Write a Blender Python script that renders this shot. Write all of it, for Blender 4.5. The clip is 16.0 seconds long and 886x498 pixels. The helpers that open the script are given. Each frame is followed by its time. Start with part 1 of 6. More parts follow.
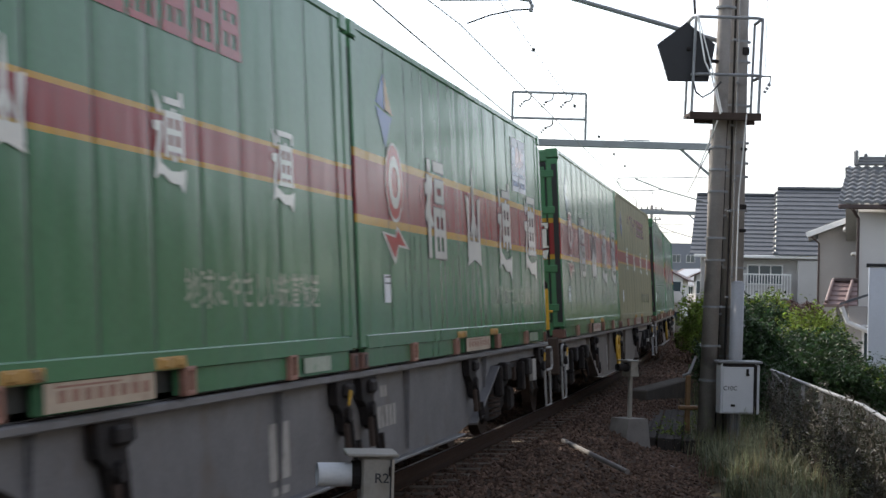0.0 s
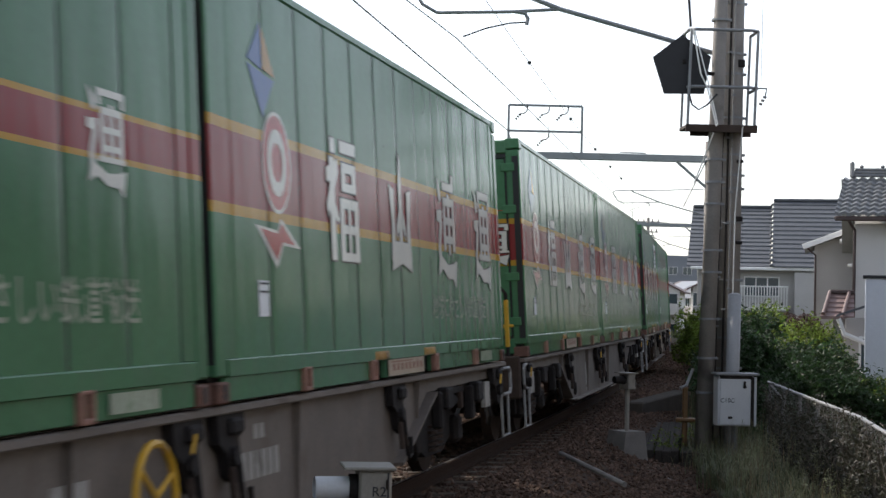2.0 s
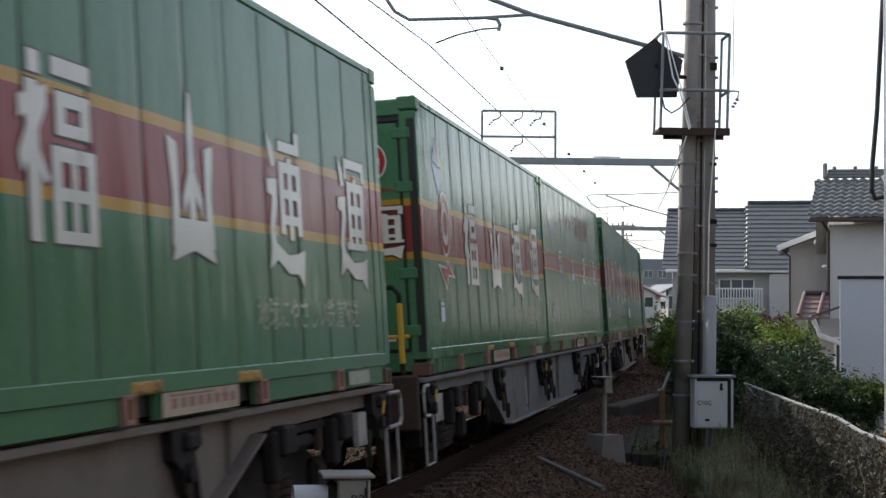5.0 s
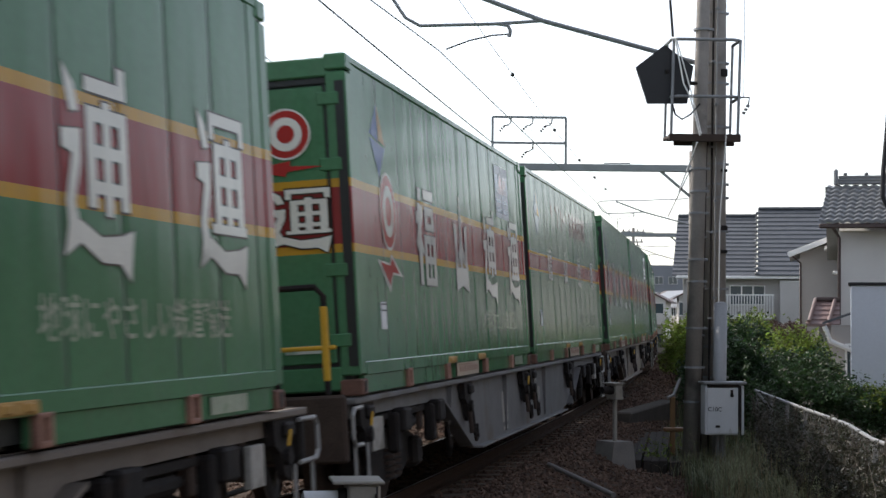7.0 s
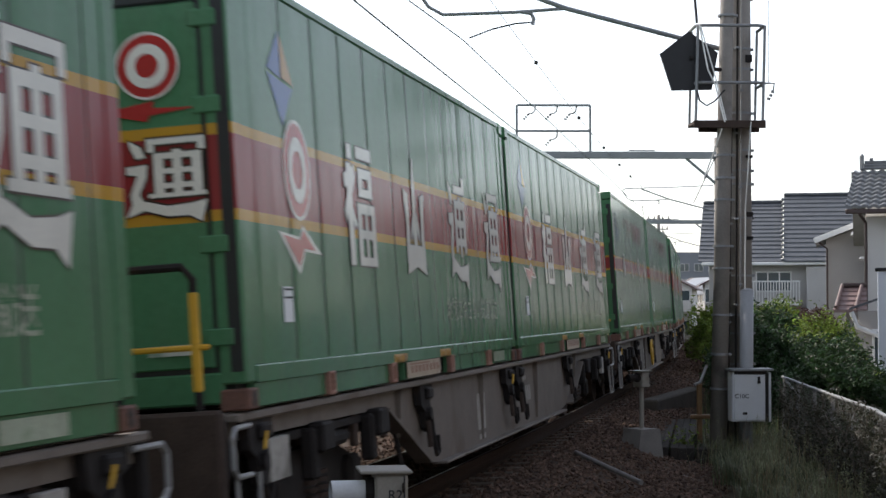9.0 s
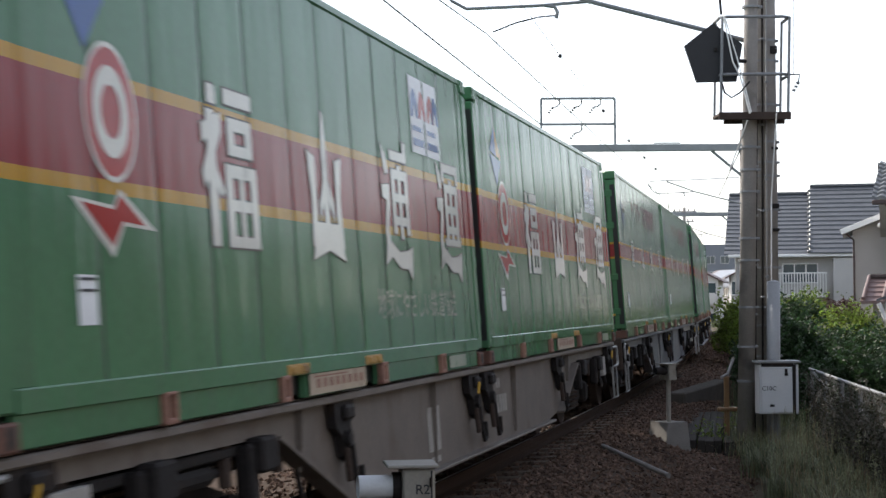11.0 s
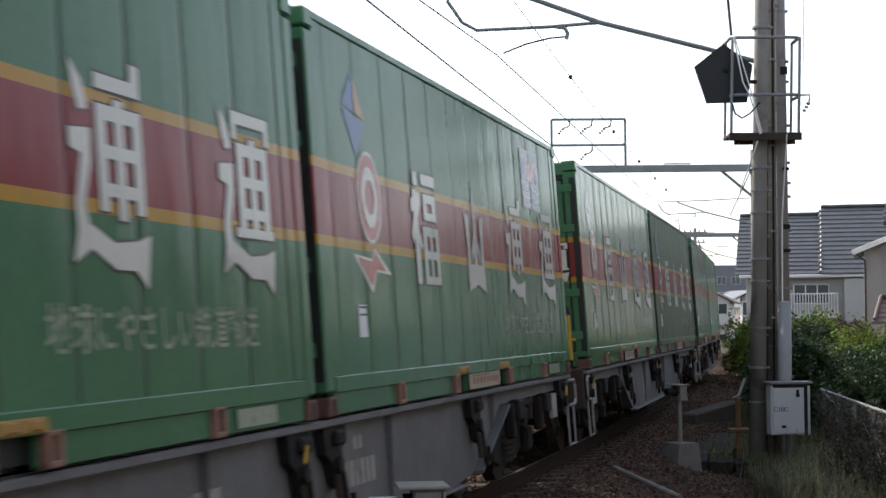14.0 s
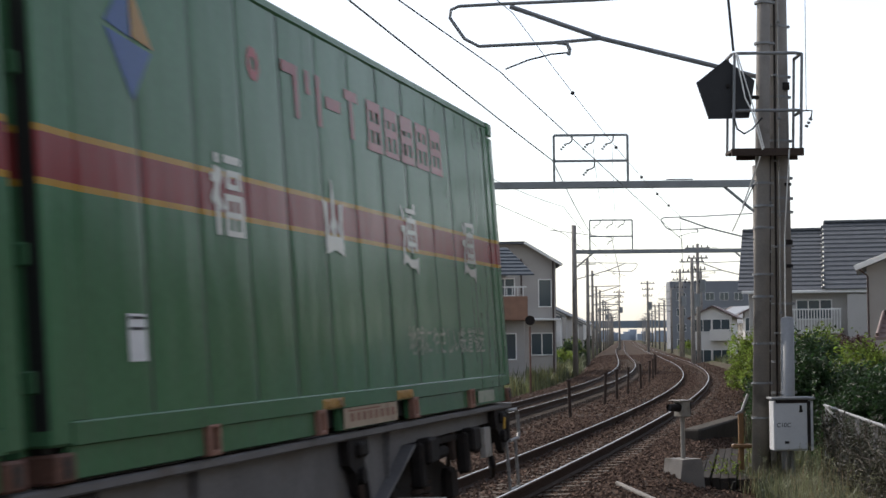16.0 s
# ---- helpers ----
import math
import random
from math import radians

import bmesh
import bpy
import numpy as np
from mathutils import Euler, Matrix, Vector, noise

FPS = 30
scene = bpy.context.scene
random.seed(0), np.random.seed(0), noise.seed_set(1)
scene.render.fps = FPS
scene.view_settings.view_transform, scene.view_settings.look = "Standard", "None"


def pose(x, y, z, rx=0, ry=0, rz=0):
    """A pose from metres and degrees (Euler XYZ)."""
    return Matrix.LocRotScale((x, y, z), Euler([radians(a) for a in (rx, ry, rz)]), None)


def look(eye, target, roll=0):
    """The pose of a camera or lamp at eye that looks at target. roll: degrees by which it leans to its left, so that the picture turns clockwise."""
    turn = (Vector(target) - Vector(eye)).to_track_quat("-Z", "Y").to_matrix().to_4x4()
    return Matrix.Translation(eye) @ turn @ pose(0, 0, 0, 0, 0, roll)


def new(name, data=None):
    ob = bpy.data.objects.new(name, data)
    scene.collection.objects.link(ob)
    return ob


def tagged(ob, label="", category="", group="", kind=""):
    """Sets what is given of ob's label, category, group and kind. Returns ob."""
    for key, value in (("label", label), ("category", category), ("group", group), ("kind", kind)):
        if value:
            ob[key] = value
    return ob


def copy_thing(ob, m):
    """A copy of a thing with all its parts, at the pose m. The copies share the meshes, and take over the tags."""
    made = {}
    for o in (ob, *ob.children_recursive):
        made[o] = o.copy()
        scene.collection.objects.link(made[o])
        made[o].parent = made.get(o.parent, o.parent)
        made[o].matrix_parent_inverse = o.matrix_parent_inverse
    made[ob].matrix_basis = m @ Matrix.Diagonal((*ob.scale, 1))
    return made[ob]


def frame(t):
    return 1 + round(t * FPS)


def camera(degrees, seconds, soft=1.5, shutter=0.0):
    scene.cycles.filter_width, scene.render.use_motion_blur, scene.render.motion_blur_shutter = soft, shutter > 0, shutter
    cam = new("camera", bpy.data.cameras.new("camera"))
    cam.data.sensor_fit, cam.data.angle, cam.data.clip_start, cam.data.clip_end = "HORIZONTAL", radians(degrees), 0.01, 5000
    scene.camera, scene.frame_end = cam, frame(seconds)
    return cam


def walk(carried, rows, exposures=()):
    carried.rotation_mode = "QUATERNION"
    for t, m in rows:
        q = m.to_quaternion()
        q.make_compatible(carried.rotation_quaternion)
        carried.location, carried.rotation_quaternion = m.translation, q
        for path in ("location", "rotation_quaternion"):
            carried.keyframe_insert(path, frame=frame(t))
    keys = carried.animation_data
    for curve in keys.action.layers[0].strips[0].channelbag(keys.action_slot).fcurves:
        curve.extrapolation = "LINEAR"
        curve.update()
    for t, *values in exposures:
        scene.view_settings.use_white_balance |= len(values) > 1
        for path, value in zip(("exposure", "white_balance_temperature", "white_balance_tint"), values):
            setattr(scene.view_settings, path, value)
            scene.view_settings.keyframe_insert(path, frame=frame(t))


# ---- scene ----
# ---- camera: hand-held on one spot beside the line, turning a little ----
cam = camera(28.85, 16.0, soft=1.5, shutter=0.12)
EYE = Vector((0.0, 0.0, 1.73))
TURNS = [  # seconds, heading, pitch, lean (degrees)
    (0.0, 1.532, 1.445, -1.436), (0.5, 1.650, 1.494, -1.448), (1.0, 1.565, 1.543, -1.455), (1.5, 1.554, 1.699, -1.300),
    (2.0, 1.633, 1.882, -1.250), (2.5, 1.833, 2.050, -0.852), (3.0, 2.163, 2.163, -0.707), (3.5, 2.482, 2.185, -0.683),
    (4.0, 2.671, 2.077, -0.420), (5.2, 2.40, 2.12, -0.40), (6.5, 2.120, 2.218, -0.355), (7.0, 2.107, 2.311, -0.476),
    (7.5, 2.082, 2.326, -0.434), (8.0, 1.949, 2.230, -0.118), (8.5, 1.587, 2.062, -0.067), (9.7, 0.95, 1.85, 0.20),
    (11.0, 0.425, 1.759, 0.418), (11.5, 0.289, 1.981, 0.450), (12.0, 0.182, 2.260, 0.440), (12.5, 0.091, 2.449, 0.300),
    (13.0, 0.122, 2.487, 0.331), (13.5, 0.096, 2.459, 0.407), (14.0, 0.078, 2.462, 0.482), (14.5, 0.054, 2.574, 0.630),
    (15.0, 0.055, 2.713, 0.640), (15.5, 0.066, 2.872, 0.650), (16.0, 0.0, 2.991, 0.539)]


def aim(h, p):
    h, p = radians(h), radians(p)
    return EYE + Vector((math.sin(h) * math.cos(p), math.cos(h) * math.cos(p), math.sin(p)))


walk(cam, [(t, look(EYE, aim(h, p), -lean)) for t, h, p, lean in TURNS], exposures=[(0.0, 1.02, 6450, 12), (1.5, 0.84, 6450, 12), (3.0, 0.75, 6450, 12), (4.0, 0.64, 6450, 12), (6.5, 0.72, 6450, 12), (7.5, 0.74, 6450, 12), (8.6, 0.76, 6450, 12), (11.0, 1.08, 6450, 12), (12.5, 0.72, 6450, 12), (14.5, 0.80, 6450, 12), (15.4, 0.68, 6450, 12), (16.0, 0.36, 6450, 12)])

# ---- sky and sun: bright afternoon haze, sun ahead and to the left ----
world = bpy.data.worlds.new("world")
scene.world = world
world.use_nodes = True
wn = world.node_tree
sky = wn.nodes.new("ShaderNodeTexSky")
sky.sky_type, sky.sun_disc = "NISHITA", False
sky.sun_elevation, sky.sun_rotation = radians(37), radians(-46)
sky.air_density, sky.dust_density, sky.ozone_density = 1.0, 1.2, 1.0
wn.nodes["Background"].inputs["Strength"].default_value = 0.15
haze = wn.nodes.new("ShaderNodeHueSaturation")
haze.inputs["Saturation"].default_value, haze.inputs["Value"].default_value = 0.52, 1.1
wn.links.new(sky.outputs[0], haze.inputs["Color"])
wn.links.new(haze.outputs[0], wn.nodes["Background"].inputs[0])
sun = new("sun", bpy.data.lights.new("sun", "SUN"))
sun.data.energy, sun.data.angle, sun.data.color = 2.9, radians(0.7), (1.0, 0.93, 0.82)
sa, se = radians(-46), radians(37)
sun.matrix_world = look((0, 0, 60), Vector((0, 0, 60)) - Vector((math.sin(sa) * math.cos(se), math.cos(sa) * math.cos(se), math.sin(se))))

# ---- the line of the track ----
KNOTS = [(-60, 1.18e-3), (-20, 1.18e-3), (15, 0.89e-3), (40, 1.32e-3), (70, 1.79e-3), (100, 0.92e-3), (130, 0.24e-3),
         (170, -0.06e-3), (220, -0.10e-3), (300, 0.0), (1400, 0.0)]
_S = np.arange(0, 1300, 0.5)
_K = np.interp(_S, [k[0] for k in KNOTS], [k[1] for k in KNOTS])
_TH = radians(14.108) - np.concatenate([[0], np.cumsum((_K[1:] + _K[:-1]) * 0.25)])
_X = -4.4976 + np.concatenate([[0], np.cumsum(np.sin((_TH[1:] + _TH[:-1]) / 2) * 0.5)])
_Y = np.concatenate([[0], np.cumsum(np.cos((_TH[1:] + _TH[:-1]) / 2) * 0.5)])
_SB = np.arange(-400, 0, 0.5)
_TB = radians(14.108) - 1.18e-3 * np.maximum(_SB, -60)
_XB = -4.4976 - np.cumsum(np.sin(_TB[::-1]) * 0.5)[::-1]
_YB = -np.cumsum(np.cos(_TB[::-1]) * 0.5)[::-1]
LINE = np.stack([np.concatenate(a) for a in ((_SB, _S), (_XB, _X), (_YB, _Y), (_TB, _TH))])
CANT, SWAY = 0.045, 0.0676
SPACING = 3.64          # to the second track


def line_at(s):
    return [float(np.interp(s, LINE[0], LINE[i])) for i in (1, 2, 3)]


def cant_at(s):
    return CANT * max(0.0, min(1.0, 1 - (s - 110) / 60))


def on_line(s, lat, z=0.0, cant=0.0):
    """A place beside the track: s metres along it, lat metres to the right of its middle."""
    x, y, th = line_at(s)
    l, zz = lat * math.cos(cant) - z * math.sin(cant), z * math.cos(cant) + lat * math.sin(cant)
    return Vector((x + l * math.cos(th), y - l * math.sin(th), zz))


# ---- materials ----
def mat(name, color, rough=0.7, metal=0.0, vary=0.25, scale=6.0, bump=0.15, fine=60.0, spec=0.5, dirt=None, dirt_amount=0.0, coords="Object", each=0.0):
    m = bpy.data.materials.new(name)
    m.use_nodes = True
    n, l = m.node_tree.nodes, m.node_tree.links
    b = n["Principled BSDF"]
    b.inputs["Metallic"].default_value, b.inputs["Roughness"].default_value = metal, rough
    b.inputs["Specular IOR Level"].default_value = spec
    tc = n.new("ShaderNodeTexCoord")
    a, c = n.new("ShaderNodeTexNoise"), n.new("ShaderNodeTexNoise")
    for node, sc, de in ((a, scale, 4), (c, fine, 6)):
        node.inputs["Scale"].default_value, node.inputs["Detail"].default_value = sc, de
        l.new(tc.outputs[coords], node.inputs["Vector"])
    add = n.new("ShaderNodeMath"); add.operation = "ADD"
    l.new(a.outputs[0], add.inputs[0]); l.new(c.outputs[0], add.inputs[1])
    mr = n.new("ShaderNodeMapRange")
    mr.inputs["From Min"].default_value, mr.inputs["From Max"].default_value = 0.65, 1.35
    mr.inputs["To Min"].default_value, mr.inputs["To Max"].default_value = 1 - vary, 1 + vary
    l.new(add.outputs[0], mr.inputs[0])
    value = mr.outputs[0]
    if each:
        oi = n.new("ShaderNodeObjectInfo")
        er = n.new("ShaderNodeMapRange")
        er.inputs["To Min"].default_value, er.inputs["To Max"].default_value = 1 - each, 1 + each
        l.new(oi.outputs["Random"], er.inputs[0])
        mu = n.new("ShaderNodeMath"); mu.operation = "MULTIPLY"
        l.new(value, mu.inputs[0]); l.new(er.outputs[0], mu.inputs[1])
        value = mu.outputs[0]
    hsv = n.new("ShaderNodeHueSaturation")
    hsv.inputs["Color"].default_value = (*color, 1)
    l.new(value, hsv.inputs["Value"])
    out = hsv.outputs[0]
    if dirt:
        d = n.new("ShaderNodeTexNoise")
        d.inputs["Scale"].default_value, d.inputs["Detail"].default_value = scale * 0.6, 8
        l.new(tc.outputs[coords], d.inputs["Vector"])
        r = n.new("ShaderNodeMapRange")
        r.inputs["From Min"].default_value, r.inputs["From Max"].default_value = 0.72 - 0.4 * dirt_amount, 0.85 - 0.35 * dirt_amount
        l.new(d.outputs[0], r.inputs[0])
        mx = n.new("ShaderNodeMix"); mx.data_type = "RGBA"
        l.new(r.outputs[0], mx.inputs["Factor"]); l.new(out, mx.inputs[6]); mx.inputs[7].default_value = (*dirt, 1)
        out = mx.outputs[2]
    l.new(out, b.inputs["Base Color"])
    if bump:
        bp = n.new("ShaderNodeBump")
        bp.inputs["Strength"].default_value, bp.inputs["Distance"].default_value = bump, 0.01
        l.new(c.outputs[0], bp.inputs["Height"]); l.new(bp.outputs[0], b.inputs["Normal"])
    return m


def livery(name, green, red, yellow, z0, z1, edge, rough=0.13, dull=0.0):
    """Container paint: green with a red belt edged in yellow at fixed heights, streaked and a little dented."""
    m = mat(name, green, rough=rough, vary=0.12, scale=1.2, bump=0.0, fine=24.0, spec=0.12, each=0.05)
    n, l = m.node_tree.nodes, m.node_tree.links
    b = n["Principled BSDF"]
    base = b.inputs["Base Color"].links[0].from_socket
    tc = next(k for k in n if k.type == "TEX_COORD")
    sep = n.new("ShaderNodeSeparateXYZ")
    l.new(tc.outputs["Object"], sep.inputs[0])

    def inside(lo, hi):
        a, c, mu = n.new("ShaderNodeMath"), n.new("ShaderNodeMath"), n.new("ShaderNodeMath")
        a.operation, c.operation, mu.operation = "GREATER_THAN", "LESS_THAN", "MULTIPLY"
        a.inputs[1].default_value, c.inputs[1].default_value = lo, hi
        l.new(sep.outputs["Z"], a.inputs[0]); l.new(sep.outputs["Z"], c.inputs[0])
        l.new(a.outputs[0], mu.inputs[0]); l.new(c.outputs[0], mu.inputs[1])
        return mu.outputs[0]

    out = base
    for lo, hi, col in ((z0, z1, yellow), (z0 + edge, z1 - edge, red)):
        mx = n.new("ShaderNodeMix"); mx.data_type = "RGBA"
        l.new(inside(lo, hi), mx.inputs["Factor"]); l.new(out, mx.inputs[6]); mx.inputs[7].default_value = (*col, 1)
        out = mx.outputs[2]
    # grime that runs down the sheet
    mp = n.new("ShaderNodeMapping"); mp.inputs["Scale"].default_value = (5, 5, 0.8)
    st = n.new("ShaderNodeTexNoise"); st.inputs["Scale"].default_value, st.inputs["Detail"].default_value = 1.0, 6
    l.new(tc.outputs["Object"], mp.inputs[0]); l.new(mp.outputs[0], st.inputs["Vector"])
    r = n.new("ShaderNodeMapRange")
    r.inputs["From Min"].default_value, r.inputs["From Max"].default_value = 0.45, 0.85
    r.inputs["To Max"].default_value = 0.24 + dull
    l.new(st.outputs[0], r.inputs[0])
    mx = n.new("ShaderNodeMix"); mx.data_type = "RGBA"
    l.new(r.outputs[0], mx.inputs["Factor"]); l.new(out, mx.inputs[6]); mx.inputs[7].default_value = (0.13, 0.14, 0.11, 1)
    l.new(mx.outputs[2], b.inputs["Base Color"])
    rr = n.new("ShaderNodeMapRange")
    rr.inputs["To Min"].default_value, rr.inputs["To Max"].default_value = rough - 0.08, rough + 0.2
    l.new(st.outputs[0], rr.inputs[0]); l.new(rr.outputs[0], b.inputs["Roughness"])
    # sheet metal never lies quite flat
    wm = n.new("ShaderNodeMapping"); wm.inputs["Scale"].default_value = (2.0, 2.0, 0.5)
    wv = n.new("ShaderNodeTexNoise"); wv.inputs["Scale"].default_value, wv.inputs["Detail"].default_value = 1.2, 3
    oi = n.new("ShaderNodeObjectInfo")
    l.new(oi.outputs["Random"], wm.inputs["Location"])
    l.new(tc.outputs["Object"], wm.inputs[0]); l.new(wm.outputs[0], wv.inputs["Vector"])
    bp = n.new("ShaderNodeBump"); bp.inputs["Strength"].default_value, bp.inputs["Distance"].default_value = 0.27, 0.05
    l.new(wv.outputs[0], bp.inputs["Height"]); l.new(bp.outputs[0], b.inputs["Normal"])
    return m


def glass(name, color=(0.05, 0.07, 0.08)):
    m = bpy.data.materials.new(name); m.use_nodes = True
    b = m.node_tree.nodes["Principled BSDF"]
    b.inputs["Base Color"].default_value = (*color, 1)
    b.inputs["Roughness"].default_value = 0.08
    return m


GREEN, RED, YEL = (0.066, 0.172, 0.085), (0.25, 0.032, 0.034), (0.46, 0.25, 0.03)
M_BIG = livery("green_paint_wide_belt", GREEN, RED, YEL, 1.08, 1.64, 0.065)
M_SMALL = livery("green_paint_narrow_belt", GREEN, RED, YEL, 1.235, 1.49, 0.03)
M_OLIVE = livery("faded_olive_paint", (0.222, 0.203, 0.103), (0.26, 0.065, 0.05), (0.40, 0.24, 0.06), 1.235, 1.49, 0.03, 0.5, 0.35)
M_DULL = livery("dull_dark_green_paint", (0.085, 0.13, 0.075), (0.24, 0.05, 0.045), (0.36, 0.24, 0.07), 1.08, 1.64, 0.065, 0.45, 0.35)
M_WHITE = mat("white_paint", (0.66, 0.64, 0.57), 0.13, spec=0.12, vary=0.1, scale=3, bump=0, dirt=(0.35, 0.34, 0.3), dirt_amount=0.25)
M_FADED = mat("faded_white_paint", (0.50, 0.52, 0.45), 0.6, vary=0.15, scale=8, bump=0, dirt=(0.12, 0.22, 0.13), dirt_amount=0.45)
M_REDP = mat("red_paint", (0.36, 0.035, 0.032), 0.13, spec=0.12, vary=0.12, scale=3, bump=0)
M_YELP = mat("yellow_paint", (0.55, 0.31, 0.02), 0.5, vary=0.15, scale=5, bump=0.05, dirt=(0.25, 0.13, 0.05), dirt_amount=0.2)
M_BLUEP = mat("blue_paint", (0.045, 0.10, 0.27), 0.13, spec=0.12, vary=0.12, scale=3, bump=0)
M_ORANGEP = mat("orange_paint", (0.20, 0.105, 0.04), 0.5, vary=0.2, scale=5, bump=0.05)
M_GHOST = mat("worn_pale_lettering", (0.33, 0.37, 0.28), 0.13, spec=0.12, vary=0.2, scale=9, bump=0, dirt=(0.14, 0.24, 0.14), dirt_amount=0.4)
M_STENCIL = mat("worn_stencil_paint", (0.33, 0.31, 0.28), 0.7, vary=0.2, scale=9, bump=0, dirt=(0.15, 0.14, 0.12), dirt_amount=0.45)
M_REDL = mat("faded_red_lettering", (0.29, 0.055, 0.05), 0.13, spec=0.12, vary=0.2, scale=6, bump=0)
M_EDGE = mat("dark_brown_outline", (0.055, 0.04, 0.03), 0.3, spec=0.12, vary=0.15, scale=6, bump=0)
M_AMBER = mat("amber_paint", (0.40, 0.22, 0.05), 0.13, spec=0.12, vary=0.15, scale=6, bump=0)
M_PAPER = mat("white_label", (0.75, 0.76, 0.76), 0.4, vary=0.05, scale=9, bump=0)
M_RUSTY = mat("rusted_orange_paint", (0.125, 0.058, 0.04), 0.75, vary=0.3, scale=12, bump=0.3, dirt=(0.12, 0.05, 0.025), dirt_amount=0.4)
M_PLATE = mat("scuffed_cream_plate", (0.40, 0.315, 0.225), 0.6, vary=0.15, scale=8, bump=0.05, dirt=(0.22, 0.13, 0.09), dirt_amount=0.35)
M_POCKET = mat("worn_orange_yellow_paint", (0.36, 0.20, 0.045), 0.65, vary=0.25, scale=14, bump=0.2, dirt=(0.07, 0.035, 0.02), dirt_amount=0.4)
M_EYE = mat("faded_red_paint", (0.27, 0.135, 0.095), 0.7, vary=0.25, scale=12, bump=0.2, dirt=(0.12, 0.06, 0.04), dirt_amount=0.35)
M_SEAL = mat("rubber_and_recess_black", (0.012, 0.013, 0.012), 0.6, vary=0.2, scale=10, bump=0.1)
M_GREY = mat("grey_wagon_paint", (0.130, 0.125, 0.125), 0.6, vary=0.25, scale=3, bump=0.15, fine=40, dirt=(0.10, 0.075, 0.055), dirt_amount=0.4)
M_DARK = mat("grimy_dark_steel", (0.017, 0.014, 0.013), 0.8, metal=0.0, spec=0.25, vary=0.35, scale=8, bump=0.35, dirt=(0.030, 0.019, 0.013), dirt_amount=0.4)
M_BROWN = mat("brake_dust_brown_steel", (0.048, 0.033, 0.026), 0.85, spec=0.25, vary=0.3, scale=6, bump=0.3)
M_PIPE = mat("pale_handrail_paint", (0.24, 0.235, 0.23), 0.5, vary=0.15, scale=12, bump=0.1, dirt=(0.15, 0.1, 0.07), dirt_amount=0.3)
M_RAIL = mat("rail_side_rust", (0.042, 0.024, 0.016), 0.75, spec=0.1, vary=0.25, scale=6, bump=0.3, coords="Generated")
M_RAILTOP = mat("polished_rail_head", (0.34, 0.335, 0.33), 0.36, metal=1.0, vary=0.05, scale=6, bump=0.0)
M_BALLAST = mat("ballast_bed", (0.055, 0.038, 0.028), 0.95, spec=0.08, vary=0.5, scale=2.0, bump=1.0, fine=26.0)
M_EARTH = mat("dry_earth", (0.075, 0.062, 0.042), 0.95, spec=0.08, vary=0.4, scale=0.6, bump=0.8, fine=14.0, dirt=(0.06, 0.08, 0.03), dirt_amount=0.55)
M_SLEEPER = mat("concrete_sleeper", (0.105, 0.083, 0.066), 0.9, spec=0.1, vary=0.25, scale=4, bump=0.4, each=0.15)
M_CONC = mat("weathered_concrete", (0.19, 0.175, 0.16), 0.9, vary=0.2, scale=4, bump=0.35, dirt=(0.12, 0.11, 0.095), dirt_amount=0.4)
M_POLE = mat("grey_brown_concrete_pole", (0.215, 0.195, 0.175), 0.85, vary=0.22, scale=3, bump=0.25, dirt=(0.11, 0.098, 0.088), dirt_amount=0.35)
M_GALV = mat("galvanised_steel", (0.20, 0.205, 0.21), 0.55, metal=0.3, vary=0.18, scale=12, bump=0.1)
M_BEAM = mat("galvanised_beam_grey", (0.20, 0.215, 0.22), 0.6, metal=0.2, vary=0.15, scale=2, bump=0.1)
M_BLACK = mat("matt_black_paint", (0.010, 0.010, 0.012), 0.65, vary=0.3, scale=6, bump=0.1)
M_WIRE = mat("dark_copper_wire", (0.03, 0.028, 0.026), 0.5, metal=0.4, vary=0.2, scale=2, bump=0)
M_BOX = mat("light_grey_cabinet_paint", (0.50, 0.51, 0.52), 0.5, vary=0.08, scale=4, bump=0.05, dirt=(0.30, 0.28, 0.25), dirt_amount=0.2)
M_INK = mat("black_ink", (0.015, 0.015, 0.018), 0.6, vary=0.1, bump=0)
M_DEVICE = mat("aged_beige_cabinet_paint", (0.24, 0.22, 0.19), 0.6, vary=0.12, scale=6, bump=0.1, dirt=(0.15, 0.12, 0.09), dirt_amount=0.35)


# ---- building helpers ----
def add_box(bm, c, s, bevel=0.0, rot=None):
    """A box of size s round c, its edges chamfered by bevel."""
    hx, hy, hz = s[0] / 2, s[1] / 2, s[2] / 2
    m = Matrix.Translation(c) @ (rot.to_4x4() if rot else Matrix())
    made = bmesh.ops.create_cube(bm, size=1.0, matrix=m @ Matrix.Diagonal((s[0], s[1], s[2], 1)))
    if bevel:
        es = list({e for v in made["verts"] for e in v.link_edges})
        bmesh.ops.bevel(bm, geom=es, offset=min(bevel, 0.45 * min(s)), segments=1, affect="EDGES")


def add_tube(bm, a, b, r, r2=None, n=10, caps=True):
    a, b = Vector(a), Vector(b)
    d = b - a
    m = Matrix.Translation((a + b) / 2) @ d.to_track_quat("Z", "Y").to_matrix().to_4x4()
    bmesh.ops.create_cone(bm, cap_ends=caps, segments=n, radius1=r, radius2=r if r2 is None else r2, depth=d.length, matrix=m)


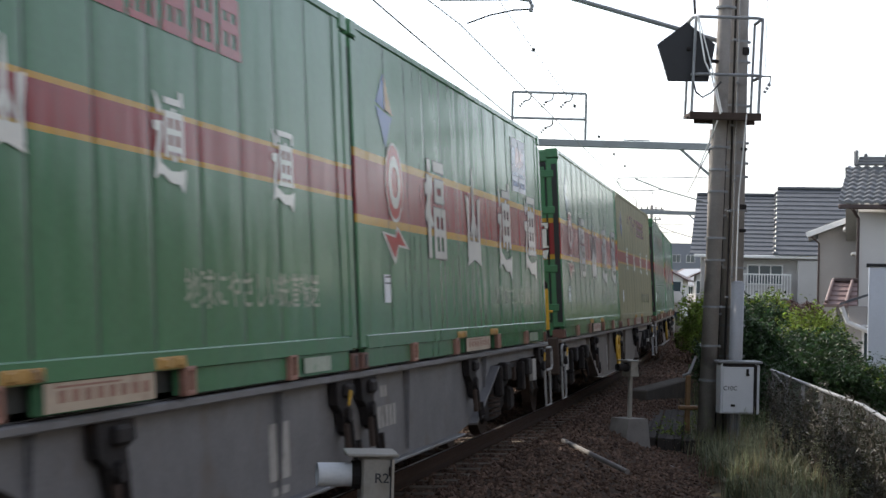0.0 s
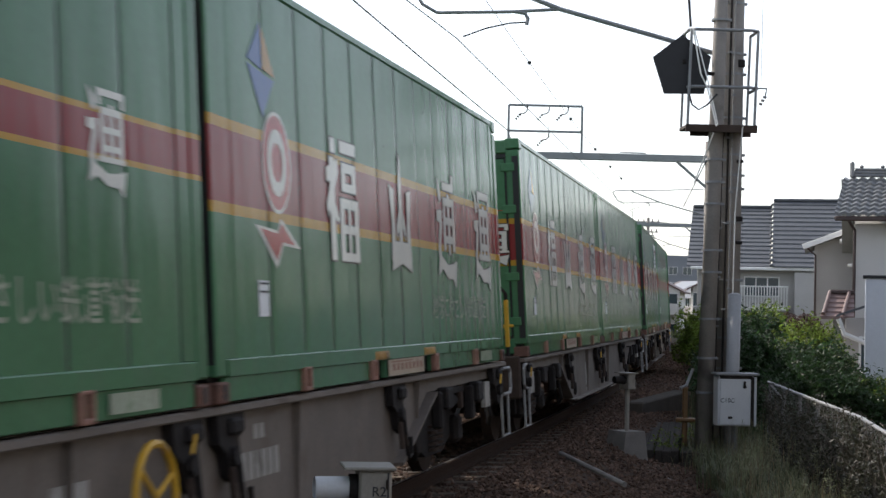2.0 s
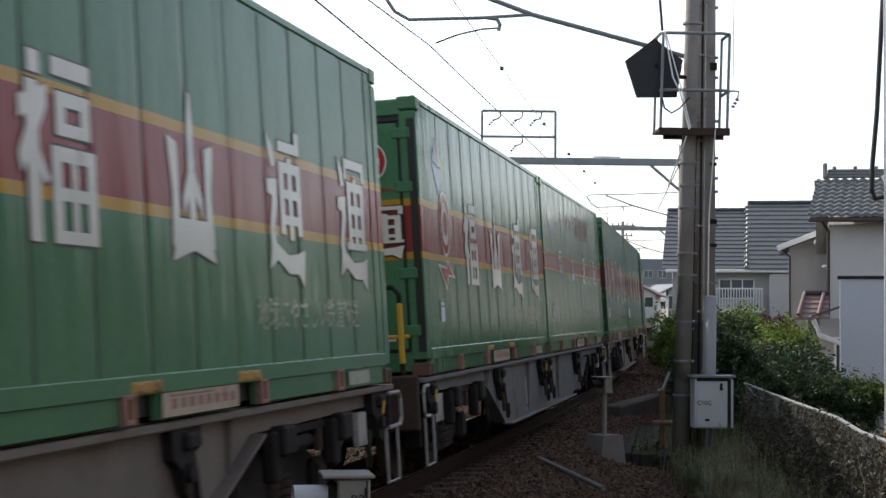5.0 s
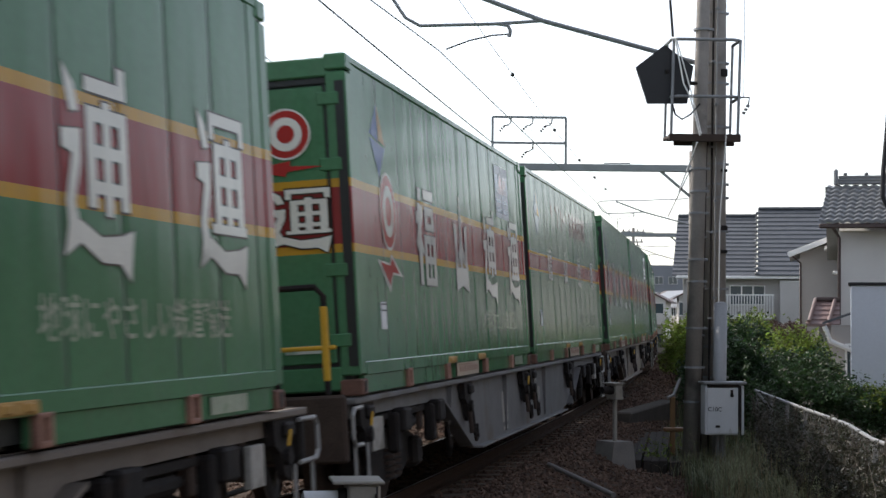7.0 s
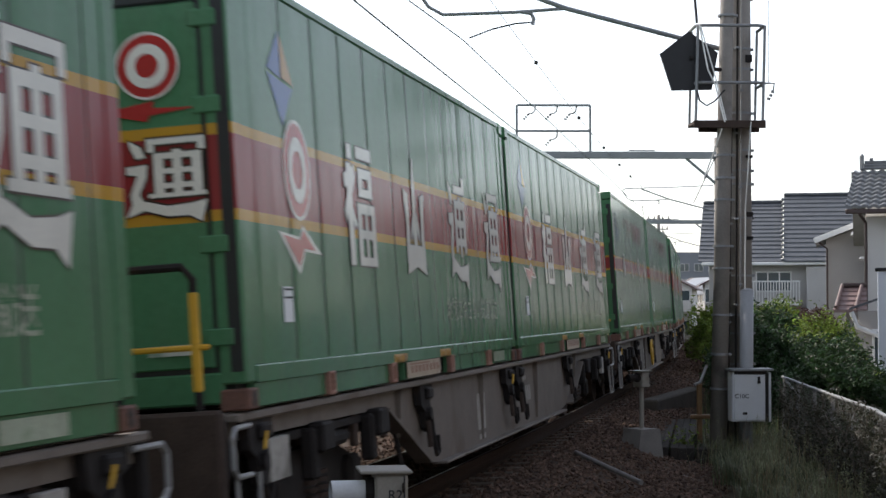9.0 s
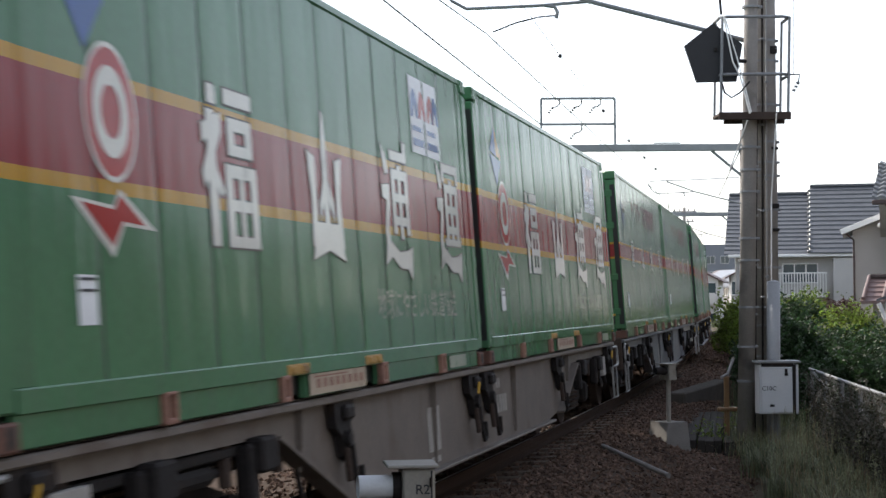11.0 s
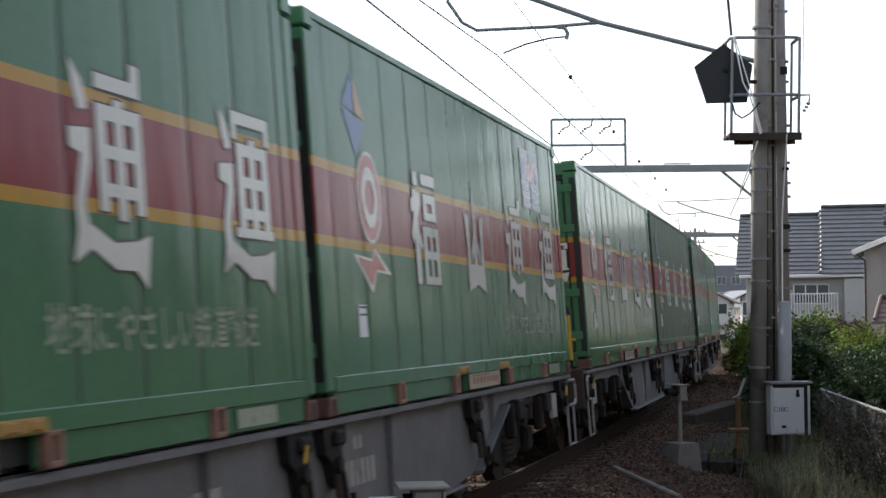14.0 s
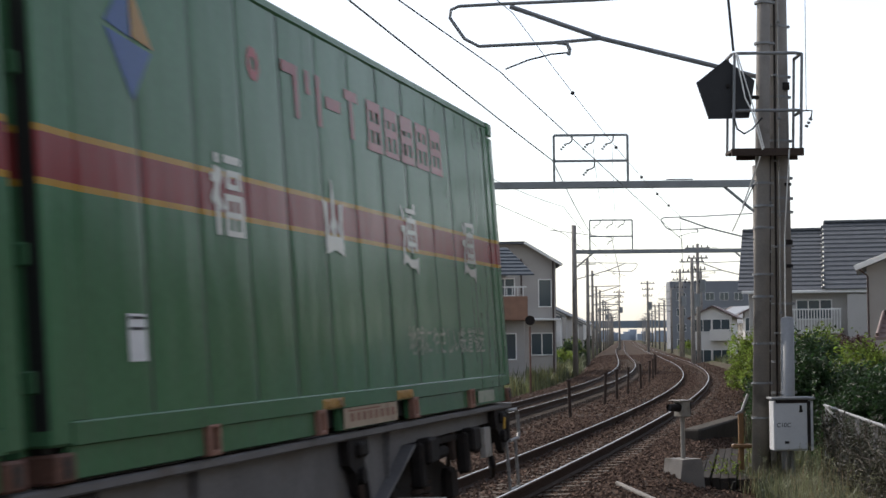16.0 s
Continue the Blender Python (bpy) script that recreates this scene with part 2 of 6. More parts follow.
def add_pipe(bm, pts, r, n=8):
    """One bent tube through the points."""
    pts = [Vector(p) for p in pts]
    rings = []
    for i, p in enumerate(pts):
        d = (pts[min(i + 1, len(pts) - 1)] - pts[max(i - 1, 0)]).normalized()
        q = d.to_track_quat("Z", "Y").to_matrix() if not rings else axis.rotation_difference(d).to_matrix() @ q
        axis = d
        rings.append([bm.verts.new(p + q @ Vector((r * math.cos(2 * math.pi * k / n), r * math.sin(2 * math.pi * k / n), 0))) for k in range(n)])
    for a, b in zip(rings[:-1], rings[1:]):
        for k in range(n):
            bm.faces.new((a[k], a[(k + 1) % n], b[(k + 1) % n], b[k]))
    bm.faces.new(rings[0][::-1])
    bm.faces.new(rings[-1])


def add_prism(bm, outline, axis, lo, hi):
    """An outline of (u, v) pairs drawn out along x, y or z from lo to hi."""
    def at(u, v, w):
        return {"x": (w, u, v), "y": (u, w, v), "z": (u, v, w)}[axis]
    a = [bm.verts.new(at(u, v, lo)) for u, v in outline]
    b = [bm.verts.new(at(u, v, hi)) for u, v in outline]
    n = len(a)
    fs = [bm.faces.new(a), bm.faces.new(b[::-1])] + [bm.faces.new((a[i], b[i], b[(i + 1) % n], a[(i + 1) % n])) for i in range(n)]
    bmesh.ops.recalc_face_normals(bm, faces=fs)


def mesh_of(name, bm, material, smooth=False):
    me = bpy.data.meshes.new(name)
    bm.to_mesh(me)
    bm.free()
    for m in (material if isinstance(material, (list, tuple)) else [material]):
        me.materials.append(m)
    if smooth:
        for p in me.polygons:
            p.use_smooth = True
    return me


def part(name, bm, material, parent=None, label="", smooth=False):
    """Links a bmesh, or a mesh that is there already, as one object under its thing."""
    me = bm if isinstance(bm, bpy.types.Mesh) else mesh_of(name, bm, material, smooth)
    ob = new(name, me)
    ob.parent = parent
    return tagged(ob, label)


def boxpart(name, c, s, material, parent=None, bevel=0.01, label=""):
    bm = bmesh.new()
    add_box(bm, c, s, bevel)
    return part(name, bm, material, parent, label)


def thing(name, m, label, category, group="", kind=""):
    ob = new(name)
    ob.empty_display_size = 0.2
    ob.matrix_basis = m
    return tagged(ob, label, category, group, kind)


# ---- ground and track ----
def ribbon(name, lats, srange, material, kind_label, category):
    """A strip that follows the line; lats are (sideways, height) pairs."""
    verts, faces = [], []
    ss = list(srange)
    for s in ss:
        for lat, z in lats:
            core = max(-16.0, min(16.0, lat))
            p = on_line(s, core, 0)
            verts.append((p.x + (lat - core), p.y, z))
    w = len(lats)
    for i in range(len(ss) - 1):
        for j in range(w - 1):
            a = i * w + j
            faces.append((a, a + 1, a + w + 1, a + w))
    me = bpy.data.meshes.new(name)
    me.from_pydata(verts, [], faces)
    me.materials.append(material)
    return tagged(new(name, me), kind_label, category, kind="structure")


def steps(a, b, d):
    return list(np.arange(a, b, d))


GROUND = [(-1800, -1.6), (-300, -1.6), (-60, -1.5), (-25, -1.4), (-14, -1.2), (-9.5, -0.75), (-7, -0.62), (3.0, -0.6), (4.2, -0.42), (6.2, -0.36), (8.2, -0.5),
          (9.5, -0.95), (12.5, -1.5), (16, -1.6), (60, -1.6), (300, -1.6), (1800, -1.6)]
ribbon("ground", GROUND, steps(-390, -60, 30) + steps(-60, 140, 4) + steps(140, 1290, 25), M_EARTH, "dry earth and trampled weeds beside the railway", "ground")
ribbon("ballast_bed", [(-6.9, -0.66), (-5.5, -0.2), (-SPACING, -0.2), (-2.2, -0.22), (-1.3, -0.15), (-0.62, -0.16), (-0.45, -0.175), (0.45, -0.175), (0.62, -0.155), (1.5, -0.13), (1.85, -0.19), (2.35, -0.42), (3.5, -0.60)],
       steps(-120, 140, 3) + steps(140, 1280, 20), M_BALLAST, "brown crushed stone ballast under two tracks", "ballast")


def rail(lat, off, name):
    """One running rail: foot, web and a polished head."""
    sec = [(-0.062, -0.16), (0.062, -0.16), (0.062, -0.145), (0.010, -0.125), (0.010, -0.045), (0.033, -0.035), (0.033, -0.006), (0.014, 0.0), (-0.014, 0.0), (-0.033, -0.006),
           (-0.033, -0.035), (-0.010, -0.045), (-0.010, -0.125), (-0.062, -0.145)]
    ss = steps(-100, 200, 2) + steps(200, 1250, 12)
    verts, faces, head = [], [], []
    for s in ss:
        c = cant_at(s)
        x, y, th = line_at(s)
        for u, v in sec:
            l, z = (lat + u) * math.cos(c) - v * math.sin(c) - off, v * math.cos(c) + (lat + u) * math.sin(c)
            verts.append((x + l * math.cos(th), y - l * math.sin(th), z))
    n = len(sec)
    for i in range(len(ss) - 1):
        for k in range(n):
            a, b = i * n + k, i * n + (k + 1) % n
            faces.append((a, b, b + n, a + n))
            head.append(1 if k == 7 else 0)
    me = bpy.data.meshes.new(name)
    me.from_pydata(verts, [], faces)
    me.materials.append(M_RAIL); me.materials.append(M_RAILTOP)
    me.polygons.foreach_set("material_index", head)
    return tagged(new("rail", me), "rusty steel running rail with a polished head", "rail", "rails of the two tracks", "structure")


for off in (0.0, SPACING):
    for lat in (-0.553, 0.553):
        rail(lat, off, "rail")

# sleepers, laid every 0.6 m
bm = bmesh.new()
add_prism(bm, [(-0.12, -0.19), (0.12, -0.19), (0.10, 0.0), (-0.10, 0.0)], "x", -1.0, 1.0)
SLEEPER = mesh_of("sleeper", bm, M_SLEEPER)


def sleepers(off, s0, s1):
    own = thing("track", Matrix(), "concrete sleepers bedded in brown ballast", "track", "tracks", "structure")
    s = s0
    while s < s1:
        c = cant_at(s)
        x, y, th = line_at(s)
        ob = new("sleeper", SLEEPER)
        ob.parent = own
        ob.matrix_basis = Matrix.Translation((x - off * math.cos(th), y + off * math.sin(th), -0.165)) @ Matrix.Rotation(-th, 4, "Z") @ Matrix.Rotation(-c, 4, "Y")
        s += 0.6


sleepers(0.0, 4.0, 150.0)
sleepers(SPACING, 30.0, 150.0)

# ---- freight train ----
L, HW, CH, DECK, VS, PITCH = 9.30, 1.245, 2.605, 1.07, 22.0, 20.4
GAP = 0.35


def glyph(kind, w, h):
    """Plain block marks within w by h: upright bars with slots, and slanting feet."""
    k = kind % 4
    if k == 0:      # hooked bar beside a slotted block
        r = [(-.42, -.5, -.26, .34), (-.38, .38, -.22, .5), (-.06, .40, .5, .5), (-.02, .08, .12, .32), (.34, .08, .48, .32), (-.02, .24, .48, .32), (-.02, .08, .48, .15),
             (-.10, -.5, .04, .02), (.40, -.5, .54, .02), (.17, -.5, .26, .02), (-.10, -.06, .54, .02), (-.10, -.27, .54, -.20), (-.10, -.5, .54, -.43)]
        p = [[(-.52, .24), (-.14, .34), (-.14, .22), (-.30, .04), (-.50, -.16), (-.54, -.06), (-.36, .18), (-.52, .12)], [(-.26, -.02), (-.13, -.16), (-.2, -.2), (-.27, -.12)]]
    elif k == 1:    # three uprights on a flared base
        r = [(-.07, -.30, .07, .30), (-.30, -.36, .30, -.26)]
        p = [[(-.07, .30), (.07, .30), (.03, .56), (-.02, .58)], [(-.48, .26), (-.28, .22), (-.27, -.2), (-.33, -.44), (-.44, -.44), (-.40, -.1)], [(.48, .26), (.40, -.1), (.44, -.44), (.33, -.44), (.27, -.2), (.28, .22)],
             [(-.33, -.30), (.33, -.30), (.46, -.54), (0, -.46), (-.46, -.54)], [(-.20, -.26), (-.07, -.1), (-.07, .06), (-.2, -.12)], [(.20, -.26), (.2, -.12), (.07, .06), (.07, -.1)]]
    else:           # slotted block on a waving foot, with a hooked stroke beside it
        r = [(-.14, -.26, -.01, .30), (.36, -.26, .49, .30), (.11, -.30, .23, .34), (-.14, .22, .49, .30), (-.14, .02, .49, .09), (-.14, -.18, .49, -.11)]
        r += [(-.14, .38, .49, .46), (.36, .38, .49, .56)] if k == 2 else [(-.22, .42, .54, .5), (-.22, .32, -.12, .5), (.44, .32, .54, .5), (-.22, -.30, .54, -.24)]
        p = [[(-.46, .50), (-.30, .40), (-.24, .26), (-.36, .24), (-.42, .36)], [(-.50, .14), (-.22, .16), (-.24, -.02), (-.34, -.24), (-.28, -.36), (-.44, -.40), (-.46, -.24), (-.36, .02), (-.50, .04)],
             [(-.44, -.36), (-.26, -.34), (.02, -.42), (.34, -.40), (.54, -.36), (.46, -.66), (.30, -.56), (.02, -.56), (-.28, -.46), (-.52, -.54)]]
    return [(a * w, b * h, c * w, d * h) for a, b, c, d in r], [[(u * w, v * h) for u, v in q] for q in p]


def swollen(pts, d):
    """An outline moved out by d all round."""
    area = sum(a[0] * b[1] - b[0] * a[1] for a, b in zip(pts, pts[1:] + pts[:1]))
    out = []
    for a, b, c in zip(pts[-1:] + pts[:-1], pts, pts[1:] + pts[:1]):
        e, f = (Vector(b) - Vector(a)).normalized(), (Vector(c) - Vector(b)).normalized()
        n = Vector((e.y + f.y, -e.x - f.x)) * (1 if area > 0 else -1)
        n = n.normalized() * d if n.length > 0.2 else Vector((0, 0))
        out.append((b[0] + n.x, b[1] + n.y))
    return out


def flat_marks(name, rects, y0, z0, material, parent, label="", face=0.0, polys=(), back=0.0):
    """Painted bars on the right-hand side of a container (or on its end, when face is 1)."""
    bm = bmesh.new()
    us, vs = sorted({r[i] for r in rects for i in (0, 2)}), sorted({r[i] for r in rects for i in (1, 3)})
    made = {}

    def place(u, v, lift):
        return (y0 + u, -L / 2 - 0.012 + back - lift, z0 + v) if face else (HW - 0.006 - back + lift, y0 + u, z0 + v)

    def vert(i, j):
        if (i, j) not in made:
            made[i, j] = bm.verts.new(place(us[i], vs[j], 0.0))
        return made[i, j]

    for i in range(len(us) - 1):
        for j in range(len(vs) - 1):
            mu, mv = (us[i] + us[i + 1]) / 2, (vs[j] + vs[j + 1]) / 2
            if any(a <= mu <= c and b <= mv <= d for a, b, c, d in rects):
                bm.faces.new((vert(i, j), vert(i + 1, j), vert(i + 1, j + 1), vert(i, j + 1)))
    for k, q in enumerate(polys):
        bm.faces.new([bm.verts.new(place(u, v, 0.0004 * (k + 1))) for u, v in q])
    bmesh.ops.recalc_face_normals(bm, faces=bm.faces)
    return part(name, bm, material, parent, label)


def block_mark(k, w, h, y, z, material, parent, edge=0.0, face=0.0):
    """A white mark with a thin dark edge behind it."""
    rects, polys = glyph(k, w, h)
    ob = flat_marks("block_mark", rects, y, z, material, parent, face=face, polys=polys)
    ob["kind"] = "stuff"
    if edge:
        fat = [(a - edge, b - edge, c + edge, d + edge) for a, b, c, d in rects]
        flat_marks("mark_edge", fat, y, z, M_EDGE, ob, face=face, polys=[swollen(q, edge) for q in polys], back=0.0028)["kind"] = "stuff"


def disc(name, r0, r1, y, z, material, parent, end=False, squash=1.0, lift=0.0):
    """A flat ring between the radii r0 and r1."""
    bm = bmesh.new()
    n = 28
    ring = []
    for r in (r0, r1):
        ring.append([bm.verts.new(((y + r * math.cos(k * 2 * math.pi / n)), -L / 2 - 0.014 - lift, z + r * math.sin(k * 2 * math.pi / n)) if end else
                                  (HW - 0.007 + lift, y + r * squash * math.cos(k * 2 * math.pi / n), z + r * math.sin(k * 2 * math.pi / n))) for k in range(n)])
    for k in range(n):
        bm.faces.new((ring[0][k], ring[1][k], ring[1][(k + 1) % n], ring[0][(k + 1) % n]))
    bmesh.ops.recalc_face_normals(bm, faces=bm.faces)
    return part(name, bm, material, parent)


def flag(name, pts, material, parent, end=False, lift=0.0):
    bm = bmesh.new()
    vs = [bm.verts.new((u, -L / 2 - 0.013 - lift, v) if end else (HW - 0.008 + lift, u, v)) for u, v in pts]
    bm.faces.new(vs)
    return part(name, bm, material, parent)


SLOGAN = "地球にやさしい鉄道輸送"


def words(name, text, size, m, material, parent):
    cu = bpy.data.curves.new(name, "FONT")
    cu.body, cu.size, cu.extrude, cu.offset = text, size, 0.0, 0.01 * size
    tmp = new(name, cu)
    dg = bpy.context.evaluated_depsgraph_get()
    me = bpy.data.meshes.new_from_object(tmp.evaluated_get(dg))
    bpy.data.objects.remove(tmp)
    me.transform(m)
    me.materials.clear()
    me.materials.append(material)
    for p in me.polygons:
        p.use_smooth = False
    return tagged(part(name, me, material, parent), kind="stuff")


SHEETS = random.Random(5)      # no two sheets lie quite in one plane
SIDE = Matrix(((0, 0, 1, 0), (1, 0, 0, 0), (0, 1, 0, 0), (0, 0, 0, 1)))  # text plane onto the right-hand side


def container(paint, wide, sticker, label, slide=0.0):
    """A 31-foot container; its origin lies under its middle, y runs along it towards the train's tail."""
    c = thing("freight_container", Matrix(), label, "freight container", "containers on the train")
    # core box, set back behind the sheets; its black paints the gaps dark
    bm = bmesh.new()
    add_box(bm, (-0.02, 0, CH / 2), (2 * HW - 0.12, L - 0.10, CH - 0.06))
    part("body", bm, M_SEAL, c)
    # side sheets with open grooves between them
    n = 12
    y0, y1 = -L / 2 + 0.36, L / 2 - 0.36
    w = (y1 - y0) / n
    bm = bmesh.new()
    add_prism(bm, [(HW - 0.055, -w / 2 + 0.009), (HW - 0.055, w / 2 - 0.009), (HW - 0.018, w / 2 - 0.009), (HW - 0.014, w / 2 - 0.014), (HW - 0.012, w / 2 - 0.06), (HW - 0.012, -w / 2 + 0.06), (HW - 0.014, -w / 2 + 0.014), (HW - 0.018, -w / 2 + 0.009)], "z", 0.25, CH - 0.07)
    sheet = mesh_of("side_sheet", bm, paint)
    for i in range(n):
        ob = part("side_sheet", sheet, paint, c)
        ob.location = (0, y0 + w * (i + 0.5), 0)
        lean = radians(SHEETS.uniform(-0.35, 0.35))
        ob.rotation_euler = (0, 0, lean)
        ob.location.x = HW - HW * math.cos(lean)
        ob.location.y -= HW * math.sin(lean)
    bm = bmesh.new()
    add_box(bm, (HW - 0.03, 0, CH / 2 + 0.09), (0.031, 0.019, CH - 0.33))
    joint = mesh_of("sheet_joint", bm, M_SEAL)
    for i in range(n + 1):
        part("sheet_joint", joint, M_SEAL, c).location = (0, y0 + w * i, 0)
    bm = bmesh.new()
    add_box(bm, (-HW + 0.03, 0, CH / 2 + 0.1), (0.03, L - 0.3, CH - 0.3))
    part("far_side", bm, paint, c)
    # flat end strips beside the corner posts
    for s in (-1, 1):
        bm = bmesh.new()
        add_box(bm, (HW - 0.03, s * (L / 2 - 0.265), CH / 2 + 0.09), (0.045, 0.185, CH - 0.32), 0.004)
        part("end_strip", bm, paint, c)
        for x in (-1, 1):
            bm = bmesh.new()
            add_box(bm, (x * (HW - 0.08), s * (L / 2 - 0.085), CH / 2), (0.16, 0.17, CH - 0.30), 0.012)
            part("corner_post", bm, paint, c)
    # rails along top and bottom
    bm = bmesh.new()
    add_box(bm, (HW - 0.035, 0, CH - 0.045), (0.07, L - 0.34, 0.07), 0.015)
    part("top_rail", bm, paint, c)
    bm = bmesh.new()
    add_prism(bm, [(HW - 0.10, 0.15), (HW + 0.004, 0.15), (HW + 0.004, 0.242), (HW - 0.006, 0.25), (HW - 0.10, 0.25)], "y", -L / 2 + 0.18, L / 2 - 0.18)
    part("bottom_rail", bm, paint, c)
    for a, b in ((-L / 2 + 0.18, -1.05), (-0.66, 0.66), (1.05, L / 2 - 0.18)):
        bm = bmesh.new()
        add_box(bm, (HW - 0.045, (a + b) / 2, 0.078), (0.05, b - a, 0.144), 0.006)
        part("skirt", bm, paint, c)
    for s in (-1, 1):
        bm = bmesh.new()
        add_box(bm, (HW - 0.012, s * 0.86, 0.185), (0.045, 0.44, 0.075), 0.012)
        add_box(bm, (HW + 0.004, s * 0.76, 0.185), (0.03, 0.10, 0.05), 0.01)
        add_box(bm, (HW + 0.004, s * 0.97, 0.185), (0.03, 0.10, 0.05), 0.01)
        part("fork_pocket_lip", bm, M_POCKET, c, "worn orange-yellow fork pocket lip")
        bm = bmesh.new()
        for dy in (-0.055, 0.055):
            add_box(bm, (HW - 0.008, s * 1.12 + dy, 0.08), (0.05, 0.04, 0.15), 0.008)
        add_box(bm, (HW - 0.008, s * 1.12, 0.018), (0.05, 0.15, 0.03), 0.006)
        add_box(bm, (HW - 0.008, s * 1.12, 0.145), (0.05, 0.15, 0.025), 0.006)
        part("pocket_eye", bm, M_EYE, c, "rust-stained eye beside the fork pocket")
        # black sheet that paints the darkness inside the fork pocket
        bm = bmesh.new()
        add_box(bm, (HW - 0.16, s * 0.86, 0.078), (0.02, 0.40, 0.15))
        part("pocket_back", bm, M_SEAL, c)
    flat_marks("hazard_plate", [(-0.64, -0.07, 0.64, 0.06)], 0, 0.085, M_PLATE, c, "scuffed pale plate with faded lettering").location.x = 0.004
    flat_marks("plate_lettering", [(-0.5 + 0.14 * k, -0.03, -0.42 + 0.14 * k, 0.025) for k in range(8)] + [(-0.54, 0.035, 0.2, 0.045)], 0, 0.085, M_EYE, c, back=-0.006)["kind"] = "stuff"
    flat_marks("plate_lettering", [(-0.32, -0.05, 0.32, 0.05)], L / 2 - 1.05, 0.08, M_GHOST, c).location.x = 0.002
    for y in (-L / 2 + 1.75, L / 2 - 1.65):
        bm = bmesh.new()
        for dy in (-0.06, 0.06):
            add_box(bm, (HW - 0.008, y + dy, 0.08), (0.05, 0.035, 0.15), 0.008)
        add_box(bm, (HW - 0.008, y, 0.015), (0.05, 0.15, 0.03), 0.006)
        add_box(bm, (HW - 0.008, y, 0.148), (0.05, 0.15, 0.02), 0.006)
        part("lashing_eye", bm, M_EYE, c, "faded red lashing eye")
    for s in (-1, 1):
        for x in (-1, 1):
            for z in (0.06, CH - 0.074):
                bm = bmesh.new()
                add_box(bm, (x * (HW - 0.083), s * (L / 2 - 0.092), z), (0.178, 0.184, 0.125), 0.012)
                if z < 1:
                    add_box(bm, (x * (HW + 0.002), s * (L / 2 - 0.092), z), (0.014, 0.06, 0.09), 0.004)
                cc = part("corner_casting", bm, M_RUSTY if z < 1 else paint, c)
                if z < 1 and x > 0:
                    # black discs, standing proud, paint the dark inside of the casting's hole
                    bm = bmesh.new()
                    add_tube(bm, (HW + 0.004, s * (L / 2 - 0.092), z - 0.015), (HW + 0.012, s * (L / 2 - 0.092), z - 0.015), 0.03, n=10)
                    add_tube(bm, (HW + 0.004, s * (L / 2 - 0.092), z + 0.02), (HW + 0.012, s * (L / 2 - 0.092), z + 0.02), 0.03, n=10)
                    part("painted_casting_hole", bm, M_SEAL, cc)
    # roof
    bm = bmesh.new()
    add_box(bm, (0, 0, CH - 0.03), (2 * HW - 0.10, L - 0.3, 0.04), 0.01)
    part("roof", bm, paint, c)
    # leading end: two door leaves, frame, hinges, handles
    for x in (-1, 1):
        bm = bmesh.new()
        add_box(bm, (x * 0.535, -L / 2 + 0.02, 1.30), (1.05, 0.04, 2.10), 0.008)
        part("end_door", bm, paint, c)
        for z in (0.42, 0.95, 1.75, 2.25):
            bm = bmesh.new()
            add_box(bm, (x * 1.10, -L / 2 + 0.004, z), (0.17, 0.035, 0.10), 0.008)
            part("hinge", bm, paint, c)
        bm = bmesh.new()
        add_box(bm, (x * 1.075, -L / 2 + 0.036, 1.30), (0.02, 0.05, 2.12))
        add_box(bm, (x * (HW - 0.052), -L / 2 - 0.001, 1.30), (0.072, 0.010, 2.16))
        part("door_seal", bm, M_SEAL, c)
    bm = bmesh.new()
    add_box(bm, (0, -L / 2 + 0.05, CH - 0.11), (2.2, 0.09, 0.15), 0.012)
    part("end_header", bm, paint, c)
    bm = bmesh.new()
    add_box(bm, (0, -L / 2 + 0.05, 0.13), (2.2, 0.09, 0.18), 0.012)
    part("end_sill", bm, paint, c)
    bm = bmesh.new()
    add_box(bm, (0, -L / 2 + 0.045, CH - 0.215), (2.16, 0.06, 0.04))
    part("door_seal", bm, M_SEAL, c)
    bm = bmesh.new()
    add_box(bm, (0, -L / 2 + 0.045, 0.235), (2.16, 0.06, 0.03))
    part("door_seal", bm, M_SEAL, c)
    bm = bmesh.new()
    add_box(bm, (0, L / 2 - 0.03, CH / 2), (2.2, 0.04, CH - 0.25), 0.01)
    part("rear_wall", bm, paint, c)
    # painted marks on the side
    f = -L / 2
    white = M_WHITE if paint in (M_BIG, M_SMALL) else M_FADED
    if wide:
        disc("ring_mark", 0.0, 0.30, f + 1.28, 1.46, M_REDP, c, squash=0.92)
        disc("ring_mark", 0.125, 0.215, f + 1.28, 1.46, white, c, squash=0.92, lift=0.003)
        disc("ring_mark", 0.30, 0.325, f + 1.28, 1.46, white, c, squash=0.92)
        flag("arrow_mark", [(f + 0.80, 1.05), (f + 1.25, 1.03), (f + 1.33, 1.11), (f + 1.74, 0.93), (f + 1.36, 0.94), (f + 1.22, 0.79)], white, c)
        flag("arrow_mark", [(f + 0.90, 1.03), (f + 1.25, 1.01), (f + 1.33, 1.08), (f + 1.60, 0.95), (f + 1.34, 0.96), (f + 1.22, 0.84)], M_REDP, c, lift=0.003)
        for k, y in enumerate((2.85, 4.66, 6.50, 8.30)):
            block_mark(k, 0.80, 0.87, f + y, 1.32, white, c, 0.011)
    else:
        for k, y in enumerate((2.2, 4.1, 6.0, 8.0)):
            block_mark(k, 0.44, 0.44, f + y + slide, 1.36, white, c)
        disc("ring_mark", 0.04, 0.10, f + 2.75, 2.16, M_REDP, c)
        thin = [[(0, .1, .3, .17), (.22, -.16, .3, .17)], [(.02, .02, .1, .17), (.24, -.16, .32, .17)], [(0, -.02, .32, .06)], [(0, .1, .3, .17), (.1, -.16, .18, .17)]]
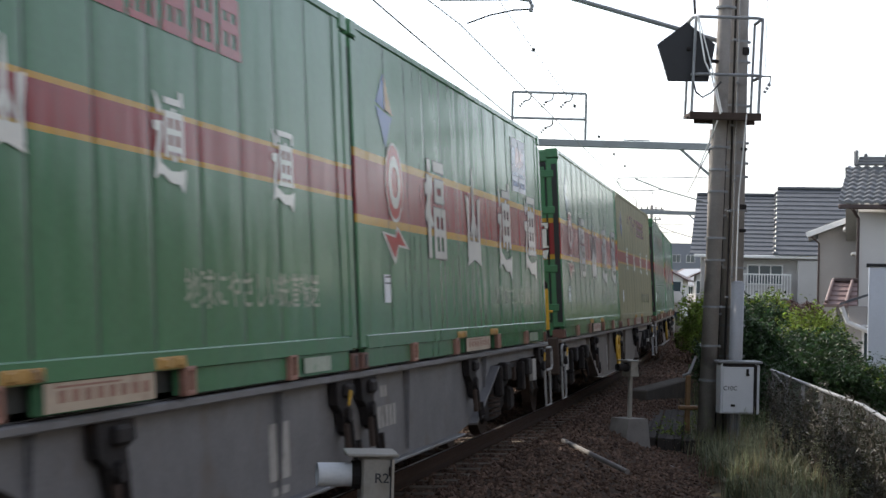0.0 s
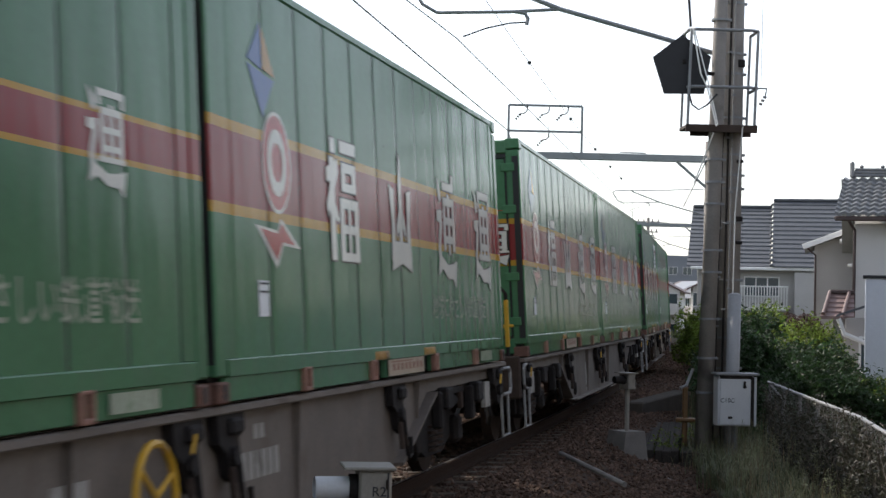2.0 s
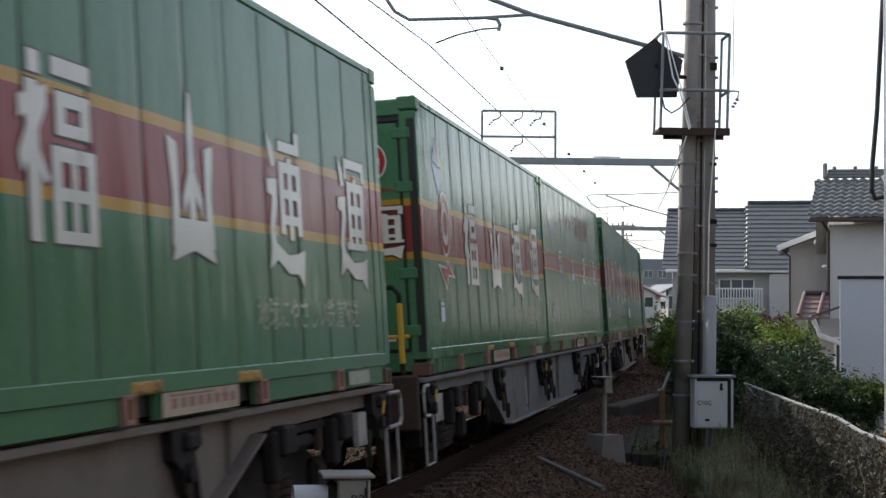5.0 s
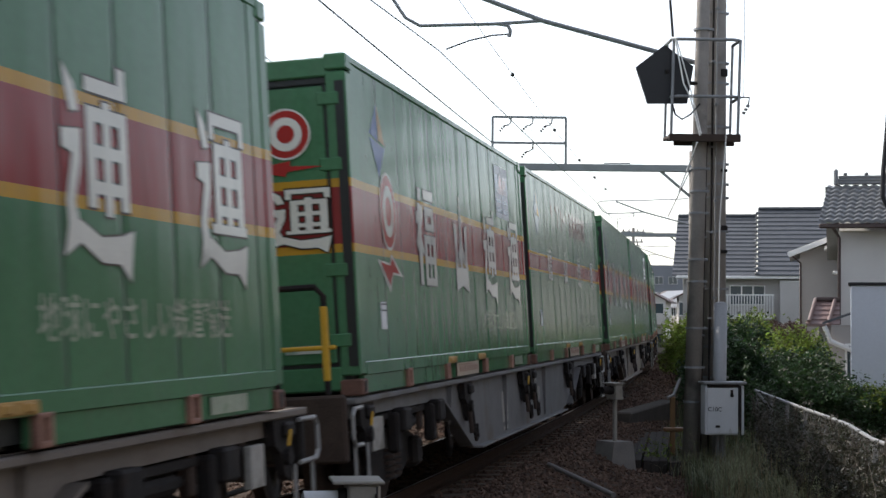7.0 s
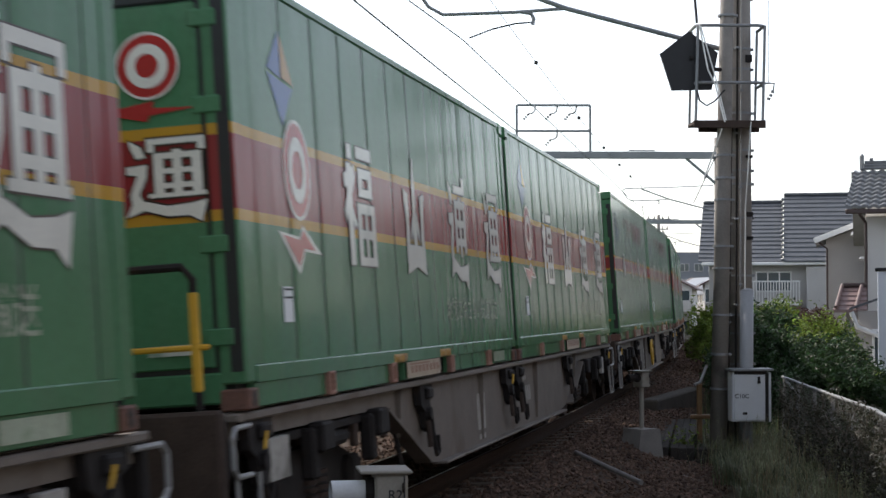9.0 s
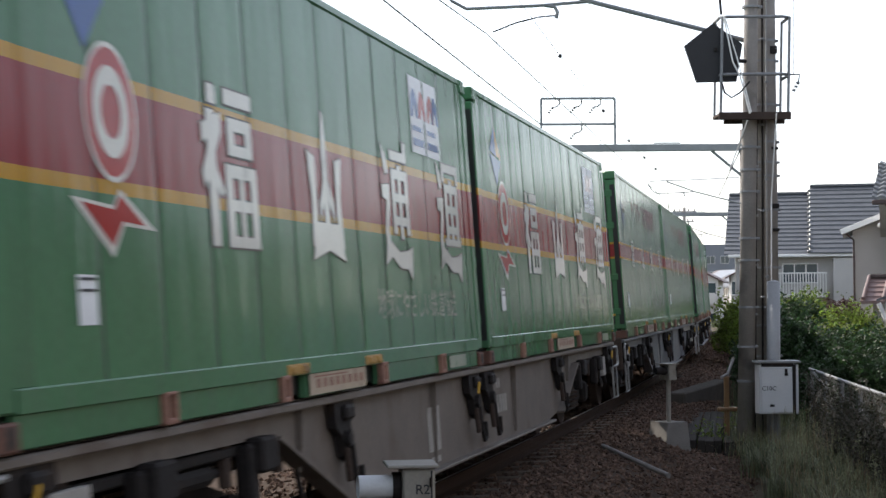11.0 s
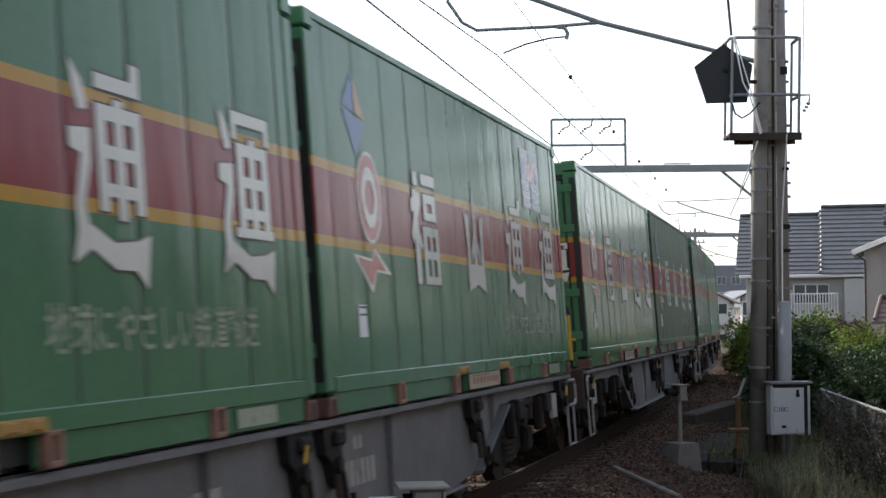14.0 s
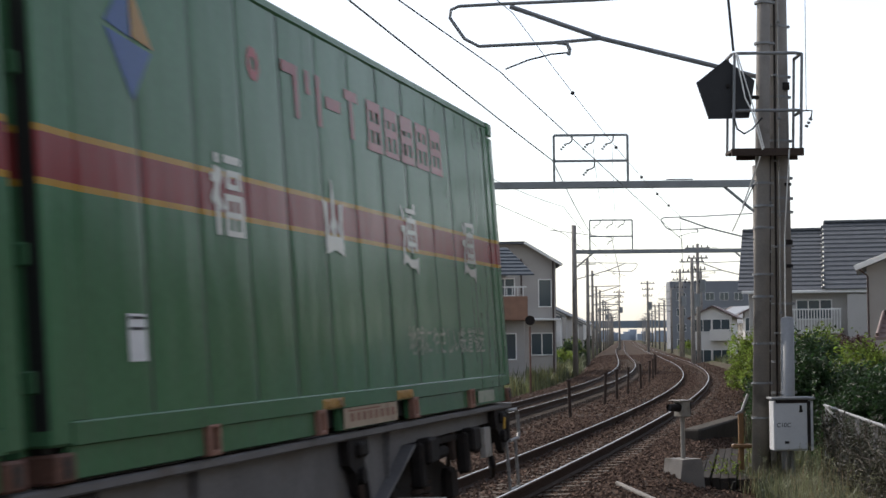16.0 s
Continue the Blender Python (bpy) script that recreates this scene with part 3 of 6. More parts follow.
        bars = [(0.43 * i + a, b, 0.43 * i + e, d) for i, q in enumerate(thin) for a, b, e, d in q]
        for i in range(5):
            x = 1.82 + 0.45 * i
            bars += [(x, -.19, x + .06, .17), (x + .29, -.19, x + .35, .17), (x + .14, -.19, x + .20, .17 - .05 * (i % 2)), (x, .10 - .02 * (i % 3), x + .35, .17), (x, -.04, x + .35, .02), (x - .02, -.19, x + .37, -.13 - .02 * (i % 2))]
        flat_marks("lettering", bars, f + 3.25 + slide, 2.10, M_REDL, c)["kind"] = "stuff"
    flag("diamond_mark", [(f + 0.76, 2.06), (f + 1.03, 2.32), (f + 1.04, 2.02)], M_BLUEP, c)
    flag("diamond_mark", [(f + 1.05, 2.31), (f + 1.30, 2.00), (f + 1.06, 2.03)], M_AMBER, c)
    flag("diamond_mark", [(f + 0.76, 2.03), (f + 1.28, 1.98), (f + 1.03, 1.72)], M_BLUEP, c)
    flat_marks("label_plate", [(-0.10, -0.11, 0.10, 0.11)], f + 0.91, 0.60, M_PAPER, c)
    flat_marks("label_text", [(-0.08, 0.085 - 0.05 * k, 0.08, 0.098 - 0.05 * k) for k in range(2)], f + 0.91, 0.60, M_INK, c).location.x = 0.004
    words("lettering", SLOGAN, 0.235, Matrix.Translation((HW - 0.0085, f + 5.78, 0.48)) @ SIDE, M_GHOST, c)
    if sticker:
        flat_marks("poster", [(-0.45, -0.31, 0.01, 0.31), (0.05, -0.31, 0.51, 0.31)], f + 7.6, 2.08, M_PAPER, c)
        for u, m in ((7.30, M_BLUEP), (7.56, M_REDP), (7.86, M_REDP), (8.02, M_BLUEP)):
            flag("poster_mark", [(f + u - 0.13, 2.06), (f + u - 0.10, 2.22), (f + u - 0.03, 2.29), (f + u + 0.03, 2.29), (f + u + 0.10, 2.22), (f + u + 0.13, 2.06), (f + u + 0.05, 2.06), (f + u, 2.17), (f + u - 0.05, 2.06)], m, c, lift=0.003)
        flat_marks("poster_text", [(-0.40, -0.25, -0.04, -0.19), (-0.40, -0.13, -0.08, -0.09), (0.10, -0.25, 0.46, -0.19), (0.10, -0.13, 0.40, -0.09)], f + 7.6, 2.08, M_BLUEP, c).location.x = 0.003
    # painted marks on the leading end
    big = 1.0 if wide else 0.62
    yc, zc = (0.76, 2.00) if wide else (0.84, 2.00)
    big *= 0.70
    disc("ring_mark", 0.0, 0.26 * big, yc, zc, M_REDP, c, True)
    disc("ring_mark", 0.10 * big, 0.185 * big, yc, zc, M_WHITE, c, True, lift=0.003)
    disc("ring_mark", 0.26 * big, 0.28 * big, yc, zc, M_WHITE, c, True)
    flag("arrow_mark", [(yc - 0.46 * big, zc - 0.36 * big), (yc + 0.03, zc - 0.29 * big), (yc + 0.02, zc - 0.35 * big), (yc + 0.42 * big, zc - 0.37 * big), (yc, zc - 0.41 * big), (yc - 0.02, zc - 0.46 * big)], M_REDP, c, True)
    gw = 0.66 * big
    block_mark(3, gw, gw * 0.92, yc + (0.07 if wide else 0.0), 1.365, M_WHITE, c, 0.012, 1)
    block_mark(2, gw, gw * 0.92, yc - 0.62, 1.365, M_WHITE, c, 0.012, 1)
    flat_marks("oval_plate", [(-0.14, -0.03, 0.14, 0.03)], yc + 0.05, 0.36, M_FADED, c, face=1)
    return c


def bogie(parent, y):
    b = new("bogie")
    b.parent, b.location = parent, (0, y, 0)
    for x in (-0.82, 0.82):
        bm = bmesh.new()
        add_prism(bm, [(-1.25, 0.34), (-1.25, 0.52), (-0.55, 0.70), (0.55, 0.70), (1.25, 0.52), (1.25, 0.34), (0.75, 0.36), (0.35, 0.24), (-0.35, 0.24), (-0.75, 0.36)], "x", x - 0.07, x + 0.07)
        for k in (-0.95, 0.95):
            add_box(bm, (x + 0.05 * (1 if x > 0 else -1), k, 0.43), (0.20, 0.30, 0.28), 0.04)
        part("side_frame", bm, M_DARK, b)
        for k in (-0.14, 0.14):
            bm = bmesh.new()
            for i in range(5):
                add_tube(bm, (x + 0.06, k, 0.28 + i * 0.055), (x + 0.06, k, 0.31 + i * 0.055), 0.085, n=10)
            part("spring", bm, M_BROWN, b)
        for k in (-0.95, 0.95):
            bm = bmesh.new()
            xx = 0.53 if x > 0 else -0.53
            add_tube(bm, (xx - 0.06, k, 0.43), (xx + 0.06, k, 0.43), 0.43, n=28)
            add_tube(bm, (xx - 0.07, k, 0.43), (xx + 0.10, k, 0.43), 0.12, n=14)
            part("wheel", bm, M_BROWN, b)
    bm = bmesh.new()
    add_box(bm, (0, 0, 0.55), (1.7, 0.42, 0.22), 0.03)
    for k in (-0.95, 0.95):
        add_tube(bm, (-0.75, k, 0.43), (0.75, k, 0.43), 0.075, n=10)
    part("bolster", bm, M_DARK, b)


def clamp(parent, y, lever=True, handle=True):
    """A twist-lock stand with its lever, on the side of the sill."""
    bm = bmesh.new()
    add_prism(bm, [(y - 0.24, 1.02), (y + 0.22, 1.02), (y + 0.24, 0.90), (y + 0.12, 0.86), (y + 0.16, 0.72), (y + 0.07, 0.60), (y - 0.04, 0.64), (y - 0.10, 0.78), (y - 0.22, 0.84)], "x", 1.125, 1.185)
    add_box(bm, (1.20, y + 0.02, 0.93), (0.05, 0.20, 0.10), 0.02)
    add_tube(bm, (1.17, y - 0.02, 0.76), (1.225, y - 0.02, 0.76), 0.055, n=10)
    part("container_clamp", bm, M_DARK, parent)
    if lever:
        bm = bmesh.new()
        add_pipe(bm, [(1.20, y + 0.06, 0.72), (1.21, y + 0.08, 0.50), (1.21, y + 0.14, 0.40), (1.21, y + 0.24, 0.42), (1.21, y + 0.22, 0.56)], 0.020, 6)
        part("clamp_lever", bm, M_DARK, parent)
        bm = bmesh.new()
        add_pipe(bm, [(1.19, y - 0.04, 0.70), (1.20, y - 0.03, 0.48)], 0.024, 6)
        part("clamp_pin", bm, M_BROWN, parent)
    if not handle:
        return
    bm = bmesh.new()
    add_box(bm, (1.232, y - 0.06, 0.88), (0.018, 0.024, 0.12), 0.005, Matrix.Rotation(radians(-32), 3, "X"))
    part("clamp_handle", bm, M_YELP, parent, "yellow clamp handle")


def wagon(tint, label, wheel_brake):
    """A low container flat wagon, 20.4 m between couplings; origin on the rails under its middle."""
    w = thing("container_wagon", Matrix(), label, "freight wagon", "wagons of the train")
    top, e = DECK - 0.01, 9.55
    for x in (-1, 1):
        bm = bmesh.new()
        add_prism(bm, [(-e, top - 0.16), (-e, top), (e, top), (e, top - 0.16), (5.9, top - 0.18), (4.6, 0.36), (3.9, 0.30), (-3.9, 0.30), (-4.6, 0.36), (-5.9, top - 0.18)], "x", x * 1.10 - 0.012, x * 1.10 + 0.012)
        part("side_girder", bm, tint, w)
        bm = bmesh.new()
        add_box(bm, (x * 1.14, 0, top - 0.03), (0.14, 2 * e, 0.05), 0.01)
        part("top_flange", bm, tint, w)
        bm = bmesh.new()
        add_box(bm, (x * 1.13, 0, 0.295), (0.14, 7.9, 0.025), 0.006)
        for s in (-1, 1):
            a, b = Vector((x * 1.13, s * 4.55, 0.355)), Vector((x * 1.13, s * 5.95, top - 0.19))
            add_box(bm, (a + b) / 2, ((0.14), (b - a).length, 0.025), 0.0, Matrix.Rotation(s * math.atan2(b.z - a.z, abs(b.y - a.y)), 3, "X"))
        part("bottom_flange", bm, tint, w)
    bm = bmesh.new()
    add_box(bm, (0, 0, 0.80), (0.45, 2 * e, 0.36), 0.02)
    for k in range(-9, 10):
        add_box(bm, (0, k, top - 0.08), (2.2, 0.12, 0.12))
    part("centre_sill", bm, M_DARK, w)
    for y in (-7.1, 7.1):
        bogie(w, y)
    for y in (-9.1, -4.55, -0.35, 0.35, 4.55, 9.1):
        clamp(w, y, lever=abs(y) < 9, handle=y in (-9.1, -0.35, 9.1))
    # brake gear and boxes below the sill
    bm = bmesh.new()
    add_tube(bm, (0.75, -1.6, 0.55), (0.75, -0.6, 0.55), 0.2, n=14)
    add_tube(bm, (0.75, 1.0, 0.58), (0.75, 2.2, 0.58), 0.16, n=14)
    part("air_tank", bm, M_DARK, w)
    for y, s in ((8.55, 0.32), (-8.72, 0.50)):
        bm = bmesh.new()
        add_box(bm, (1.15, y, 0.74), (0.05, s * 0.8, 0.26), 0.006)
        part("data_board", bm, M_STENCIL, w, "scuffed pale data board")
    for y in (-6.35, -7.9, 6.3, 7.8):
        bm = bmesh.new()
        add_box(bm, (1.12, y, 0.70), (0.10, 0.14, 0.34), 0.02)
        add_box(bm, (1.16, y + 0.16, 0.80), (0.12, 0.28, 0.20), 0.02)
        part("brake_gear", bm, M_DARK, w)
    for y, z0, r in ((-5.4, 0.30, 0.02), (-8.9, 0.42, 0.024), (5.3, 0.30, 0.02), (8.9, 0.40, 0.024)):
        bm = bmesh.new()
        add_pipe(bm, [(1.05, y, 0.92), (1.12, y + 0.05, z0 + 0.1), (1.05, y + 0.3, z0), (0.95, y + 0.7, z0 + 0.15), (0.9, y + 1.1, 0.8)], r, 6)
        part("brake_pipe", bm, M_DARK, w)
    for y in (-7.1, 7.1):
        bm = bmesh.new()
        add_box(bm, (0.98, y, 0.84), (0.22, 3.2, 0.06), 0.01)
        part("bogie_cover", bm, M_DARK, w)
        for k in (-1.5, -0.5, 0.55, 1.45):
            bm = bmesh.new()
            add_box(bm, (1.06, y + k, 0.78), (0.05, 0.10, 0.26), 0.01)
            part("bracket", bm, M_BROWN, w)
        bm = bmesh.new()
        add_tube(bm, (1.02, y - 0.35, 0.74), (1.02, y + 0.35, 0.74), 0.06, n=10)
        add_tube(bm, (1.02, y + 0.35, 0.74), (1.02, y + 0.6, 0.74), 0.03, n=8)
        part("brake_cylinder", bm, M_DARK, w)
    for k in (0, 4, 8, 12):
        y = -5.4 + 0.9 * k
        bm = bmesh.new()
        add_prism(bm, [(1.112, 0.34 if abs(y) < 4.4 else 0.62), (1.112, 1.03), (1.17, 1.03), (1.135, 0.34 if abs(y) < 4.4 else 0.62)], "y", y - 0.006, y + 0.006)
        part("stiffener", bm, tint, w)
    # painted data on the girder
    bm = bmesh.new()
    for k in range(6):
        add_box(bm, (1.1145, 0.75 + 0.13 * k, 0.66), (0.004, 0.085, 0.17))
    for k in range(2):
        add_box(bm, (1.1145, 1.0 + 0.12 * k, 0.86), (0.004, 0.08, 0.09))
    part("number_marking", bm, M_STENCIL, w)["kind"] = "stuff"
    bm = bmesh.new()
    add_box(bm, (1.1145, -1.75, 0.62), (0.004, 0.42, 0.36))
    add_box(bm, (1.1145, -1.75, 0.37), (0.004, 0.34, 0.05))
    part("data_panel", bm, M_STENCIL, w)
    # leading and trailing ends: platform box, rails and steps
    for s in (-1, 1):
        bm = bmesh.new()
        add_box(bm, (0.0, s * 9.62, 0.86), (2.3, 0.10, 0.36), 0.02)
        part("end_beam", bm, M_DARK, w)
        bm = bmesh.new()
        add_tube(bm, (0, s * 9.6, 0.82), (0, s * 10.17, 0.82), 0.09, n=10)
        add_box(bm, (0, s * 10.08, 0.82), (0.26, 0.22, 0.30), 0.04)
        part("coupler", bm, M_DARK, w)
        bm = bmesh.new()
        y = s * 9.72
        add_pipe(bm, [(1.20, s * 9.35, 0.98), (1.22, y - s * 0.06, 0.98), (1.22, y, 0.93), (1.22, y, 0.76), (1.22, y - s * 0.06, 0.71), (1.20, s * 9.35, 0.70)], 0.017)
        part("corner_handrail", bm, M_PIPE, w, "pale bent-pipe handrail")
        bm = bmesh.new()
        add_pipe(bm, [(1.20, s * 9.62, 0.70), (1.20, s * 9.62, 0.26), (1.20, s * 9.22, 0.26), (1.20, s * 9.22, 0.70)], 0.015)
        part("step_iron", bm, M_PIPE, w)
        bm = bmesh.new()
        add_pipe(bm, [(0.55, s * 9.7, 0.80), (0.45, s * 9.95, 0.45), (0.25, s * 10.1, 0.40), (0.1, s * 10.15, 0.6)], 0.025)
        part("brake_hose", bm, M_SEAL, w)
    bm = bmesh.new()
    add_box(bm, (0.86, -9.78, 0.84), (0.66, 0.10, 0.50), 0.02)
    part("end_platform_box", bm, M_BROWN, w, "brown steel box at the wagon's end")
    bm = bmesh.new()
    add_pipe(bm, [(1.05, -9.74, 0.98), (1.05, -9.74, 1.82), (0.99, -9.74, 1.89), (0.64, -9.74, 1.89), (0.58, -9.74, 1.82), (0.58, -9.74, 0.98)], 0.024)
    part("end_rail", bm, M_DARK, w)
    bm = bmesh.new()
    add_box(bm, (1.05, -9.742, 1.47), (0.05, 0.052, 0.56), 0.012)
    add_box(bm, (0.82, -9.742, 1.44), (0.62, 0.03, 0.034), 0.01)
    part("end_rail_sleeve", bm, M_YELP, w, "yellow-painted section of the end rail")
    bm = bmesh.new()
    add_pipe(bm, [(0.95, 9.74, 0.98), (0.95, 9.74, 1.9), (0.9, 9.74, 1.97), (0.5, 9.74, 1.97), (0.45, 9.74, 1.9), (0.45, 9.74, 0.98)], 0.022)
    add_pipe(bm, [(0.45, 9.74, 1.45), (0.95, 9.74, 1.45)], 0.02)
    part("end_rail", bm, M_DARK, w)
    if wheel_brake:
        bm = bmesh.new()
        add_pipe(bm, [(1.24, -1.0 + 0.27 * math.cos(2 * math.pi * k / 20), 0.66 + 0.27 * math.sin(2 * math.pi * k / 20)) for k in range(21)], 0.022, 6)
        for k in range(3):
            a = 2 * math.pi * k / 3 + 0.4
            add_tube(bm, (1.24, -1.0, 0.66), (1.24, -1.0 + 0.27 * math.cos(a), 0.66 + 0.27 * math.sin(a)), 0.016, n=6)
        part("handbrake_wheel", bm, M_YELP, w, "yellow spoked handbrake wheel")
    return w


GREEN_TAG = "green steel freight container with a wide red belt and white marks"
KINDS = {
    "B": container(M_BIG, True, False, GREEN_TAG),
    "P": container(M_BIG, True, True, "green steel freight container with wide red belt and a white poster"),
    "S": container(M_SMALL, False, False, "green steel freight container with a narrow red belt and red lettering"),
    "T": container(M_SMALL, False, False, "green steel freight container with a narrow red belt and red lettering", -0.38),
    "O": container(M_OLIVE, False, False, "faded olive freight container with a narrow red belt"),
    "D": container(M_DULL, True, False, "dull grimy dark green freight container with a wide red belt")}
M_GREYB = mat("brown_grey_wagon_paint", (0.140, 0.115, 0.095), 0.65, vary=0.2, scale=3, bump=0.15, fine=40, dirt=(0.10, 0.07, 0.05), dirt_amount=0.45)
FLATS = [wagon(M_GREY, "grey steel container flat wagon with grimy bogies", False), wagon(M_GREYB, "dusty brown-grey container flat wagon with a handbrake wheel", True), wagon(M_GREYB, "dusty brown-grey container flat wagon with grimy bogies", False)]
#        the train in order, two containers to a wagon
ORDER = ["BS", "TP", "BO", "SB", "BB", "PS", "BB", "BS", "BB", "PS", "BP", "BB", "SS", "PP", "SS", "TP", "BP", "BD", "SS"]
FLAT = [0, 0, 1, 1, 2, 2, 1, 0, 2, 0, 2, 2, 1, 2, 0, 0, 0, 0, 0]
GAPS = [0.3, 0.1, 0.12, 0.15, 0.15, 0.1, 0.2, 0.2, 0.08, 0.45, 0.2, 0.2, 0.2, 0.32, 0.2, 0.35, 0.25, 0.45, 0.25]
SLIPS = {7: -0.27}      # containers that stand a little off their usual place
TRAIN = []      # thing, wagon number, place along the wagon, height
used = set()
for j, (pair, fl) in enumerate(zip(ORDER, FLAT)):
    src = FLATS[fl]
    w = src if src not in used else copy_thing(src, Matrix())
    used.add(src)
    TRAIN.append((w, j - 1, 0.0, 0.0))
    for k, side in zip(pair, (-1, 1)):
        src = KINDS[k]
        c = src if src not in used else copy_thing(src, Matrix())
        used.add(src)
        TRAIN.append((c, j - 1, SLIPS.get(j - 1, 0.0) + (-(L + GAP) / 2 if side < 0 else (L - GAP) / 2 + GAPS[j]), DECK))
DRIFT = [(0, 0.0), (3.5, 0.1), (7, 0.5), (11, 0.38), (12.5, 0.5), (14.5, -0.35), (15, -0.35), (15.5, -0.33), (16, -0.7)]


def train_pose(j, t, y, z):
    s = PITCH * (j + 0.19) + L + GAP / 2 - VS * t + float(np.interp(t, [d[0] for d in DRIFT], [d[1] for d in DRIFT]))
    a, b = on_line(s - 7.1, 0), on_line(s + 7.1, 0)
    d = b - a
    th = math.atan2(d.x, d.y)
    c = SWAY * max(0.0, min(1.0, 1 - (s - 110) / 60))
    return Matrix.Translation((a + b) / 2) @ Matrix.Rotation(-th, 4, "Z") @ Matrix.Rotation(-c, 4, "Y") @ Matrix.Translation((0, y, z))


def motions():
    for ob, j, y, z in TRAIN:
        walk(ob, [(t * 0.5, train_pose(j, t * 0.5, y, z)) for t in range(33)])


# ---- lineside masts, beams and wires ----
M_ROOFG = mat("dark_grey_roof_tile", (0.075, 0.080, 0.088), 0.55, vary=0.2, scale=2.5, bump=0.3, fine=30)
M_ROOFT = mat("glazed_grey_pantile", (0.14, 0.145, 0.15), 0.38, vary=0.2, scale=3, bump=0.2, fine=30)
M_ROOFR = mat("maroon_roof_tile", (0.085, 0.05, 0.043), 0.6, vary=0.2, scale=3, bump=0.2)
M_WALLW = mat("off_white_render_wall", (0.62, 0.60, 0.57), 0.85, vary=0.08, scale=1.2, bump=0.2, fine=50, dirt=(0.42, 0.40, 0.36), dirt_amount=0.2)
M_WALLG = mat("warm_grey_render_wall", (0.36, 0.335, 0.31), 0.85, vary=0.08, scale=1.2, bump=0.2, fine=50)
M_PANEL = mat("pale_blue_white_panel", (0.60, 0.63, 0.68), 0.5, vary=0.05, scale=1.0, bump=0.08, fine=30)
M_TRIM = mat("white_trim", (0.70, 0.69, 0.66), 0.6, vary=0.08, scale=4, bump=0.05)
M_DOWN = mat("dark_brown_downpipe", (0.05, 0.03, 0.026), 0.5, vary=0.2, scale=4, bump=0.05)
M_WIN = glass("window_glass")
M_TIMBER = mat("brown_cladding", (0.24, 0.13, 0.085), 0.75, vary=0.2, scale=3, bump=0.2)


def tapered(bm, a, b, r0, r1, n=18):
    add_tube(bm, a, b, r0, r1, n=n)


def bands(parent, x, y, zs, r, m=M_GALV, lean=0.0):
    for z in zs:
        bm = bmesh.new()
        add_tube(bm, (x + lean * z, y, z - 0.016), (x + lean * z, y, z + 0.016), r, n=18)
        add_box(bm, (x + lean * z + r, y - 0.02, z), (0.07, 0.05, 0.04), 0.006)
        part("band", bm, m, parent, "galvanised strap")


signal_mast = thing("signal_mast", Matrix(), "slim grey-brown concrete mast with galvanised straps", "mast")
bm = bmesh.new()
tapered(bm, (4.545, 25, -0.6), (4.80, 25, 9.6), 0.128, 0.085)
part("shaft", bm, M_POLE, signal_mast, smooth=True)
bands(signal_mast, 4.556, 25, (0.55, 1.05, 1.62, 2.3, 2.62, 3.3, 3.62, 3.95, 6.0, 6.6), 0.131, lean=0.025)
catenary_mast = thing("catenary_mast", Matrix(), "tall weathered concrete catenary mast strapped with steel bands", "mast")
bm = bmesh.new()
tapered(bm, (4.945, 25.35, -0.6), (4.975, 25.35, 10.2), 0.182, 0.158)
part("shaft", bm, M_POLE, catenary_mast, smooth=True)
bands(catenary_mast, 4.948, 25.35, (0.3, 0.9, 1.35, 1.62, 2.2, 3.05, 3.55, 3.75, 4.05, 4.6, 5.25, 5.55, 6.3), 0.184)
for z, w in ((3.1, 0.10), (2.75, 0.07), (3.95, 0.06), (5.4, 0.16)):
    bm = bmesh.new()
    add_box(bm, (5.07, 25.2, z), (0.10, 0.05, w * 0.7), 0.004)
    part("bracket_plate", bm, M_DARK, catenary_mast)
# conduits that run up between the two masts
for x, r, z1 in ((4.82, 0.017, 7.9), (4.885, 0.013, 9.0), (4.70, 0.016, 4.3)):
    ob = thing("cable_conduit", Matrix(), "dark cable conduit clipped to the mast", "conduit", "conduits")
    bm = bmesh.new()
    add_tube(bm, (x, 25.1, -0.5), (x + 0.09, 25.1, z1), r, n=8)
    part("tube", bm, M_PIPE if r < 0.015 else M_DARK, ob)
    for q in range(6):
        f = 0.12 + 0.15 * q
        boxpart("clip", (x + 0.09 * f, 25.09, -0.5 + (z1 + 0.5) * f), (2 * r + 0.03, 2 * r + 0.02, 0.03), M_GALV, ob, 0.004)
pale_post = thing("pale_post", Matrix(), "pale grey round steel post with rounded cap", "post")
bm = bmesh.new()
add_tube(bm, (4.93, 24.85, -0.6), (4.955, 24.85, 1.97), 0.095, n=20)
bmesh.ops.create_uvsphere(bm, u_segments=16, v_segments=8, radius=0.095, matrix=Matrix.Translation((4.955, 24.85, 1.97)) @ Matrix.Diagonal((1, 1, 0.4, 1)))
part("shaft", bm, mat("pale_grey_post_paint", (0.27, 0.275, 0.28), 0.55, vary=0.12, scale=4, bump=0.1), pale_post, smooth=True)

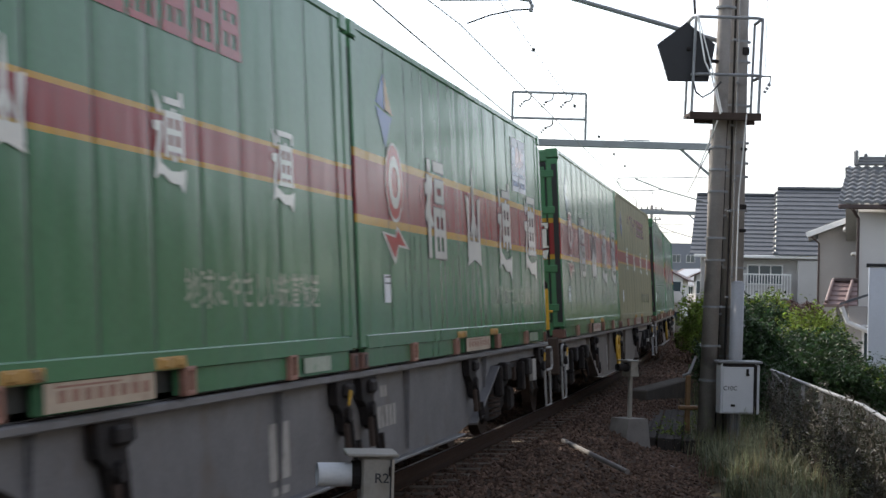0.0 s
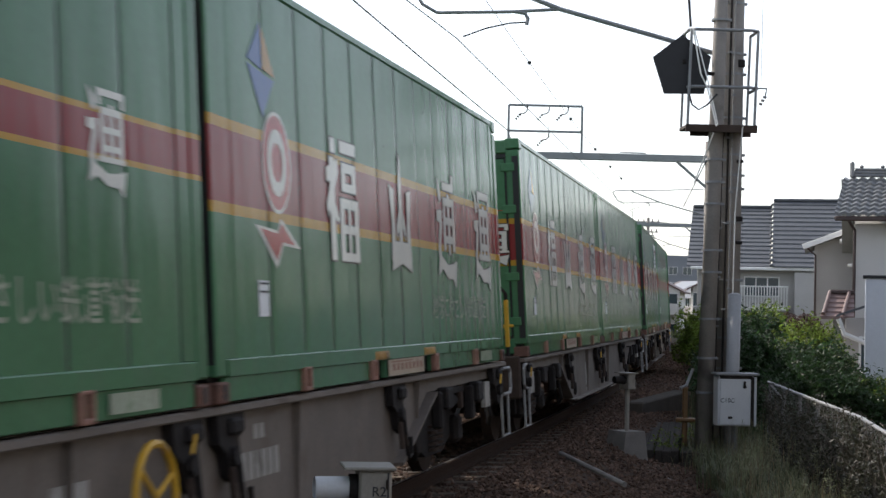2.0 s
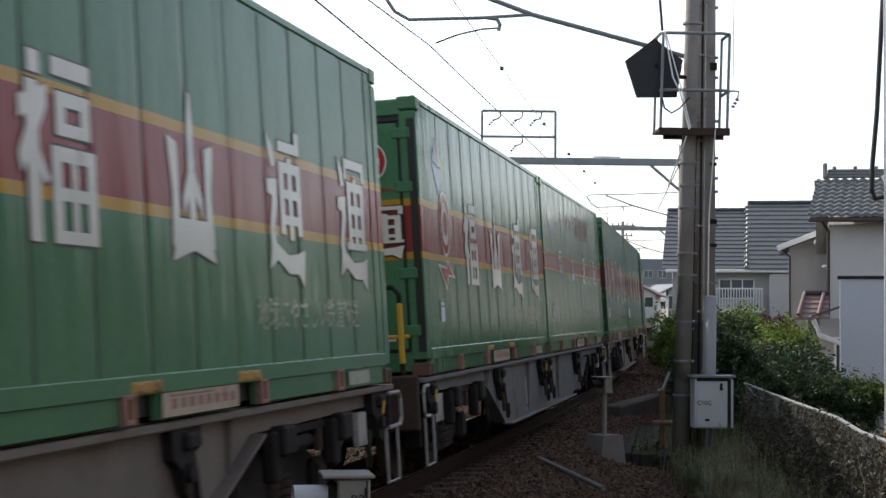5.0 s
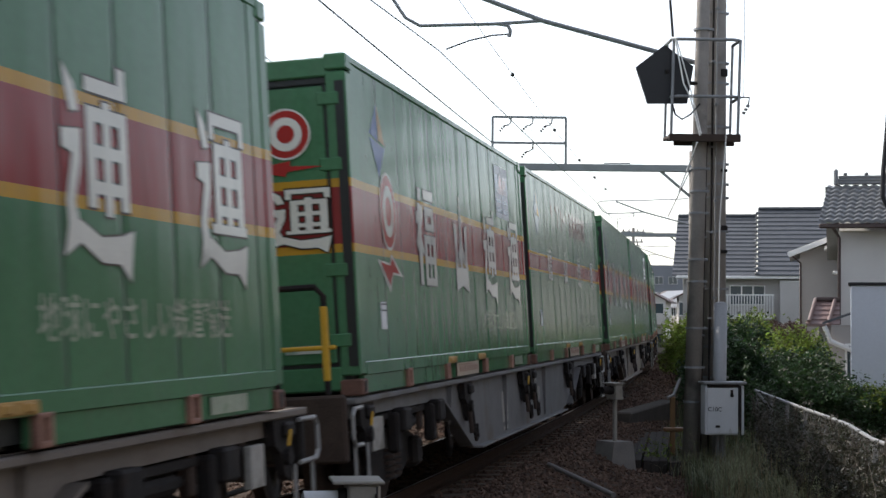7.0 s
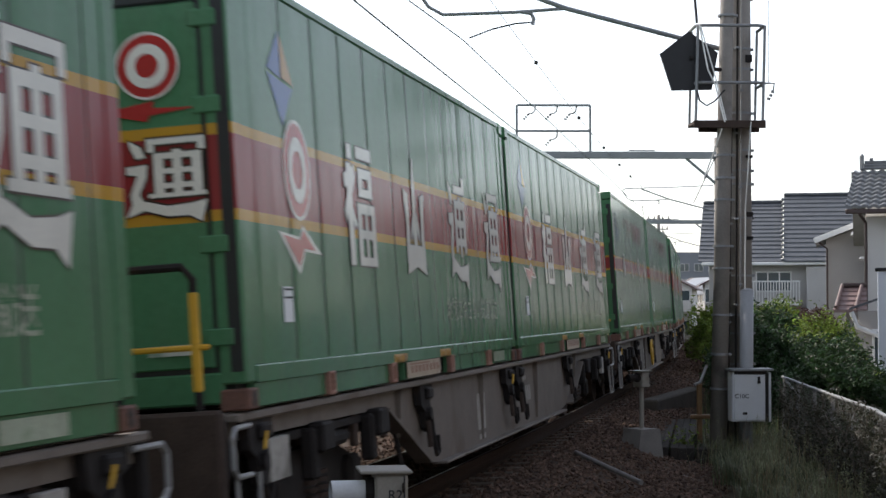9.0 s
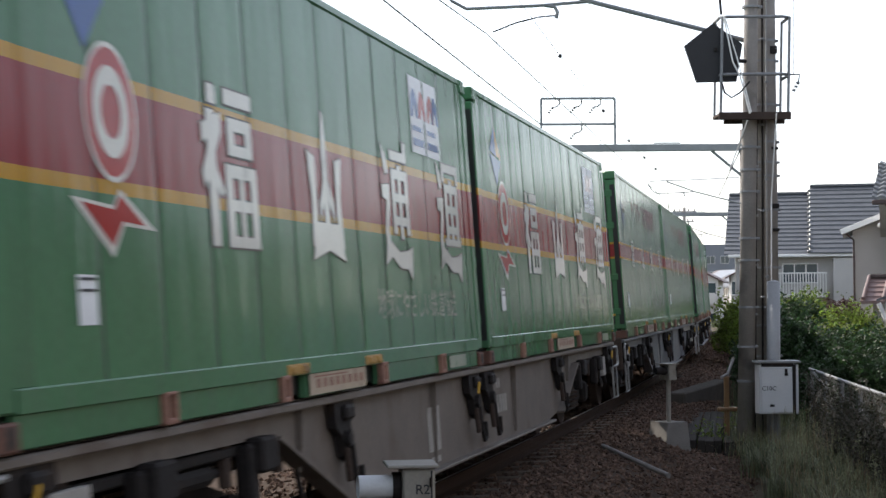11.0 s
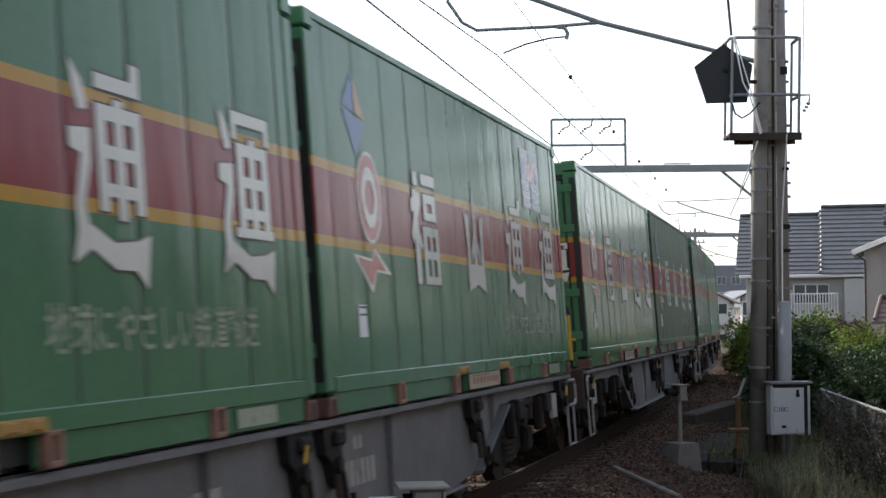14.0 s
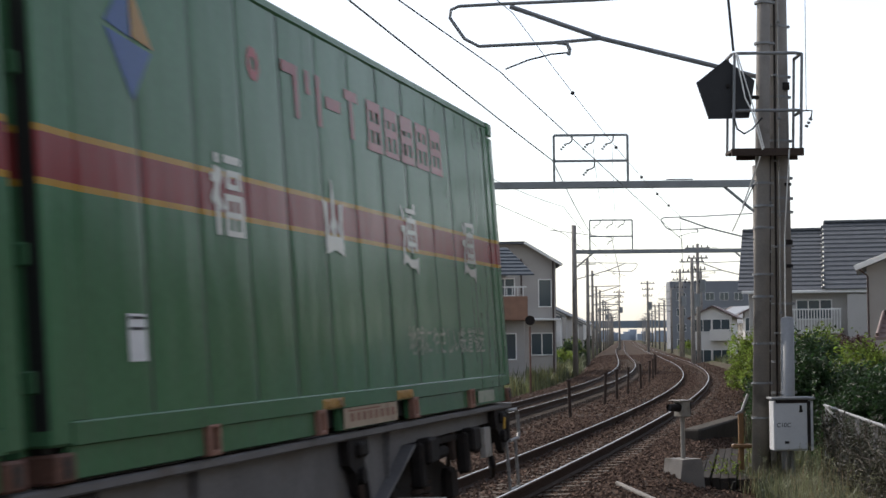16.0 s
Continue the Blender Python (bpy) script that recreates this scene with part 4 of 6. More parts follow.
# climbing platform and hand cage on the mast
platform = thing("mast_platform", Matrix(), "small steel platform with a hand cage round the mast", "platform")
bm = bmesh.new()
add_box(bm, (4.68, 24.95, 4.40), (1.02, 0.62, 0.05), 0.008)
add_box(bm, (4.68, 24.65, 4.37), (1.04, 0.05, 0.11), 0.006)
add_box(bm, (4.78, 25.25, 4.37), (0.90, 0.05, 0.11), 0.006)
part("deck", bm, M_BROWN, platform, "rusty steel deck")
for x in (4.19, 5.16):
    bm = bmesh.new()
    add_pipe(bm, [(x, 24.66, 4.4), (x + 0.04, 24.66, 5.80)], 0.022)
    part("cage_post", bm, M_GALV, platform)
    bm = bmesh.new()
    add_pipe(bm, [(x, 25.22, 4.4), (x + 0.04, 25.22, 5.80)], 0.02)
    part("cage_post", bm, M_GALV, platform)
for z in (4.97, 5.80):
    bm = bmesh.new()
    add_pipe(bm, [(4.2, 25.22, z), (4.2, 24.72, z), (4.28, 24.64, z), (5.10, 24.64, z), (5.20, 24.72, z), (5.20, 25.22, z)], 0.024)
    part("cage_rail", bm, M_GALV, platform)
bm = bmesh.new()
add_pipe(bm, [(5.18, 24.7, 4.97), (5.34, 24.7, 4.97), (5.32, 24.7, 4.84)], 0.014)
for k in range(3):
    add_tube(bm, (5.32 - 0.03 * k, 24.7, 4.86 - 0.05 * k), (5.31 - 0.03 * k, 24.7, 4.83 - 0.05 * k), 0.028, n=8)
part("side_bracket", bm, M_GALV, platform)
# slack cables on the cage
for pts, r in (([(4.24, 24.6, 5.8), (4.36, 24.6, 5.15), (4.46, 24.6, 4.95), (4.60, 24.6, 4.4)], 0.012), ([(4.26, 24.6, 5.78), (4.48, 24.6, 5.0), (4.62, 24.6, 4.42)], 0.010),
               ([(4.20, 24.6, 4.85), (4.24, 24.6, 4.70), (4.34, 24.6, 4.63), (4.46, 24.6, 4.70), (4.60, 24.6, 4.86)], 0.014), ([(4.23, 24.75, 5.85), (4.16, 24.7, 6.6), (4.02, 24.7, 7.6)], 0.020),
               ([(4.56, 24.6, 4.3), (4.46, 24.9, 3.9), (4.36, 25.0, 3.6)], 0.012), ([(4.98, 24.6, 4.4), (4.96, 24.95, 3.2), (4.95, 25.0, 1.6)], 0.010)):
    ob = thing("slack_cable", Matrix(), "loose dark cable hanging at the mast", "cable", "slack cables")
    bm = bmesh.new()
    add_pipe(bm, pts, r, 6)
    part("strand", bm, M_BLACK if r > 0.0125 else M_TRIM, ob)

# stay wire with its sleeve, and a hanging corrugated cable
stay = thing("stay_wire", Matrix(), "pale stay wire in a yellow ground sleeve", "stay wire")
bm = bmesh.new()
add_tube(bm, (5.46, 18.0, -0.6), (5.50, 18.15, 5.3), 0.012, n=8)
part("rod", bm, M_TRIM, stay)
bm = bmesh.new()
add_tube(bm, (5.46, 18.0, -0.6), (5.455, 18.0, 0.5), 0.022, n=10)
part("sleeve", bm, M_YELP, stay)
bm = bmesh.new()
pts = [(5.50, 18.2, 5.2), (5.43, 18.2, 3.9), (5.38, 18.2, 3.35), (5.37, 18.2, 3.08), (5.41, 18.2, 2.98), (5.50, 18.2, 3.0), (5.70, 18.2, 3.2)]
add_pipe(bm, pts, 0.026, 10)
part("corrugated_cable", bm, M_BLACK, stay, "black corrugated cable hanging in a loop")
# five-sided signal seen from behind
signal = thing("pentagon_signal", Matrix(), "black five-sided signal head seen from behind", "railway signal")
bm = bmesh.new()
add_prism(bm, [(3.69, 5.40), (4.11, 5.73), (4.53, 5.42), (4.44, 4.88), (3.86, 4.87)], "y", 24.74, 24.80)
part("backboard", bm, M_BLACK, signal)
for x, z in ((4.14, 5.34), (4.42, 5.16)):
    bm = bmesh.new()
    add_box(bm, (x, 24.72, z), (0.05, 0.05, 0.06), 0.01)
    part("cable_gland", bm, M_DARK, signal)
bm = bmesh.new()
add_pipe(bm, [(4.1, 24.80, 5.2), (4.62, 24.95, 5.2)], 0.03)
part("bracket", bm, M_DARK, signal)

# cantilever over the track, at the mast
def cantilever(name, base, left, label, k=1.0):
    """A tubular cantilever; base: its foot on the mast, left: unit vector across the track towards it."""
    c = thing(name, Matrix(), label, "catenary cantilever", "cantilevers")
    def at(u, z):
        p = Vector(base) + Vector(left) * u * k
        return (p.x, p.y, base[2] + z * k)
    for nm, pts, r in (("stay_tube", [at(0, 0), at(0.70, 0.19), at(2.33, 0.62), at(3.72, 1.13)], 0.036),
                       ("steady_tube", [at(2.33, 0.62), at(3.1, 0.57), at(4.2, 0.54), at(4.42, 0.66), at(4.64, 0.98), at(4.62, 1.10), at(4.5, 1.15), at(3.85, 1.17), at(2.45, 1.20), at(0.1, 1.30)], 0.026),
                       ("drop_bracket", [at(3.02, 0.575), at(2.86, 0.55), at(2.82, 0.47), at(2.84, 0.38)], 0.03),
                       ("steady_arm", [at(2.84, 0.42), at(3.1, 0.40), at(3.45, 0.32), at(3.80, 0.19)], 0.013)):
        bm = bmesh.new()
        add_pipe(bm, pts, r * k, 8)
        part(nm, bm, M_GALV if r > 0.02 else M_WIRE, c)
    return c


TH25, TH58 = line_at(25)[2], line_at(58)[2]
ACROSS25, ACROSS58 = (-math.cos(TH25), math.sin(TH25) * 0.3, 0), (-math.cos(TH58), math.sin(TH58) * 0.3, 0)
cantilever("cantilever", (4.66, 25.2, 5.54), ACROSS25, "galvanised tube cantilever holding the contact wire")


def portal(d, xl, xr, z, fx0, fx1, fz, label):
    """A beam across both tracks on two masts with a frame for the feeders on top."""
    p = thing("catenary_portal", Matrix(), label, "catenary portal", "portals across the tracks")
    for x in (xl, xr):
        bm = bmesh.new()
        add_tube(bm, (x, d, -1.2), (x, d, z + 1.6 if x == xl else z + 0.6), 0.17, 0.14, n=14)
        part("mast", bm, M_POLE, p, "grey concrete mast", True)
    bm = bmesh.new()
    add_box(bm, ((xl + xr) / 2, d, z), (xr - xl, 0.22, 0.24), 0.02)
    part("beam", bm, M_BEAM, p)
    for x, s in ((xl, 1), (xr, -1)):
        bm = bmesh.new()
        add_pipe(bm, [(x + s * 0.1, d, z - 0.95), (x + s * 1.1, d, z - 0.1)], 0.05)
        part("brace", bm, M_BEAM, p)
    for x in (fx0, fx1):
        bm = bmesh.new()
        add_box(bm, (x, d, (z + fz) / 2), (0.08, 0.08, fz - z), 0.01)
        part("frame_post", bm, M_BEAM, p)
    for zz in (fz, (fz + z) / 2 - 0.03):
        bm = bmesh.new()
        add_box(bm, ((fx0 + fx1) / 2, d, zz), (fx1 - fx0, 0.08, 0.08), 0.01)
        part("frame_bar", bm, M_BEAM, p)
    for x, zz in ((fx0 + 0.55, fz), ((fx0 + fx1) / 2 + 0.05, fz), (fx1 - 0.55, fz), ((fx0 + fx1) / 2 + 0.05, (fz + z) / 2 - 0.03)):
        bm = bmesh.new()
        add_pipe(bm, [(x + 0.08, d, zz - 0.04), (x + 0.06, d, zz - 0.20), (x - 0.02, d, zz - 0.27), (x - 0.16, d, zz - 0.30)], 0.026, 6)
        for k in range(3):
            add_tube(bm, (x - 0.16 - 0.06 * k, d, zz - 0.31 - 0.07 * k), (x - 0.19 - 0.06 * k, d, zz - 0.35 - 0.07 * k), 0.05, 0.04, n=8)
        part("insulator", bm, M_DARK, p, "dark ribbed insulator")
    bm = bmesh.new()
    add_box(bm, (xr - 2.6, d, z + 0.16), (0.9, 0.05, 0.04))
    part("top_fitting", bm, M_GALV, p)
    return p


portal(58, -1.4, 10.62, 6.88, 3.78, 6.27, 8.57, "grey steel beam portal on concrete masts over both tracks")
cantilever("cantilever", (10.45, 57.6, 4.95), ACROSS58, "galvanised tube cantilever on the portal mast", 0.68)
portal(103, 7.85, 18.6, 6.86, 8.8, 11.35, 8.75, "grey steel beam portal beyond the curve")
cantilever("cantilever", (18.5, 103, 5.2), ACROSS58, "galvanised tube cantilever on a far portal mast", 0.8)
cantilever("cantilever", (7.9, 103, 5.2), (0.98, -0.2, 0), "galvanised tube cantilever on a far portal mast", 0.8)


def far_mast(s, lat, side, h):
    """A single mast along the straight, with a bracket arm over its track."""
    p = on_line(s, lat)
    m = thing("catenary_mast", Matrix(), "grey concrete catenary mast along the far straight", "mast", "far masts")
    bm = bmesh.new()
    add_tube(bm, (p.x, p.y, -1.0), (p.x, p.y, h), 0.17, 0.13, n=12)
    part("shaft", bm, M_POLE, m, "", True)
    for nm, z0, u1, z1 in (("stay_tube", 5.2, 2.6, 6.0), ("top_tube", 6.0, 2.8, 6.05), ("steady_tube", 5.2, 2.9, 5.25)):
        bm = bmesh.new()
        add_pipe(bm, [(p.x, p.y, z0), (p.x + side * u1, p.y, z1)], 0.04, 6)
        part(nm, bm, M_GALV, m)
    bm = bmesh.new()
    add_box(bm, (p.x, p.y, h - 0.5), (1.5, 0.08, 0.08), 0.01)
    part("crossarm", bm, M_BEAM, m)
    return m


for k, s in enumerate(range(146, 620, 40)):
    far_mast(s, -SPACING - 3.0, 1, 8.4 + 0.5 * (k % 2))
    far_mast(s + 12, 3.4, -1, 7.6 + 0.4 * (k % 3))

# utility poles on the house side
def utility_pole(x, y, h, label):
    u = thing("utility_pole", Matrix(), label, "utility pole", "utility poles")
    bm = bmesh.new()
    add_tube(bm, (x, y, -1.6), (x, y, h), 0.17, 0.11, n=12)
    part("shaft", bm, M_POLE, u, "", True)
    for k, z in enumerate((h - 0.3, h - 1.0, h - 1.8)):
        bm = bmesh.new()
        add_box(bm, (x, y, z), (1.7 - 0.3 * k, 0.09, 0.09), 0.01)
        part("crossarm", bm, M_GALV, u)
        for i in (-0.7, -0.3, 0.3, 0.7):
            bm = bmesh.new()
            add_tube(bm, (x + i * (1 - 0.15 * k), y, z + 0.03), (x + i * (1 - 0.15 * k), y, z + 0.22), 0.05, 0.03, n=8)
            part("insulator", bm, M_DARK, u)
    bm = bmesh.new()
    add_tube(bm, (x + 0.3, y, h - 3.4), (x + 0.3, y, h - 2.5), 0.24, n=12)
    part("transformer", bm, M_BEAM, u, "grey drum transformer")
    return u


for x, y, h in ((17.75, 120, 8.2), (17.2, 119, 7.2), (22.0, 160, 8.0), (24.3, 205, 8.4), (26.5, 260, 8.8), (31.0, 330, 8.6), (36.0, 400, 8.6), (40.2, 470, 8.6)):
    utility_pole(x, y, h, "grey concrete utility pole with crossarms and insulators")


# wires
def wire(name, pts, r, label, group="overhead wires", mt=M_WIRE):
    w = thing(name, Matrix(), label, "overhead wire", group)
    bm = bmesh.new()
    add_pipe(bm, pts, r, 5)
    part("strand", bm, mt, w)
    return w


def sag(a, b, drop, n=8):
    a, b = Vector(a), Vector(b)
    return [tuple(a.lerp(b, k / n) - Vector((0, 0, 4 * drop * (k / n) * (1 - k / n)))) for k in range(n + 1)]


def above(s, lat, z):
    p = on_line(s, lat)
    return (p.x, p.y, z)


CON = [above(-22, -0.45, 5.6), (0.86, 25.6, 5.73), (7.95, 57.2, 4.95), above(103, -0.2, 5.15)] + [above(s, -0.2, 5.15) for s in range(150, 700, 42)]
MES = [above(-22, -0.45, 6.6), (1.08, 25.6, 6.60), (7.9, 57.2, 5.75), above(103, -0.2, 6.0)] + [above(s, -0.2, 6.0) for s in range(150, 700, 42)]
OTHER = [above(-20, -SPACING - 0.3, 5.2)] + [above(s, -SPACING - 0.3, 5.2) for s in (25, 58, 103)] + [above(s, -SPACING - 0.3, 5.2) for s in range(150, 700, 42)]
for a, b in zip(CON[:-1], CON[1:]):
    wire("contact_wire", [a, b], 0.010, "taut dark contact wire above the track")
for a, b in zip(OTHER[:-1], OTHER[1:]):
    wire("contact_wire", [a, b], 0.010, "taut dark contact wire above the second track")
    wire("messenger_wire", sag((a[0], a[1], a[2] + 0.9), (b[0], b[1], b[2] + 0.9), 0.3), 0.010, "thin sagging messenger wire above the second track")
for (a, b), (c, d) in zip(zip(MES[:-1], MES[1:]), zip(CON[:-1], CON[1:])):
    pts = sag(a, b, 0.22)
    wire("messenger_wire", pts, 0.007, "thin sagging messenger wire above the track")
    if 50 < a[1] < 120:
        for k in range(1, 8):
            wire("dropper_wire", [pts[k], tuple(Vector(c).lerp(Vector(d), k / 8))], 0.005, "thin dropper between messenger and contact wire", "droppers")
FEED = [(-9.2, -10, 7.9), (3.73, 58, 7.72), (8.9, 103, 7.9)]
for a, b in zip(FEED[:-1], FEED[1:]):
    wire("feeder_cable", sag(a, b, 0.12), 0.020, "heavy dark feeder cable between the portals")
for x1, z1 in ((5.1, 8.2), (5.75, 8.2)):
    wire("feeder_cable", sag((x1, 58, z1), (x1 + 4.6, 103, z1 + 0.1), 0.3), 0.009, "thin feeder wire between the portals")
for q in (0.20, 0.42, 0.60, 0.74, 0.86):
    p = Vector(MES[1]).lerp(Vector(MES[2]), q) - Vector((0, 0, 0.88 * q * (1 - q)))
    b = thing("wire_clamp", Matrix.Translation(p), "small dark clamp on the messenger wire", "clamp", "wire clamps")
    bm = bmesh.new()
    bmesh.ops.create_icosphere(bm, subdivisions=1, radius=0.045)
    part("body", bm, M_BLACK, b)
wire("feeder_cable", [(10.6, 58, 7.0), (9.6, 57, 5.2)], 0.02, "dark jumper cable hanging beside the portal mast")
wire("feeder_cable", [(6.3, 103, 8.2), (10.1, 103, 7.7), (10.6, 103, 5.3)], 0.02, "dark jumper cable hanging from the far portal")
wire("feeder_cable", [(5.45, 25.4, 9.8), (5.32, 25.0, 5.0)], 0.005, "thin steel wire beside the mast")

# ---- lineside cabinets and detectors ----
cabinet = thing("trackside_cabinet", Matrix.Translation((4.92, 24.55, 0.10)), "light grey steel trackside cabinet with black lettering", "equipment cabinet")
bm = bmesh.new()
add_box(bm, (0.0, 0.0, 0.36), (0.56, 0.34, 0.70), 0.01)
part("body", bm, M_BOX, cabinet)
bm = bmesh.new()
add_box(bm, (0.0, 0.0, 0.745), (0.62, 0.42, 0.035), 0.008)
part("cap", bm, M_GALV, cabinet)
bm = bmesh.new()
add_box(bm, (-0.03, -0.178, 0.35), (0.44, 0.018, 0.64), 0.006)
part("door", bm, M_BOX, cabinet)
bm = bmesh.new()
add_box(bm, (0.215, -0.178, 0.36), (0.05, 0.012, 0.70), 0.003)
add_box(bm, (-0.02, -0.175, 0.705), (0.46, 0.012, 0.05), 0.003)
part("door_frame", bm, M_DARK, cabinet)
bm = bmesh.new()
add_box(bm, (0.10, -0.195, 0.60), (0.035, 0.02, 0.10), 0.006)
add_box(bm, (0.10, -0.205, 0.57), (0.05, 0.02, 0.03), 0.006)
part("lock", bm, M_DARK, cabinet)
bm = bmesh.new()
add_box(bm, (-0.10, -0.190, 0.13), (0.065, 0.012, 0.035), 0.004)
part("keyhole_cover", bm, M_DARK, cabinet)
FACE = Matrix(((1, 0, 0, 0), (0, 0, -1, 0), (0, 1, 0, 0), (0, 0, 0, 1)))
words("lettering", "C10C", 0.085, Matrix.Translation((-0.245, -0.192, 0.345)) @ FACE, M_INK, cabinet)
for x in (-0.20, 0.20):
    bm = bmesh.new()
    add_tube(bm, (x * 0.2 - 0.02, 0.05, -0.7), (x * 0.2 - 0.02, 0.05, 0.02), 0.02, n=8)
    part("leg", bm, M_GALV, cabinet)


def detector(name, m, label, text, foot, hood):
    """An obstacle detector: a box with a hooded lens tube on a post."""
    d = thing(name, m, label, "obstacle detector", "obstacle detectors")
    bm = bmesh.new()
    add_box(bm, (0.0, 0, 0), (0.17, 0.26, 0.26), 0.012)
    part("housing", bm, M_DEVICE, d)
    bm = bmesh.new()
    add_box(bm, (-0.03, 0, 0.142), (0.27, 0.32, 0.018), 0.005)
    part("roof_plate", bm, M_DEVICE, d)
    bm = bmesh.new()
    add_tube(bm, (-0.085, -0.02, 0.03), (-0.13, -0.02, 0.03), 0.075, n=20)
    part("collar", bm, M_DARK, d)
    bm = bmesh.new()
    add_tube(bm, (-0.11, -0.02, 0.03), (-0.31, -0.04, 0.03), 0.062, n=24, caps=False)
    add_tube(bm, (-0.11, -0.02, 0.03), (-0.31, -0.04, 0.03), 0.055, n=24, caps=False)
    part("lens_hood", bm, hood, d, "", True)
    bm = bmesh.new()
    add_tube(bm, (-0.285, -0.038, 0.03), (-0.29, -0.038, 0.03), 0.054, n=20)
    part("lens", bm, M_BLACK, d)
    if text:
        words("lettering", text, 0.07, Matrix.Translation((-0.02, -0.1325, 0.0)) @ FACE, M_INK, d)
    bm = bmesh.new()
    add_box(bm, (0.065, -0.133, 0.02), (0.008, 0.006, 0.20))
    part("door_gap", bm, M_INK, d)
    bm = bmesh.new()
    add_box(bm, (0.06, -0.14, 0.06), (0.012, 0.02, 0.05), 0.004)
    part("latch", bm, M_DARK, d)
    bm = bmesh.new()
    add_tube(bm, (0, 0, foot), (0, 0, -0.12), 0.038, n=14)
    part("post", bm, M_DEVICE, d)
    bm = bmesh.new()
    add_prism(bm, [(-0.28, foot - 0.52), (0.28, foot - 0.52), (0.20, foot + 0.06), (-0.20, foot + 0.06)], "y", -0.24, 0.24)
    part("concrete_foot", bm, M_CONC, d, "weathered concrete foot")
    return d


detector("obstacle_detector", pose(-0.08, 9.05, 0.74, 0, 0, 6), "beige obstacle detector with a hooded lens beside the rail", "R2", -0.85, M_BOX)
detector("obstacle_detector", pose(3.33, 24.2, 0.72, 0, 0, 30) @ Matrix.Scale(0.84, 4), "beige obstacle detector on a post in a concrete foot", "", -0.88, M_DARK)

# yellow-brown guard post and its rail
guard = thing("guard_post", Matrix(), "rusty brown steel guard post with a cross plate", "post")
bm = bmesh.new()
add_box(bm, (4.385, 25.6, 0.02), (0.075, 0.075, 1.15), 0.012)
part("upright", bm, M_ORANGEP, guard)
bm = bmesh.new()
add_box(bm, (4.42, 25.56, 0.11), (0.36, 0.12, 0.06), 0.015)
part("cross_plate", bm, M_ORANGEP, guard)
bm = bmesh.new()
add_pipe(bm, [(4.30, 25.55, 0.58), (4.40, 25.6, 0.62), (4.53, 25.8, 0.86)], 0.022)
part("top_rail", bm, M_PIPE, guard)
bm = bmesh.new()
add_pipe(bm, [(4.32, 25.55, -0.15), (4.28, 25.55, -0.35), (4.34, 25.55, -0.5)], 0.03)
part("hose", bm, M_BLACK, guard)

# concrete cable trough and culvert wall beside the track
M_PLANK = mat("weathered_dark_planks", (0.036, 0.031, 0.027), 0.9, spec=0.1, vary=0.3, scale=5, bump=0.4)
M_OLDCONC = mat("stained_dark_concrete", (0.07, 0.06, 0.05), 0.9, spec=0.1, vary=0.3, scale=4, bump=0.4)
culvert = thing("culvert_wall", Matrix(), "stained concrete culvert wall beside the ballast", "concrete wall", kind="structure")
bm = bmesh.new()
add_box(bm, (5.3, 33.9, -0.32), (0.34, 5.4, 0.74), 0.03, Matrix.Rotation(radians(-18.5), 3, "Z"))
part("parapet", bm, M_OLDCONC, culvert)
for k in range(9):
    bm = bmesh.new()
    add_box(bm, (4.02 + 0.125 * k, 27.7 + 0.05 * (k % 3), -0.37 - 0.006 * k), (0.112, 6.6 - 0.2 * (k % 2), 0.24), 0.008, Matrix.Rotation(radians(-10), 3, "Z"))
    part("plank", bm, M_PLANK, culvert)
trough = thing("cable_trough", Matrix(), "row of concrete cable trough lids along the ballast", "cable trough", kind="structure")
bm = bmesh.new()
add_box(bm, (0, 0, 0), (0.34, 0.95, 0.10), 0.012)
lid = mesh_of("lid", bm, M_OLDCONC)
for k in range(70):
    s = 34 + k
    p = on_line(s, 3.5)
    o = part("lid", lid, M_CONC, trough)
    o.matrix_basis = pose(p.x, p.y, -0.56, random.uniform(-1, 1), random.uniform(-1.5, 1.5), -math.degrees(line_at(s)[2]))

for a, b, r in (((2.15, 21.65, -0.09), (2.66, 19.4, -0.24), 0.03), ((3.59, 24.0, -0.47), (3.68, 22.45, -0.49), 0.025)):
    ob = thing("pipe_length", Matrix(), "pale length of pipe lying on the ballast", "pipe", "loose pipes")
    bm = bmesh.new()
    add_tube(bm, a, b, r, n=10)
    part("tube", bm, M_CONC, ob)

# stakes between the tracks
for s in (42, 50, 54, 58.5, 66, 74, 80, 88, 97, 106):
    p = on_line(s, -SPACING / 2 - 0.1)
    st = thing("stake", pose(p.x, p.y, -0.25, random.uniform(-2, 2), random.uniform(-2, 2)), "rusty brown marker stake between the tracks", "stake", "marker stakes")
    bm = bmesh.new()
    add_box(bm, (0, 0, 0.45), (0.075, 0.075, 1.0), 0.01)
    part("post", bm, M_BROWN, st)
    bm = bmesh.new()
    add_box(bm, (0, 0, 0.965), (0.11, 0.11, 0.05), 0.01)
    part("cap", bm, M_BROWN, st)

